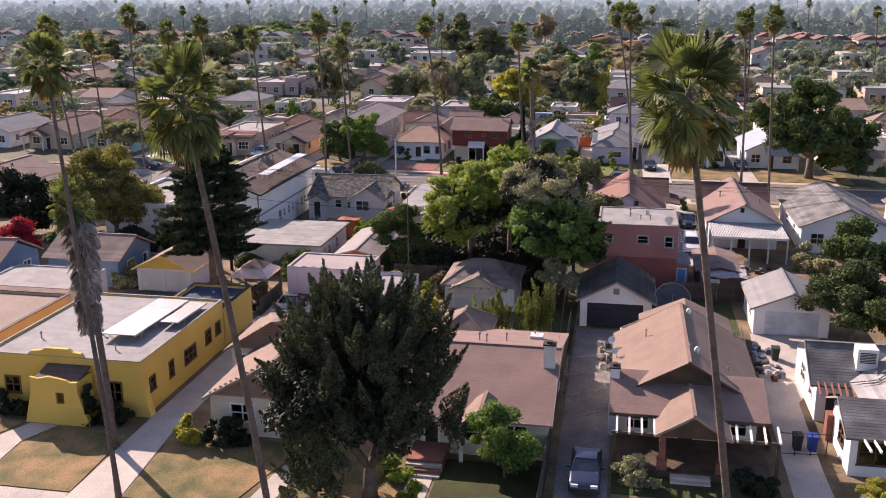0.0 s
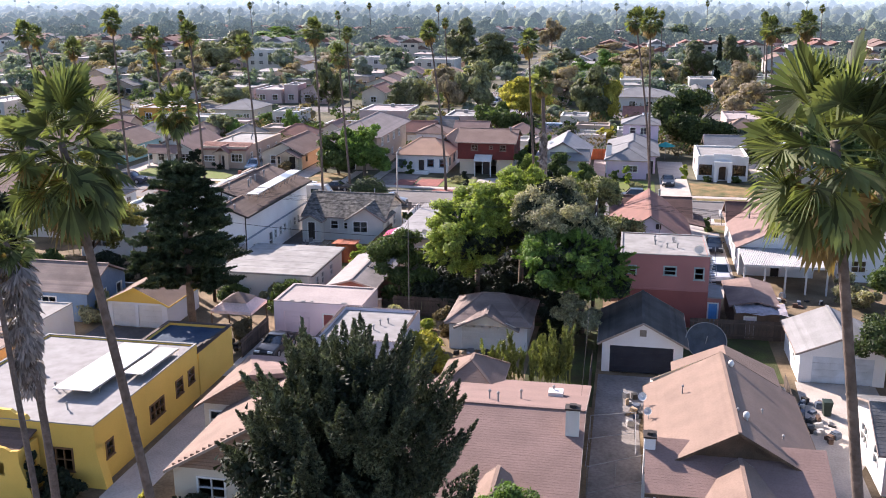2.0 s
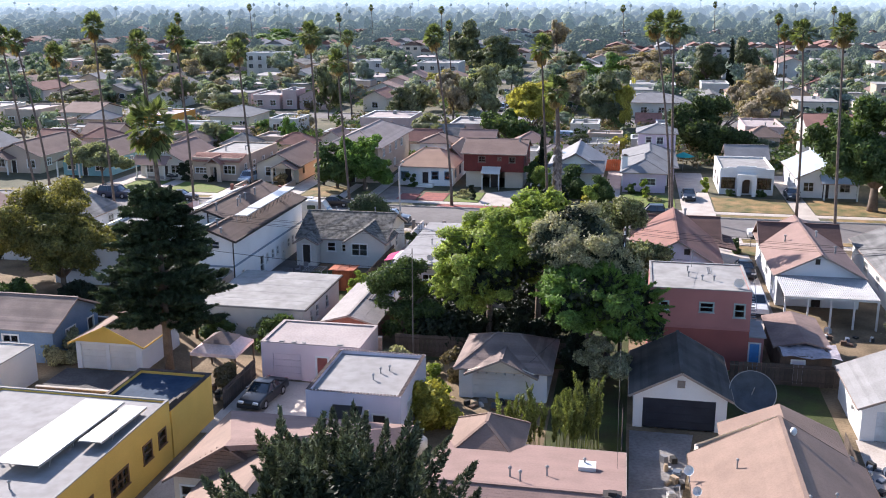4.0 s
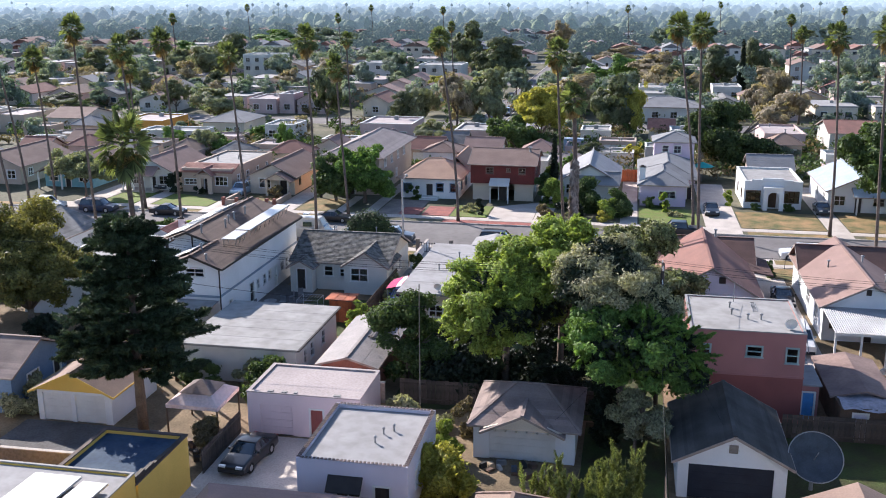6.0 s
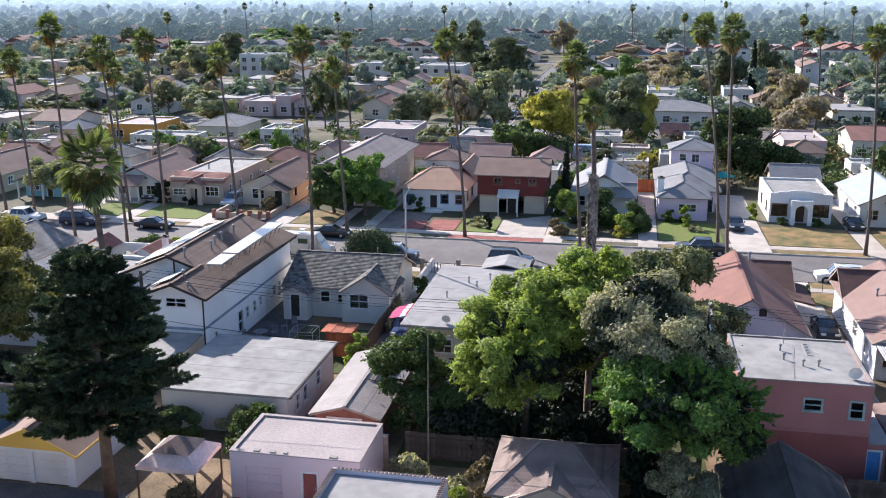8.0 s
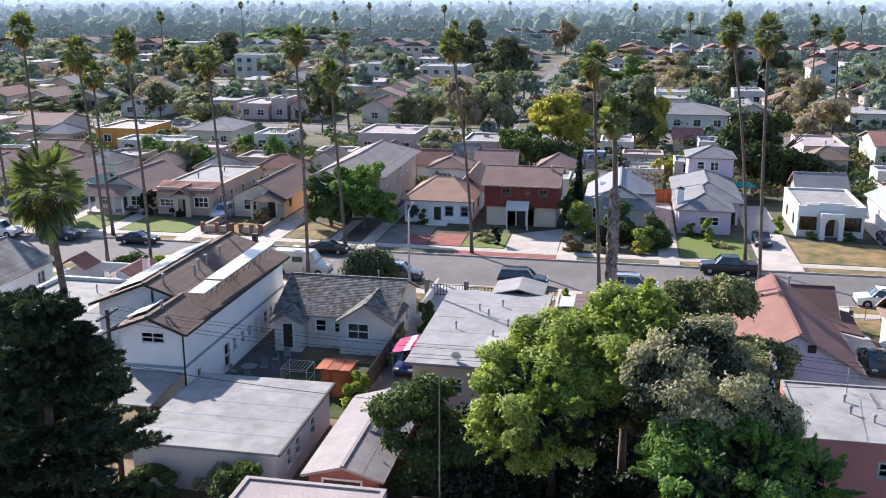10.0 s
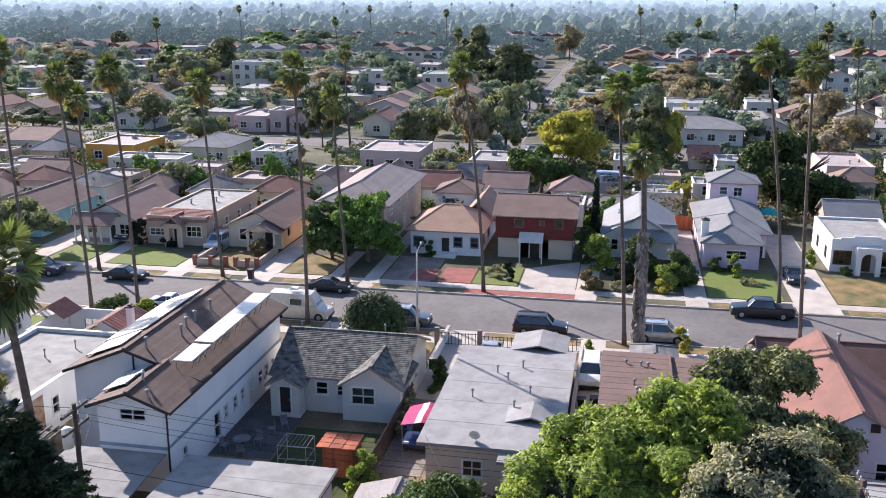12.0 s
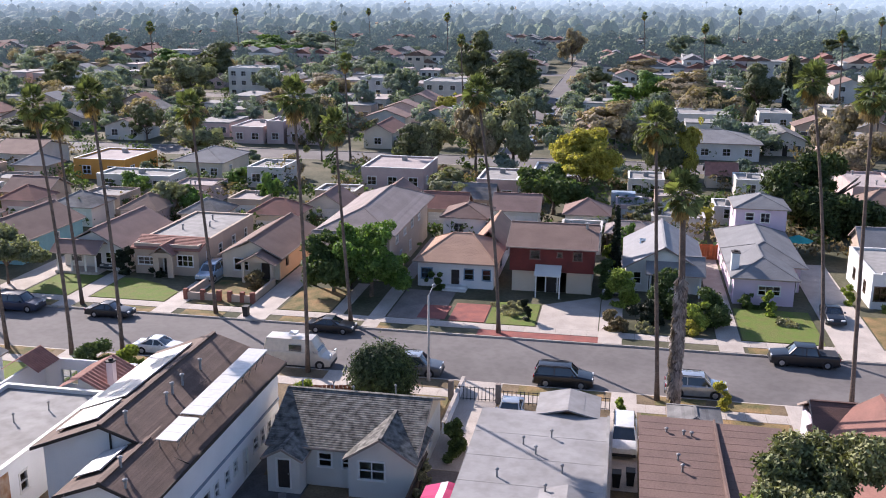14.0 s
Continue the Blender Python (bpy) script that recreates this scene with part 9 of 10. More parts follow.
for x, y, rad, hgt, k in PLACED_TREES:
    placed.append((x, y))
    o = copy_thing(kinds[k], pose(x, y, 0, 0, 0, rt.uniform(0, 360)))
    o.scale = (rad / REACH[k][0] * rt.uniform(0.95, 1.08), rad / REACH[k][0] * rt.uniform(0.95, 1.08), hgt / REACH[k][1])
for k, o in enumerate(kinds):
    o.location = (-150 + 22 * k, 296 + 3 * k, 0)
tree("slim dark cypress between the red house and cottage", -17.2, 166.0, None, [(-17.2, 166.0, z, 0.75 - z * 0.07, 0.75 - z * 0.07, 1.0) for z in (0.8, 2, 3.2, 4.4, 5.6, 6.8, 7.8)], 5000, 0.2, leaf_dark, 78)
tree("dark narrow cypress rising above far roofs", 25.0, 330.0, None, [(25.0, 330.0, z, 1.3 - z * 0.075, 1.3 - z * 0.075, 1.4) for z in (1, 2.5, 4, 5.5, 7, 8.5, 10, 11.5, 13, 14)], 3000, 0.5, leaf_dark, 77)

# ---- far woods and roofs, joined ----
# the wooded distance; its haze is an emission colour, paler with every row
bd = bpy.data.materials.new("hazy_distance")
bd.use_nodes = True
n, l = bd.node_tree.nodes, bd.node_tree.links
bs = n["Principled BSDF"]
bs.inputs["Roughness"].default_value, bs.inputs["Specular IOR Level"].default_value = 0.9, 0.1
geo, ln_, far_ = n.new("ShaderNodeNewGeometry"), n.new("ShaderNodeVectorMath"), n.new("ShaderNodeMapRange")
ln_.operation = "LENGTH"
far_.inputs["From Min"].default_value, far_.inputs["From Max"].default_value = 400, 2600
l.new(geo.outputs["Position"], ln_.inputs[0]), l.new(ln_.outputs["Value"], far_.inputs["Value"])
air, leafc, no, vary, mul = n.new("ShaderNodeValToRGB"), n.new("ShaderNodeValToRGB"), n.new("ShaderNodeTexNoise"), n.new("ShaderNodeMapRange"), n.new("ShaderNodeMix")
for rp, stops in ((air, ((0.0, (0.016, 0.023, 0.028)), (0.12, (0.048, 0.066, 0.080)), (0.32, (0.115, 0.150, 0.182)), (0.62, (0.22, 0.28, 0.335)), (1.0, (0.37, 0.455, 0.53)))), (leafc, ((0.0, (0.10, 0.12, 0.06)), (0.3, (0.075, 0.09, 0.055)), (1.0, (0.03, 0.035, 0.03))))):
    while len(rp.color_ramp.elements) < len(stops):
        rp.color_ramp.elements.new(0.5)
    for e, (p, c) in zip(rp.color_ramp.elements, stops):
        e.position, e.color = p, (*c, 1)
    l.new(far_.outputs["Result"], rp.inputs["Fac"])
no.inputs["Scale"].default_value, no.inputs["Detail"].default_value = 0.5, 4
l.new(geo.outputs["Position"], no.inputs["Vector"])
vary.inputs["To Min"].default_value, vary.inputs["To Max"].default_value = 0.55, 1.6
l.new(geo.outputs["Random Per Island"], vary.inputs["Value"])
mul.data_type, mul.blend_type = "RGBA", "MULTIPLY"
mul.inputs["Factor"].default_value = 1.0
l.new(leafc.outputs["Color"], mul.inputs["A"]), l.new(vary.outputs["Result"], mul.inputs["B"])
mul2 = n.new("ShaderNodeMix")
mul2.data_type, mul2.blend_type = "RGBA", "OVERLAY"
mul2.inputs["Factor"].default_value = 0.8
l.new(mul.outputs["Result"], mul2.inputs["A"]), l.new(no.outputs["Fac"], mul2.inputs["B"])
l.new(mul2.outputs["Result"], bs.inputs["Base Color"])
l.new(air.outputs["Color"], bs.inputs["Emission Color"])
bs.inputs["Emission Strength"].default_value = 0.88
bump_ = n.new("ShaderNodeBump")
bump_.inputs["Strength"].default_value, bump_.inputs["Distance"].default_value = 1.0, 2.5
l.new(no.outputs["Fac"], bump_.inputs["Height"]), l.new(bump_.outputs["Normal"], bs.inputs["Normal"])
car_glass_far = shiny("far_window_glass", (0.05, 0.06, 0.07), 0.1)
g = np.random.default_rng(5)
# crowns in leaf colours already paled for haze
for k, (m, lab) in enumerate(((leaf_haze_green, "distant dusty green tree crowns"), (leaf_live_oak, "distant dark green tree crowns"), (leaf_haze_grey, "distant grey-green tree crowns"), (leaf_sycamore, "distant brownish tree crowns"))):
    out, deep = [], []
    for j in range((330, 350, 330, 210)[k]):
        y = 178 + 500 * g.random() ** 0.62
        x = g.uniform(-30 - (y - 35) * 0.7, 20 + y * 0.22)
        if (-45 < x < -32 and 245 < y < 500) or any(a - 3 < y < b + 3 for a, b in STREETS):
            continue
        if any((x - a) ** 2 + (y - b) ** 2 < 40 for a, b in placed) or any(a - 2 < x < b + 2 and c - 14 < y < e + 1 for a, b, c, e, *_ in FAR):
            continue
        sc = g.choice([0.8, 1.0, 1.2, 1.4, 1.6]) * g.uniform(0.85, 1.15)
        if y < 235:
            sc *= 0.45
        elif y < 420:
            sc *= 0.8
        tall = g.choice([0.8, 0.9, 1.0, 1.15]) if k != 2 else g.choice([0.9, 1.1, 1.35])
        near = y < 430
        cl = dome_clumps(1000 + k * 700 + j, x, y, 3.4 * sc * tall, 3.4 * sc, 3.0 * sc, 2.7 * sc * tall, 34 if near else 20, (0.95 if near else 1.35) * sc, lower=-0.8)
        (out if near else deep).append(leaf_cloud(cl, 1300 if near else 560, (0.42 if near else 0.85) * sc ** 0.6, int(j + 5000 * k), aspect=1.4, whole=1.0))
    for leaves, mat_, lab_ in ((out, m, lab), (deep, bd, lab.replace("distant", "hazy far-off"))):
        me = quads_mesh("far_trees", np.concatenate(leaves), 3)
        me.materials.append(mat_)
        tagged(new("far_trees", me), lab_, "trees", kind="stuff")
for k, (wm, rm, lab) in enumerate(((dull_white, roll_white, "distant white flat-roofed houses"), (cream_stucco, umber_shingle, "distant cream houses with brown roofs"), (dusty_pink, red_shingle, "distant pink houses with red roofs"), (grey_stucco, slate_grey, "distant grey houses with grey roofs"))):
    sw, sr, sg = Shape(), Shape(), Shape()
    for j in range(230):
        row = int(g.integers(0, 8))
        y = 462 + 104 * ((row // 2) % 2) + (0, 27, 52, 80)[row % 4] + g.uniform(-3, 3)
        x = g.uniform(-30 - (y - 35) * 0.7, 20 + y * 0.22)
        if -52 < x < -28 and y < 900:
            continue
        w, d, z = g.uniform(7, 11), g.uniform(10, 15), g.choice([3.0, 3.4, 3.4, 6.0])
        sw.box(x - w / 2, x + w / 2, y, y + d, 0, z)
        for u in (-0.32, 0.1):
            sg.box(x + u * w, x + u * w + 1.6, y - 0.04, y + 0.02, z - 1.9, z - 0.8)
        if k == 0:
            sr.box(x - w / 2 - 0.1, x + w / 2 + 0.1, y - 0.1, y + d + 0.1, z, z + 0.35)
        else:
            xm, o = x, 0.4
            sr.quad((x - w / 2 - o, y - o, z - 0.1), (x - w / 2 - o, y + d + o, z - 0.1), (xm, y + d + o, z + 1.9), (xm, y - o, z + 1.9))
            sr.quad((x + w / 2 + o, y + d + o, z - 0.1), (x + w / 2 + o, y - o, z - 0.1), (xm, y - o, z + 1.9), (xm, y + d + o, z + 1.9))
            sr.quad((x - w / 2, y, z), (x + w / 2, y, z), (xm, y, z + 1.8))
    root = thing("far_houses", (0, 0, 0), lab, "houses", kind="stuff")
    tagged(part("walls", sw, wm, root), kind="stuff")
    tagged(part("roofs", sr, rm, root), kind="stuff")
    tagged(part("panes", sg, car_glass_far, root), kind="stuff")

# low bushes and hedges between the far houses
for k, (m, lab) in enumerate(((leaf_mid, "green hedges and bushes between far houses"), (leaf_rust, "dry brownish bushes between far houses"))):
    out = []
    for j in range((800, 420)[k]):
        y = 176 + 235 * g.random() ** 1.2
        x = g.uniform(-30 - (y - 35) * 0.7, 20 + y * 0.22)
        if -46 < x < -36 and y > 245 or any(a - 2 < y < b + 2 for a, b in STREETS):
            continue
        s_ = g.uniform(0.7, 1.7)
        cl = dome_clumps(9000 + k * 500 + j, x, y, 0.9 * s_, 1.8 * s_, 1.2 * s_, 1.2 * s_, 8, 0.7 * s_, lower=-0.6)
        out.append(leaf_cloud(cl, 110, 0.4, int(7000 + j + 900 * k), aspect=1.5))
    me = quads_mesh("far_bushes", np.concatenate(out), 3)
    me.materials.append(m)
    tagged(new("far_bushes", me), lab, "bushes", kind="stuff")

# hazy distance: rows of tree heads that pale towards the sky, with a plain rim behind
s = Shape()
rb = random.Random(77)
for R, pitch_ in ((700, 7), (740, 9), (790, 9), (850, 10), (920, 10), (1010, 11), (1120, 11), (1260, 12), (1440, 13), (1680, 14), (2000, 16), (2450, 18), (3100, 22), (4000, 28)):
    a = radians(56)
    while a < radians(146):
        rr = R * rb.uniform(0.97, 1.05)
        x, y = -25 + rr * math.cos(a), rr * math.sin(a)
        w, hgt = pitch_ * rb.uniform(0.35, 0.85), rb.choice((6, 7, 8, 8, 9, 10, 11, 13)) * rb.uniform(0.8, 1.15) * (1 + R / 9000)
        ph = [rb.uniform(0, 6.28) for _ in range(3)]
        k0 = len(s.v)
        for i, (zz, q) in enumerate(((0.0, 0.7), (0.3, 1.0), (0.6, 0.92), (0.82, 0.66), (0.95, 0.34), (1.0, 0.04))):
            for j in range(9):
                t = 2 * math.pi * j / 9
                f = w * q * (1 + 0.18 * math.sin(2 * t + ph[0] + i) + 0.14 * math.sin(3 * t + ph[1] - i))
                s.v.append((x + f * math.cos(t), y + f * math.sin(t), hgt * (zz + 0.05 * math.sin(3 * t + ph[2]) * (zz > 0)) - 0.5))
        for i in range(5):
            for j in range(9):
                q = (j + 1) % 9
                s.f.append((k0 + i * 9 + j, k0 + i * 9 + q, k0 + (i + 1) * 9 + q, k0 + (i + 1) * 9 + j))
        if rb.random() < 0.05 and R < 2000:
            hp = rb.uniform(15, 22)
            s.tube([(x, y, 0), (x, y, hp)], [0.25, 0.2], 4)
            s.tube([(x, y, hp - 1.6), (x, y, hp - 0.4), (x, y, hp + 1.4)], [0.5, 1.7, 0.2], 6)
        a += w * rb.uniform(0.8, 1.7) / R
for i in range(60):
    a, b = radians(i * 6), radians(i * 6 + 6)
    s.quad(*[(-25 + 4450 * math.cos(t), 4450 * math.sin(t), z) for t, z in ((a, -2), (b, -2), (b, 55), (a, 55))])
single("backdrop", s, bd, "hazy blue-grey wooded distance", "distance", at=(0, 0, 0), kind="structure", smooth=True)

# ---- vehicles ----
tyre_m = material("tyre_rubber", (0.02, 0.02, 0.02), None, 3, 0.9, 0.1)
rim_m = material("wheel_rim", (0.5, 0.5, 0.52), None, 3, 0.35, 0.0, metal=0.8)
lamp_m = shiny("lamp_glass", (0.75, 0.75, 0.72), 0.1)
tail_m = shiny("tail_lamp_red", (0.35, 0.02, 0.02), 0.15)
bumper_m = material("bumper_black", (0.04, 0.04, 0.045), None, 3, 0.6, 0.05)
car_glass = shiny("tinted_car_glass", (0.03, 0.04, 0.05), 0.05, 0.0, 1.0)
KINDS = {
    "sedan": (4.7, 1.8, [(0, .42), (.05, .66), (.35, .8), (1.0, .9), (1.4, .94), (2.15, 1.4), (3.0, 1.43), (3.95, 1.0), (4.5, .96), (4.66, .85), (4.7, .5)], 1.3, 4.05),
    "suv": (4.9, 1.95, [(0, .5), (.03, .95), (.95, 1.1), (1.25, 1.14), (1.85, 1.78), (4.5, 1.8), (4.8, 1.15), (4.9, .55)], 1.2, 4.75),
    "pickup": (5.8, 2.0, [(0, .55), (.03, 1.0), (1.2, 1.15), (1.5, 1.18), (2.1, 1.85), (3.8, 1.85), (4.05, 1.2), (5.75, 1.2), (5.8, .6)], 1.45, 4.0),
    "van": (5.0, 1.95, [(0, .45), (.03, .85), (.7, 1.05), (1.0, 1.12), (1.8, 1.75), (4.6, 1.76), (4.95, 1.1), (5.0, .5)], 0.95, 4.85),
    "camper": (6.0, 2.1, [(0, .5), (.03, 1.0), (.9, 1.16), (1.1, 1.5), (1.55, 2.0), (1.75, 2.5), (5.8, 2.55), (5.98, 1.5), (6.0, .5)], 0.9, 6.3),
}


def soften(ob, width):
    """Round the edges of a pressed metal part."""
    bm = bmesh.new()
    bm.from_mesh(ob.data)
    edges = [e for e in bm.edges if len(e.link_faces) == 2 and e.calc_face_angle(0.0) > 0.25]
    bmesh.ops.bevel(bm, geom=edges, offset=width, segments=2, profile=0.6, affect="EDGES", clamp_overlap=True)
    for f in bm.faces:
        f.smooth = True
    for e in bm.edges:
        e.smooth = len(e.link_faces) == 2 and e.calc_face_angle(0.0) < 0.6
    bm.to_mesh(ob.data)
    bm.free()
    return ob


def car(kind, paint, x, y, yaw, label, trim=None):
    """A vehicle built along x with its nose at the low end, then turned and set down."""
    L, W, prof = KINDS[kind][:3]
    root = new("car" if kind not in ("camper", "pickup", "van") else {"camper": "camper_van", "pickup": "pickup_truck", "van": "minivan"}[kind])
    tagged(root, label, "car" if kind in ("sedan", "suv") else {"camper": "camper van", "pickup": "pickup truck", "van": "minivan"}[kind])
    AT[root.name] = Vector((0, 0, 0))
    belt = {"sedan": .93, "suv": 1.12, "pickup": 1.17, "van": 1.1, "camper": 1.5}[kind]
    P = [(a - L / 2, b) for a, b in prof]
    low = [(L / 2, .3), (L / 2 - .9, .22), (-L / 2 + .9, .22), (-L / 2, .3)]
    body = [(a, min(b, belt)) for a, b in P] + low
    s = Shape()
    ys = [-W / 2, -W / 2 + .12, W / 2 - .12, W / 2]
    rows = []
    for yy, k in zip(ys, (.0, 1., 1., .0)):
        rows.append([(px * (0.985 if not k else 1), yy, pz if k or pz < .5 else pz - .09) for px, pz in body])
    n = len(body)
    for r in rows:
        s.v.extend(r)
    for i in range(3):
        for j in range(n):
            q = (j + 1) % n
            s.f.append((i * n + j, i * n + q, (i + 1) * n + q, (i + 1) * n + j))
    s.f.append(tuple(range(n))), s.f.append(tuple(range(4 * n - 1, 3 * n - 1, -1)))
    soften(part("body", s, paint, root, weld=True), 0.07)
    # greenhouse: glass body with a painted lid
    top = max(z for _, z in P)
    f0 = [a for a, z in P if z <= belt + .06 and a < 0][-1]
    f1 = [a for a, z in P if z <= belt + .08 and a > 0][0]
    t0 = [a for a, z in P if z > top - .25][0]
    t1 = [a for a, z in P if z > top - .25][-1]
    zt = top
    s = Shape()
    w0, w1 = W / 2 - .1, W / 2 - .27
    bot = [(f0, -w0, belt - .02), (f1, -w0, belt - .02), (f1, w0, belt - .02), (f0, w0, belt - .02)]
    lid = [(t0, -w1, zt - .06), (t1, -w1, zt - .06), (t1, w1, zt - .06), (t0, w1, zt - .06)]
    for j in range(4):
        s.quad(bot[j], bot[(j + 1) % 4], lid[(j + 1) % 4], lid[j])
    s.quad(*lid)
    soften(part("glasshouse", s, car_glass if kind != "camper" else paint, root, weld=True), 0.06)
    s = Shape().slab([(t0 - .03, -w1 - .02), (t1 + .03, -w1 - .02), (t1 + .03, w1 + .02), (t0 - .03, w1 + .02)], zt - .09, zt)
    soften(part("roof_panel", s, trim or paint, root, weld=True), 0.04)
    for sgn in (-1, 1):
        for c0, c1 in ((bot[0], lid[0]), (bot[1], lid[1])):
            part("pillar", Shape().beam((c0[0], sgn * w0, c0[2]), (c1[0], sgn * w1, c1[2]), .09), paint, root)
        m = (t0 + t1) / 2
        part("pillar", Shape().beam((m, sgn * w0, belt), (m, sgn * w1, zt - .06), .08), paint, root)
        part("mirror", Shape().box(f0 + .35, f0 + .5, sgn * W / 2 - .08 + (.1 if sgn > 0 else -.1), sgn * W / 2 + .08 + (.1 if sgn > 0 else -.1), belt, belt + .14), paint, root)
        part("headlight", Shape().box(-L / 2 - .01, -L / 2 + .14, sgn * (W / 2 - .34) - .2, sgn * (W / 2 - .34) + .2, belt - .3, belt - .16), lamp_m, root)
        part("tail_light", Shape().box(L / 2 - .1, L / 2 + .015, sgn * (W / 2 - .2) - .12, sgn * (W / 2 - .2) + .12, belt - .32, belt - .08), tail_m, root)
    if kind == "pickup":
        part("bed", Shape().box(P[-3][0] + .1, L / 2 - .12, -W / 2 + .16, W / 2 - .16, 1.19, 1.205), bumper_m, root, "dark open load bed")
    if kind == "camper":
        part("windscreen", Shape().quad_box(P[3][0], P[4][0], W / 2 - .3, P[3][1], P[4][1]), car_glass, root)
        part("side_window", Shape().box(-.4, .7, -W / 2 - .012, -W / 2 + .01, 1.55, 2.1), car_glass, root)
        part("side_window", Shape().box(-.4, .7, W / 2 - .01, W / 2 + .012, 1.55, 2.1), car_glass, root)
        part("roof_vent", Shape().box(.2, .9, -.35, .35, 2.78, 2.95), white_trim, root)
    if kind in ("suv", "van"):
        for sgn in (-1, 1):
            part("roof_rail", Shape().beam((t0 + .2, sgn * w1, zt + .05), (t1 - .1, sgn * w1, zt + .05), .05), bumper_m, root)
    for e, k in ((-L / 2, -1), (L / 2, 1)):
        part("bumper", Shape().box(min(e - .05 * k, e + .04 * k), max(e - .05 * k, e + .04 * k), -W / 2 + .1, W / 2 - .1, .3, .52), bumper_m, root)
    R = .33 if kind in ("sedan", "van") else .38
    for a in (-L / 2 + .95, L / 2 - 1.05):
        for sgn in (-1, 1):
            yy = sgn * (W / 2 - .1)
            part("wheel_arch", Shape().tube([(a, yy + sgn * .085, R), (a, yy + sgn * .104, R)], [R * 1.16, R * 1.16], 16), bumper_m, root)
            w = part("wheel", Shape().tube([(a, yy - .11, R), (a, yy + .11, R)], [R, R], 16), tyre_m, root)
            part("rim", Shape().tube([(a, yy + sgn * .1, R), (a, yy + sgn * .125, R)], [R * .62, R * .55], 12), rim_m, w)
    z = -0.145 if (134.3 < y < 145.5) or y > 250 else 0.035
    root.matrix_world = pose(x, y, z, 0, 0, yaw)
    return root


black = shiny("car_black", (0.010, 0.011, 0.014), 0.3, 0.0, 0.25)
navy = shiny("car_navy", (0.012, 0.024, 0.06), 0.35, 0.0, 0.15)
silver = shiny("car_silver", (0.45, 0.47, 0.49), 0.25, 0.5)
whitep = shiny("car_white", (0.75, 0.75, 0.74), 0.25)
greyp = shiny("car_grey", (0.10, 0.11, 0.12), 0.3, 0.2, 0.3)
bluep = shiny("car_blue", (0.03, 0.07, 0.22), 0.2)
lightblue = shiny("car_light_blue", (0.38, 0.48, 0.58), 0.25, 0.3)
car("sedan", black, -66.7, 144.2, 180, "black sedan parked at the kerb")
car("suv", navy, -76.8, 144.2, 180, "dark blue estate car parked at the kerb")
car("sedan", black, -43.7, 144.3, 180, "black saloon parked at the kerb", greyp)
car("pickup", black, -0.4, 144.3, 0, "black crew-cab pickup parked at the kerb")
car("camper", shiny("car_cream", (0.58, 0.52, 0.44), 0.3), -43.8, 135.6, 180, "white camper van parked at the kerb")
car("suv", greyp, -33.6, 135.5, 180, "dark grey estate car with silver roof at the kerb", silver)
car("suv", black, -20.9, 135.5, 180, "black off-road car parked at the kerb")
car("suv", silver, -10.2, 135.6, 180, "silver estate car parked behind the palm")
car("sedan", whitep, -57.2, 135.8, 180, "white car with a teal boot parked at the kerb")
car("pickup", whitep, -85.0, 144.2, 180, "white pickup parked far down the kerb")
car("suv", whitep, 12.6, 135.5, 0, "white estate car parked at the kerb")
car("suv", lightblue, -62.0, 158.2, 90, "pale blue car in a driveway")
car("suv", silver, -17.4, 162.2, 90, "silver car parked beside the red house")
car("sedan", black, 4.4, 157.0, 90, "black car in a wide driveway")
car("sedan", black, 18.8, 160.0, 90, "black car in a shaded driveway")
car("van", whitep, -15.9, 124.8, 90, "white minivan parked in a side drive")
car("sedan", silver, -24.4, 127.6, 90, "silver car nosed behind a low house")
car("sedan", bluep, -27.0, 112.0, 90, "blue car under a fabric canopy")
car("sedan", black, -28.9, 79.0, 84, "black hatchback car in a concrete yard")
car("sedan", navy, -1.3, 52.4, 90, "dark blue car in a shaded driveway")
car("sedan", black, 8.2, 118.6, 90, "black car in a narrow driveway")
car("suv", whitep, 7.8, 106.4, 90, "white car in a narrow driveway")
car("sedan", greyp, -75.0, 160.5, 90, "dark car in a driveway")
car("sedan", lightblue, -36.5, 270.0, 90, "pale car parked on the cross street")
for i in range(7):
    car("sedan" if i % 2 else "suv", (silver, whitep, greyp, black)[i % 4], -40.6 if i % 2 else -36.4, 262 + i * 14, 90, "car parked along the distant cross street")

# ---- poles, wires, lamp ----
pole_wood = material("creosoted_pole_wood", (0.10, 0.075, 0.06), (0.06, 0.045, 0.038), 2, 0.9, 0.3, 20)
wire_m = material("black_cable", (0.03, 0.03, 0.03), None, 2, 0.7, 0.0)


def utility_pole(x, y, h, label, arms=2, can=False):
    root = thing("utility_pole", (x, y, 0), label, "pole", "utility poles")
    part("pole", Shape().tube([(x, y, -0.1), (x, y, h)], [0.17, 0.11], 10), pole_wood, root, smooth=True)
    for k in range(arms):
        z = h - 0.35 - k * 0.9
        a = part("crossarm", Shape().box(x - 0.06, x + 0.06, y - 1.1, y + 1.1, z, z + 0.12), pole_wood, root)
        for d in (-1.0, -0.5, 0.5, 1.0):
            part("insulator", Shape().tube([(x, y + d, z + 0.12), (x, y + d, z + 0.28)], [0.05, 0.03], 8), white_trim, a)
    if can:
        part("transformer", Shape().tube([(x - 0.5, y, h - 2.3), (x - 0.5, y, h - 1.35), (x - 0.5, y, h - 1.25)], [0.27, 0.27, 0.15], 12), white_trim, root, "pale grey transformer can", smooth=True)
        part("transformer_bracket", Shape().beam((x, y, h - 1.7), (x - 0.4, y, h - 1.7), 0.08), metal_grey, root)
    return root


utility_pole(-4.1, 88.8, 11.4, "dark wooden utility pole with crossarms among trees")
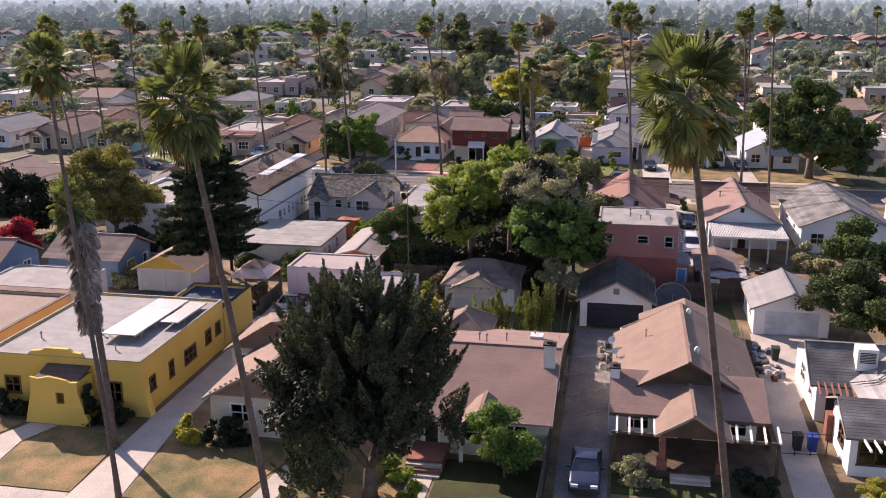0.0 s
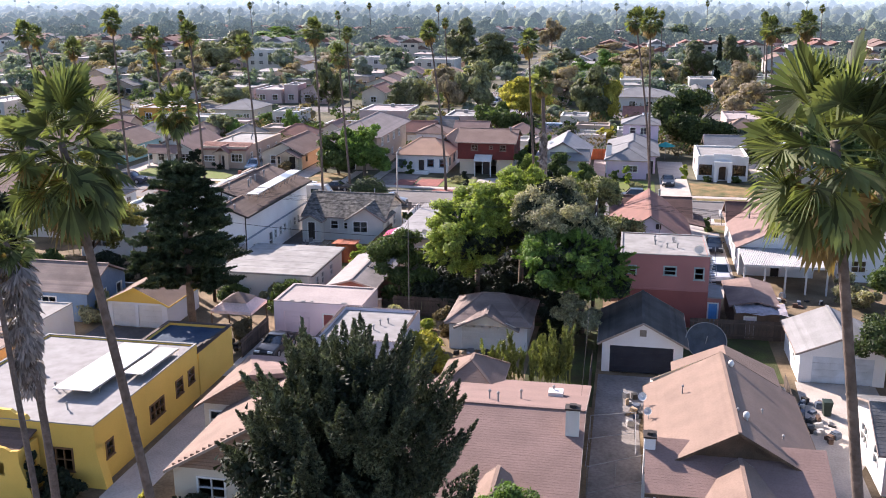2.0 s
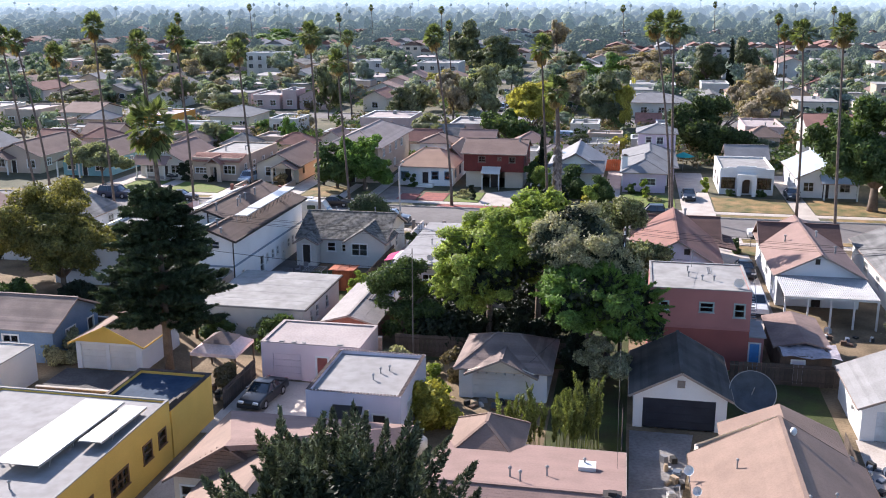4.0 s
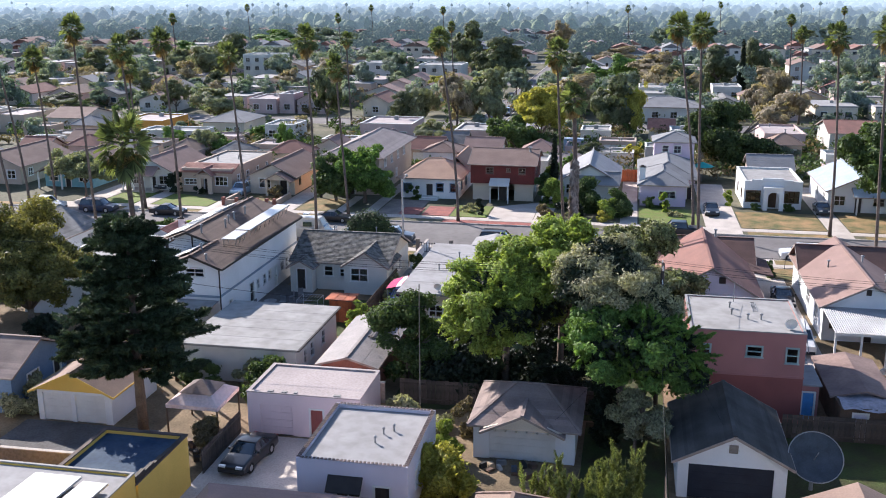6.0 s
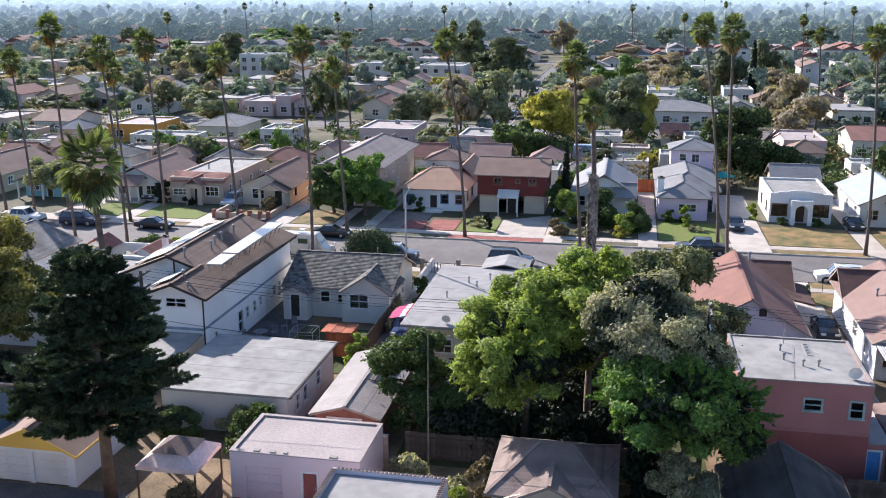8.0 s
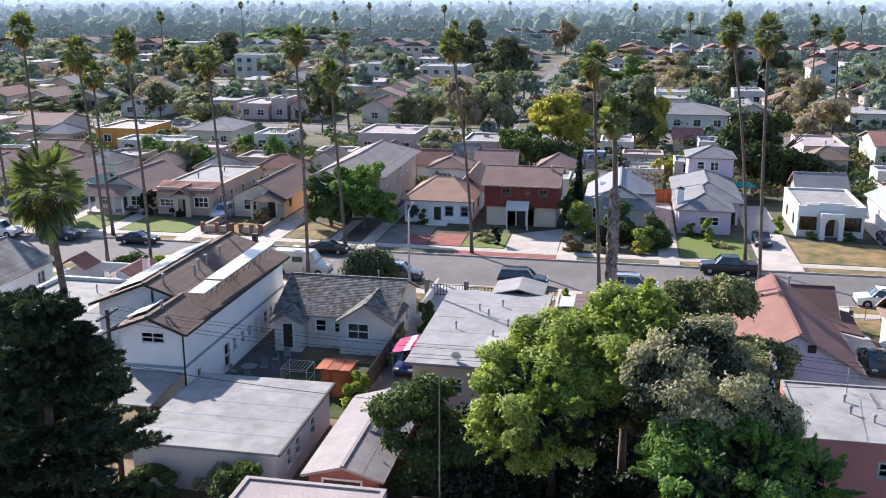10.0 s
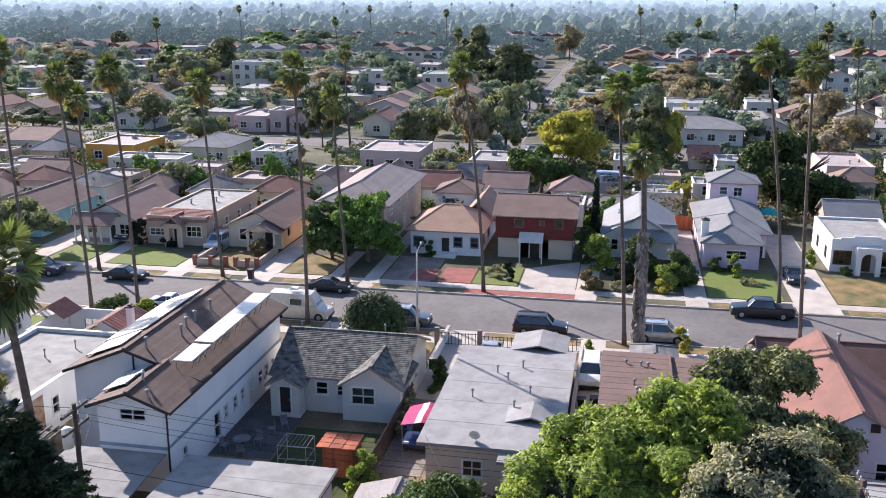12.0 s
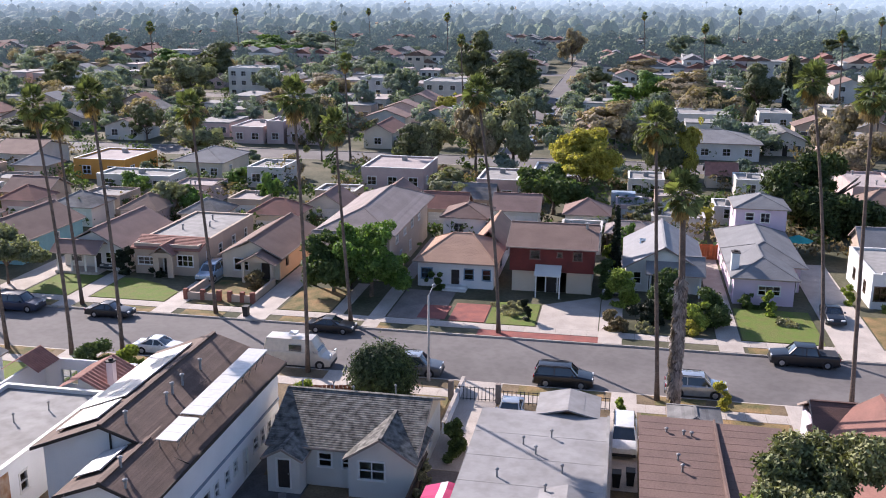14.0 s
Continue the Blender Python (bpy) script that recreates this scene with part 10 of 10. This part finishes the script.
utility_pole(-39.2, 90.3, 11.0, "dark wooden utility pole behind the pine", can=True)
utility_pole(34.0, 88.4, 11.4, "dark wooden utility pole at the block's edge")
tp = thing("antenna_mast", (-20.0, 88.1, 0), "thin grey pole standing in a back yard", "pole")
part("pole", Shape().tube([(-20.0, 88.1, -0.1), (-20.0, 88.1, 9.3)], [0.05, 0.035], 8), wood_grey, tp)


def cable(a, b, sag, r=0.012, n=14):
    s = Shape()
    pts = []
    for i in range(n + 1):
        t = i / n
        p = Vector(a).lerp(Vector(b), t)
        pts.append((p.x, p.y, p.z - 4 * sag * t * (1 - t)))
    s.tube(pts, [r] * (n + 1), 4)
    return single("cable", s, wire_m, "thin black overhead cable between poles", "cable", group="overhead cables", at=tuple(a))


for d in (-1.0, -0.5, 0.5, 1.0):
    cable((-4.1, 88.8 + d, 11.28), (-39.2, 90.3 + d, 10.9), 0.9)
    cable((-4.1, 88.8 + d, 11.28), (34.0, 88.4 + d, 11.3), 0.8)
cable((-4.1, 88.8, 8.2), (-39.2, 90.3, 7.9), 0.8, 0.02)
cable((-4.1, 88.8, 8.2), (0.3, 79.4, 3.2), 0.2)
cable((-4.1, 88.8, 8.2), (-3.9, 66.0, 3.6), 0.5)
cable((-4.1, 88.8, 8.2), (-10.2, 81.6, 3.2), 0.2)
cable((-20.0, 88.1, 9.0), (-25.3, 105.4, 3.5), 0.3)
cable((-39.2, 90.3, 8.4), (-45.0, 101.4, 5.9), 0.3)
cable((-39.2, 90.3, 10.8), (-95.0, 92.0, 10.8), 0.9)
cable((-4.1, 88.8, 10.0), (1.2, 97.4, 6.9), 0.2)

lamp = thing("street_lamp", (-32.0, 133.7, 0), "pale concrete street lamp with a short arm", "street lamp")
part("post", Shape().tube([(-32.0, 133.7, -0.1), (-32.0, 133.7, 0.5), (-32.0, 133.7, 7.5)], [0.2, 0.13, 0.08], 10), concrete, lamp, smooth=True)
part("arm", Shape().tube([(-32.0, 133.7, 7.4), (-31.9, 134.4, 7.8), (-31.9, 135.2, 7.85)], [0.05, 0.04, 0.04], 8), metal_grey, lamp)
part("lamp_head", Shape().tube([(-31.9, 135.0, 7.86), (-31.9, 135.3, 7.84), (-31.9, 135.75, 7.8)], [0.08, 0.17, 0.08], 10), metal_grey, lamp, smooth=True)

# ---- fences and yard walls ----
def board_fence(x0, y0, x1, y1, h, mat, label, step=0.32):
    L = math.hypot(x1 - x0, y1 - y0)
    n = int(L / step)
    root = thing("fence", ((x0 + x1) / 2, (y0 + y1) / 2, 0), label, "fence")
    ux, uy = (x1 - x0) / L, (y1 - y0) / L
    o = root.location
    s = Shape().slab([(0.01, -0.012), (step - 0.01, -0.012), (step - 0.01, 0.012), (0.01, 0.012)], 0.02, h)
    data = s.mesh("board")
    data.materials.append(mat)
    for i in range(n):
        b = new("board", data)
        b.parent = root
        b.location = (x0 + ux * L * i / n - o.x, y0 + uy * L * i / n - o.y, random.uniform(-0.03, 0.02))
        b.rotation_euler = (0, 0, math.atan2(uy, ux))
    for z in (0.35, h - 0.3):
        part("rail", Shape().beam((x0 + uy * 0.04, y0 - ux * 0.04, z), (x1 + uy * 0.04, y1 - ux * 0.04, z), 0.05, 0.09), mat, root)


def block_wall(x0, y0, x1, y1, h, mat, label):
    s = Shape().beam((x0, y0, h / 2 - 0.05), (x1, y1, h / 2 - 0.05), 0.2, h + 0.1)
    root = thing("yard_wall", ((x0 + x1) / 2, (y0 + y1) / 2, 0), label, "wall")
    part("wall", s, mat, root)
    part("coping", Shape().beam((x0, y0, h + 0.03), (x1, y1, h + 0.03), 0.28, 0.07), concrete, root)


fence_wood = material("fence_board_wood", (0.125, 0.095, 0.075), (0.075, 0.06, 0.05), 1.5, 0.9, 0.3, 15, ob_rand=0.25, stain=0.4)
board_fence(-3.7, 46.0, -3.7, 79.0, 1.8, fence_wood, "dark weathered board fence between two lots")
board_fence(-21.8, 89.6, -8.2, 89.8, 1.8, fence_wood, "dark weathered board fence across the back yards")
board_fence(9.9, 58.0, 10.3, 79.0, 1.0, fence_wood, "weathered board fence beside the driveway")
board_fence(-28.9, 104.6, -28.9, 118.0, 1.7, fence_wood, "weathered board fence under vines")
board_fence(4.0, 88.6, 24.0, 89.0, 1.7, fence_wood, "dark weathered board fence behind the garages")
board_fence(-31.0, 76.8, -31.0, 82.8, 1.6, fence_wood, "dark weathered board fence beside the driveway")
block_wall(-44.5, 75.5, -36.6, 75.6, 1.3, concrete_old, "pale block wall behind the yellow house")
block_wall(-52.0, 90.0, -40.6, 89.4, 1.5, concrete_old, "stained block wall between the back yards")
block_wall(-28.9, 124.0, -28.9, 133.0, 0.9, white_stucco, "low white wall along a driveway")
block_wall(-30.0, 89.2, -22.8, 89.3, 1.5, concrete_old, "stained block wall behind the pink garage")
block_wall(-16.8, 104, -16.8, 130.0, 1.4, concrete_old, "grey block wall between two lots")
board_fence(-36.0, 134.9 - 3.9, -36.0, 126.0, 1.0, material("red_brown_fence_paint", (0.26, 0.10, 0.06), None, 1.5, 0.8, 0.2, ob_rand=0.2), "low red-brown fence at the front yard")
board_fence(-41.0, 128.6, -36.4, 129.4, 1.0, MATS["red_brown_fence_paint"], "low red-brown fence at the front yard")
board_fence(-8.2, 178.0, -5.0, 178.2, 1.9, material("orange_gate_paint", (0.55, 0.14, 0.05), None, 1.5, 0.7, 0.2, ob_rand=0.2), "bright orange-red board gate")


def rail_fence(x0, y0, x1, y1, h, label, posts):
    root = thing("metal_fence", ((x0 + x1) / 2, (y0 + y1) / 2, 0), label, "fence")
    n = posts
    for i in range(n + 1):
        t = i / n
        x, y = x0 + (x1 - x0) * t, y0 + (y1 - y0) * t
        part("post", Shape().beam((x, y, -0.05), (x, y, h), 0.05), bumper_m, root)
    for z in (0.15, h - 0.08):
        part("rail", Shape().beam((x0, y0, z), (x1, y1, z), 0.04), bumper_m, root)


rail_fence(-29.4, 130.4, -25.8, 130.5, 1.2, "black iron front gate between pillars", 12)
rail_fence(-25.6, 130.4, -17.0, 130.6, 1.1, "black iron front fence", 26)
for x in (-29.5, -25.7):
    single("gate_pillar", Shape().box(x - 0.2, x + 0.2, 130.2, 130.6, 0, 1.6), concrete_old, "square stained concrete gate pillar", "pillar", group="gate pillars")
rail_fence(10.4, 57.6, 13.2, 57.8, 1.6, "chain-link gate across the driveway", 3)
rail_fence(3.4, 130.4, 14.0, 130.6, 1.2, "thin wire front fence", 8)
gt = thing("sliding_gate", (-1.6, 61, 0), "tall pale tubular gate across a driveway", "gate")
for a, b in (((-3.2, 60.0, 1.9), (-0.1, 62.0, 1.9)), ((-3.2, 60.0, 0.2), (-0.1, 62.0, 0.2)), ((-3.2, 60.0, 0.0), (-3.2, 60.0, 1.95)), ((-0.1, 62.0, 0.0), (-0.1, 62.0, 1.95)), ((-1.6, 61.0, 0.2), (-1.6, 61.0, 1.9)), ((-3.3, 60.0, 1.9), (-3.3, 67.0, 1.9)), ((-0.5, 62.0, 1.9), (-0.5, 68.0, 1.9)), ((-3.3, 67.0, 1.9), (-0.5, 68.0, 1.9)), ((-3.3, 67.0, 0.0), (-3.3, 67.0, 1.9)), ((-0.5, 68.0, 0.0), (-0.5, 68.0, 1.9)), ((-3.3, 63.6, 1.9), (-0.5, 65.0, 1.9))):
    part("tube", Shape().beam(a, b, 0.035), metal_grey, gt)

# ---- yard things ----
rust_red = material("rusty_orange_boards", (0.42, 0.12, 0.05), (0.28, 0.08, 0.04), 1.2, 0.85, 0.3, 10, ob_rand=0.25, stain=0.4)
sh = thing("garden_shed", (-31.0, 106.4, 0), "small rusty orange-red board shed", "shed")
for i in range(7):
    part("board", Shape().box(-32.0 + i * 0.29, -31.73 + i * 0.29, 105.4, 105.43, 0, 2.05), rust_red, sh)
    part("board", Shape().box(-29.98, -29.95, 105.43 + i * 0.27, 105.68 + i * 0.27, 0, 2.0), rust_red, sh)
part("core", Shape().box(-31.96, -30.0, 105.44, 107.3, 0, 1.98), rust_red, sh)
for i in range(6):
    part("roof_board", Shape().beam((-32.15 + i * 0.43, 105.2, 2.16 + 0.03 * (i % 2)), (-32.15 + i * 0.43, 107.5, 2.1 + 0.03 * (i % 2)), 0.4, 0.03), rust_red, sh)

wire_pale = material("pale_wire", (0.42, 0.42, 0.42), None, 2, 0.6, 0.0)
cg = thing("wire_cage", (-34.0, 106.2, 0), "pale wire-mesh pet cage on the patio", "cage")
for x in (-35.0, -33.1):
    for y in (105.4, 107.2):
        part("post", Shape().box(x - 0.018, x + 0.018, y - 0.018, y + 0.018, 0, 1.9), wire_pale, cg)
for z in (0.1, 1.0, 1.9):
    for a, b in (((-35.0, 105.4), (-33.1, 105.4)), ((-35.0, 107.2), (-33.1, 107.2)), ((-35.0, 105.4), (-35.0, 107.2)), ((-33.1, 105.4), (-33.1, 107.2))):
        part("rail", Shape().beam((*a, z), (*b, z), 0.028), wire_pale, cg)
for i in range(8):
    part("roof_wire", Shape().beam((-35.0 + 0.27 * i, 105.4, 1.92), (-35.0 + 0.27 * i, 107.2, 1.92), 0.014), wire_pale, cg)

patio_grey = material("grey_plastic", (0.24, 0.24, 0.25), None, 2, 0.6, 0.05)
tb = thing("patio_table", (-38.6, 108.2, 0), "round pale patio table", "table")
part("tabletop", Shape().tube([(-38.6, 108.2, 0.7), (-38.6, 108.2, 0.75)], [0.6, 0.6], 16), patio_grey, tb)
part("leg", Shape().tube([(-38.6, 108.2, 0.0), (-38.6, 108.2, 0.7)], [0.06, 0.06], 8), dark_trim, tb)
proto = thing("patio_chair", (-37.7, 108.9, 0), "plain grey plastic patio chair", "chair", "patio chairs")
part("seat", Shape().box(-37.95, -37.45, 108.65, 109.15, 0.42, 0.46), patio_grey, proto)
part("backrest", Shape().box(-37.95, -37.45, 109.11, 109.16, 0.46, 0.95), patio_grey, proto)
for x in (-37.93, -37.5):
    for y in (108.67, 109.1):
        part("leg", Shape().box(x, x + 0.04, y, y + 0.04, 0, 0.42), patio_grey, proto)
for x, y, a in ((-39.6, 107.6, 80), (-38.2, 107.0, 190), (-36.8, 111.6, 30), (-37.4, 110.6, 300)):
    copy_thing(proto, pose(x, y, 0.03, 0, 0, a))
proto.location.z = 0.03

cn = thing("canopy", (-26.4, 110.7, 0), "magenta and white fabric car canopy on thin poles", "canopy")
red_cloth = material("red_cloth", (0.56, 0.06, 0.17), (0.44, 0.05, 0.14), 1, 0.9, 0.2)
white_cloth = material("white_cloth", (0.75, 0.68, 0.68), (0.6, 0.5, 0.52), 1, 0.9, 0.2)
for i in range(6):
    a, b = -27.8 + i * 0.47, -27.8 + (i + 1) * 0.47
    s = Shape()
    for j in range(4):
        f = lambda x, w: (x, 109.2 + w * 0.78, 2.25 + 0.35 * (1 - abs(x + 26.4) / 1.4) + 0.06 * math.sin(w * 2 + x))
        s.quad(f(a, j), f(b, j), f(b, j + 1), f(a, j + 1))
    part("cloth_strip", s, white_cloth if i == 2 else red_cloth, cn)
for x in (-27.7, -25.1):
    for y in (109.3, 112.2):
        part("pole", Shape().beam((x, y, 0), (x, y, 2.3), 0.05), metal_grey, cn)

pg = thing("pergola", (-50.6, 102.2, 0), "weathered open timber pergola beside the white house", "pergola")
for y in (100.4, 103.9):
    part("beam", Shape().beam((-52.9, y, 2.3), (-48.9, y, 2.3), 0.1, 0.16), wood_grey, pg)
    for x in (-52.7, -49.1):
        part("post", Shape().beam((x, y, 0), (x, y, 2.24), 0.11), wood_grey, pg)
for i in range(8):
    part("slat", Shape().beam((-52.7 + i * 0.51, 100.0, 2.44), (-52.7 + i * 0.51, 104.3, 2.44), 0.09, 0.12), wood_grey, pg)

gz = thing("gazebo", (-33.6, 83.0, 0), "square garden gazebo with a worn pinkish canvas roof", "gazebo")
canvas = material("faded_pink_canvas", (0.80, 0.62, 0.58), (0.66, 0.50, 0.47), 0.8, 0.9, 0.2, 6, spec=0.1)
canvas_top = material("stained_canvas_top", (0.20, 0.15, 0.14), (0.12, 0.095, 0.09), 1.2, 0.9, 0.2, 6)
cx, cy = -33.7, 83.1
for rr0, rr1, z0, z1 in ((1.8, 0.95, 2.3, 2.85), (1.15, 0.0, 2.85, 3.5)):
    for k in range(4):
        a = [(-1, -1), (1, -1), (1, 1), (-1, 1)]
        p, q = a[k], a[(k + 1) % 4]
        s = Shape()
        s.quad((cx + p[0] * rr0, cy + p[1] * rr0, z0), (cx + q[0] * rr0, cy + q[1] * rr0, z0), (cx + q[0] * rr1, cy + q[1] * rr1, z1), (cx + p[0] * rr1, cy + p[1] * rr1, z1))
        if rr1 > 0:
            s.quad((cx + p[0] * rr0, cy + p[1] * rr0, z0 - 0.25), (cx + q[0] * rr0, cy + q[1] * rr0, z0 - 0.25), (cx + q[0] * rr0, cy + q[1] * rr0, z0), (cx + p[0] * rr0, cy + p[1] * rr0, z0))
        part("canvas", s, canvas if rr1 > 0 else canvas_top, gz)
for p in ((-1, -1), (1, -1), (1, 1), (-1, 1)):
    part("post", Shape().beam((cx + p[0] * 1.75, cy + p[1] * 1.75, 0), (cx + p[0] * 1.75, cy + p[1] * 1.75, 2.3), 0.09), wood_dark, gz)

# big mesh dish
ds = thing("satellite_dish", (4.75, 81.6, 0), "large old mesh satellite dish with a pale rim", "satellite dish")
mesh_m = material("weathered_dish_mesh", (0.07, 0.085, 0.10), (0.045, 0.055, 0.065), 1.2, 0.75, 0.2, 12)
ax = Vector((0.02, -0.72, 0.69)).normalized()
tq = ax.to_track_quat("Z", "Y").to_matrix()
ctr = Vector((4.75, 81.6, 2.0))
for j in range(16):
    s = Shape()
    for k in range(4):
        pts = []
        for rr, aa in ((k / 4, j), ((k + 1) / 4, j), ((k + 1) / 4, j + 1), (k / 4, j + 1)):
            t = 2 * math.pi * aa / 16
            pts.append(ctr + tq @ Vector((1.5 * rr * math.cos(t), 1.5 * rr * math.sin(t), 0.5 * rr * rr)))
        s.quad(*pts)
    part("dish_panel", s, mesh_m, ds)
s = Shape()
ring = [ctr + tq @ Vector((1.52 * math.cos(2 * math.pi * j / 32), 1.52 * math.sin(2 * math.pi * j / 32), 0.51)) for j in range(33)]
s.tube(ring, [0.035] * 33, 6, cap=False)
part("rim", s, roll_white, ds)
part("mount", Shape().tube([(4.75, 81.7, 0), (4.75, 81.7, 1.95)], [0.12, 0.1], 10), metal_grey, ds)
part("feed_arm", Shape().beam(tuple(ctr), tuple(ctr + ax * 1.3), 0.05), metal_grey, ds)

# wheelie bins
bin_blue, bin_black, bin_green = (material(n_, c_, None, 2, 0.6, 0.05) for n_, c_ in (("bin_blue_plastic", (0.02, 0.06, 0.35)), ("bin_black_plastic", (0.03, 0.03, 0.032)), ("bin_green_plastic", (0.03, 0.05, 0.04))))


def bin_(x, y, m, label, z=0.035):
    root = thing("wheelie_bin", (x, y, z), label, "bin", "wheelie bins")
    s = Shape()
    lo = [(x - .22, y - .26), (x + .22, y - .26), (x + .22, y + .26), (x - .22, y + .26)]
    hi = [(x - .29, y - .34), (x + .29, y - .34), (x + .29, y + .34), (x - .29, y + .34)]
    for j in range(4):
        k = (j + 1) % 4
        s.quad((*lo[j], z), (*lo[k], z), (*hi[k], z + .95), (*hi[j], z + .95))
    s.quad(*[(*p, z + .95) for p in hi])
    part("body", s, m, root)
    part("lid", Shape().box(x - .31, x + .31, y - .37, y + .36, z + .955, z + 1.05), m, root)
    for d in (-.2, .2):
        part("wheel", Shape().tube([(x + d - .03, y + .3, z + .12), (x + d + .03, y + .3, z + .12)], [.12, .12], 10), tyre_m, root)


for x, y, m, lab in ((12.5, 58.6, bin_blue, "blue wheeled bin by the driveway gate"), (11.6, 58.6, bin_black, "black wheeled bin by the driveway gate"), (-16.3, 118.6, bin_black, "black wheeled bin in a side drive"), (-15.4, 119.0, bin_black, "black wheeled bin in a side drive"), (-53.2, 146.4, bin_black, "black wheeled bin at the kerb"), (12.4, 74.2, bin_green, "green wheeled bin in the drive"), (-46.0, 97.4, bin_black, "black wheeled bin by the carport")):
    bin_(x, y, m, lab)

# junk heaps
rj = random.Random(9)
junk_m = [material("junk_" + n_, c_, None, 2, 0.7, 0.1) for n_, c_ in (("white", (0.55, 0.54, 0.52)), ("grey", (0.25, 0.25, 0.26)), ("brown", (0.16, 0.10, 0.07)), ("black", (0.04, 0.04, 0.04)), ("bluish", (0.12, 0.15, 0.2)), ("tan", (0.45, 0.35, 0.24)))]


def junk(cx, cy, rx, ry, n, lab):
    for i in range(n):
        x, y = cx + rj.uniform(-rx, rx), cy + rj.uniform(-ry, ry)
        a, w, d, hh = rj.uniform(0, 3.1), rj.uniform(0.1, 0.34), rj.uniform(0.1, 0.3), rj.uniform(0.12, 0.5)
        c_, s_ = math.cos(a), math.sin(a)
        out = [(x + c_ * p - s_ * q, y + s_ * p + c_ * q) for p, q in ((-w, -d), (w, -d), (w, d), (-w, d))]
        sp = Shape()
        k = 0.75 + 0.25 * rj.random()
        sp.slab(out, 0.0, hh * 0.8)
        sp.slab([(x + (p - x) * k, y + (q - y) * k) for p, q in out], hh * 0.8, hh)
        m = rj.choice(junk_m)
        single("stored_box", sp, m, "%s box of stored odds and ends %s" % (m.name[5:], lab), "clutter", group="yard clutter")


junk(11.6, 73.0, 1.0, 3.4, 26, "beside the driveway")
junk(-32.6, 79.6, 1.1, 1.3, 18, "below the gazebo")
junk(-38.0, 79.4, 1.4, 1.2, 10, "in the paved yard")
junk(13.0, 99.8, 3.6, 1.6, 22, "before the white porch")
junk(-12.4, 80.8, 2.2, 0.7, 12, "before the garage door")
junk(5.6, 99.6, 0.6, 2.0, 8, "beside the pink block")
junk(-48.6, 100.6, 1.6, 2.2, 14, "beside the carport")
junk(-0.6, 72.4, 0.5, 2.4, 10, "beside the tan house")

wd = thing("water_tank", (-17.0, 74.9, 0), "white plastic water tank", "tank")
part("tank", Shape().tube([(-16.2, 72.9, 0), (-16.2, 72.9, 1.0), (-16.2, 72.9, 1.2)], [0.55, 0.55, 0.3], 14), white_trim, wd, smooth=True)
up = thing("parasol", (4.6, 180.4, 0), "open teal fabric garden parasol", "parasol")
teal_cloth = material("teal_cloth", (0.03, 0.33, 0.30), None, 1, 0.8, 0.1)
s = Shape()
for j in range(8):
    a, b = 2 * math.pi * j / 8, 2 * math.pi * (j + 1) / 8
    s.quad((4.6 + 1.8 * math.cos(a), 180.4 + 1.8 * math.sin(a), 2.4), (4.6 + 1.8 * math.cos(b), 180.4 + 1.8 * math.sin(b), 2.4), (4.6, 180.4, 3.1))
part("canopy", s, teal_cloth, up)
part("pole", Shape().beam((4.6, 180.4, 0), (4.6, 180.4, 3.1), 0.06), metal_grey, up)
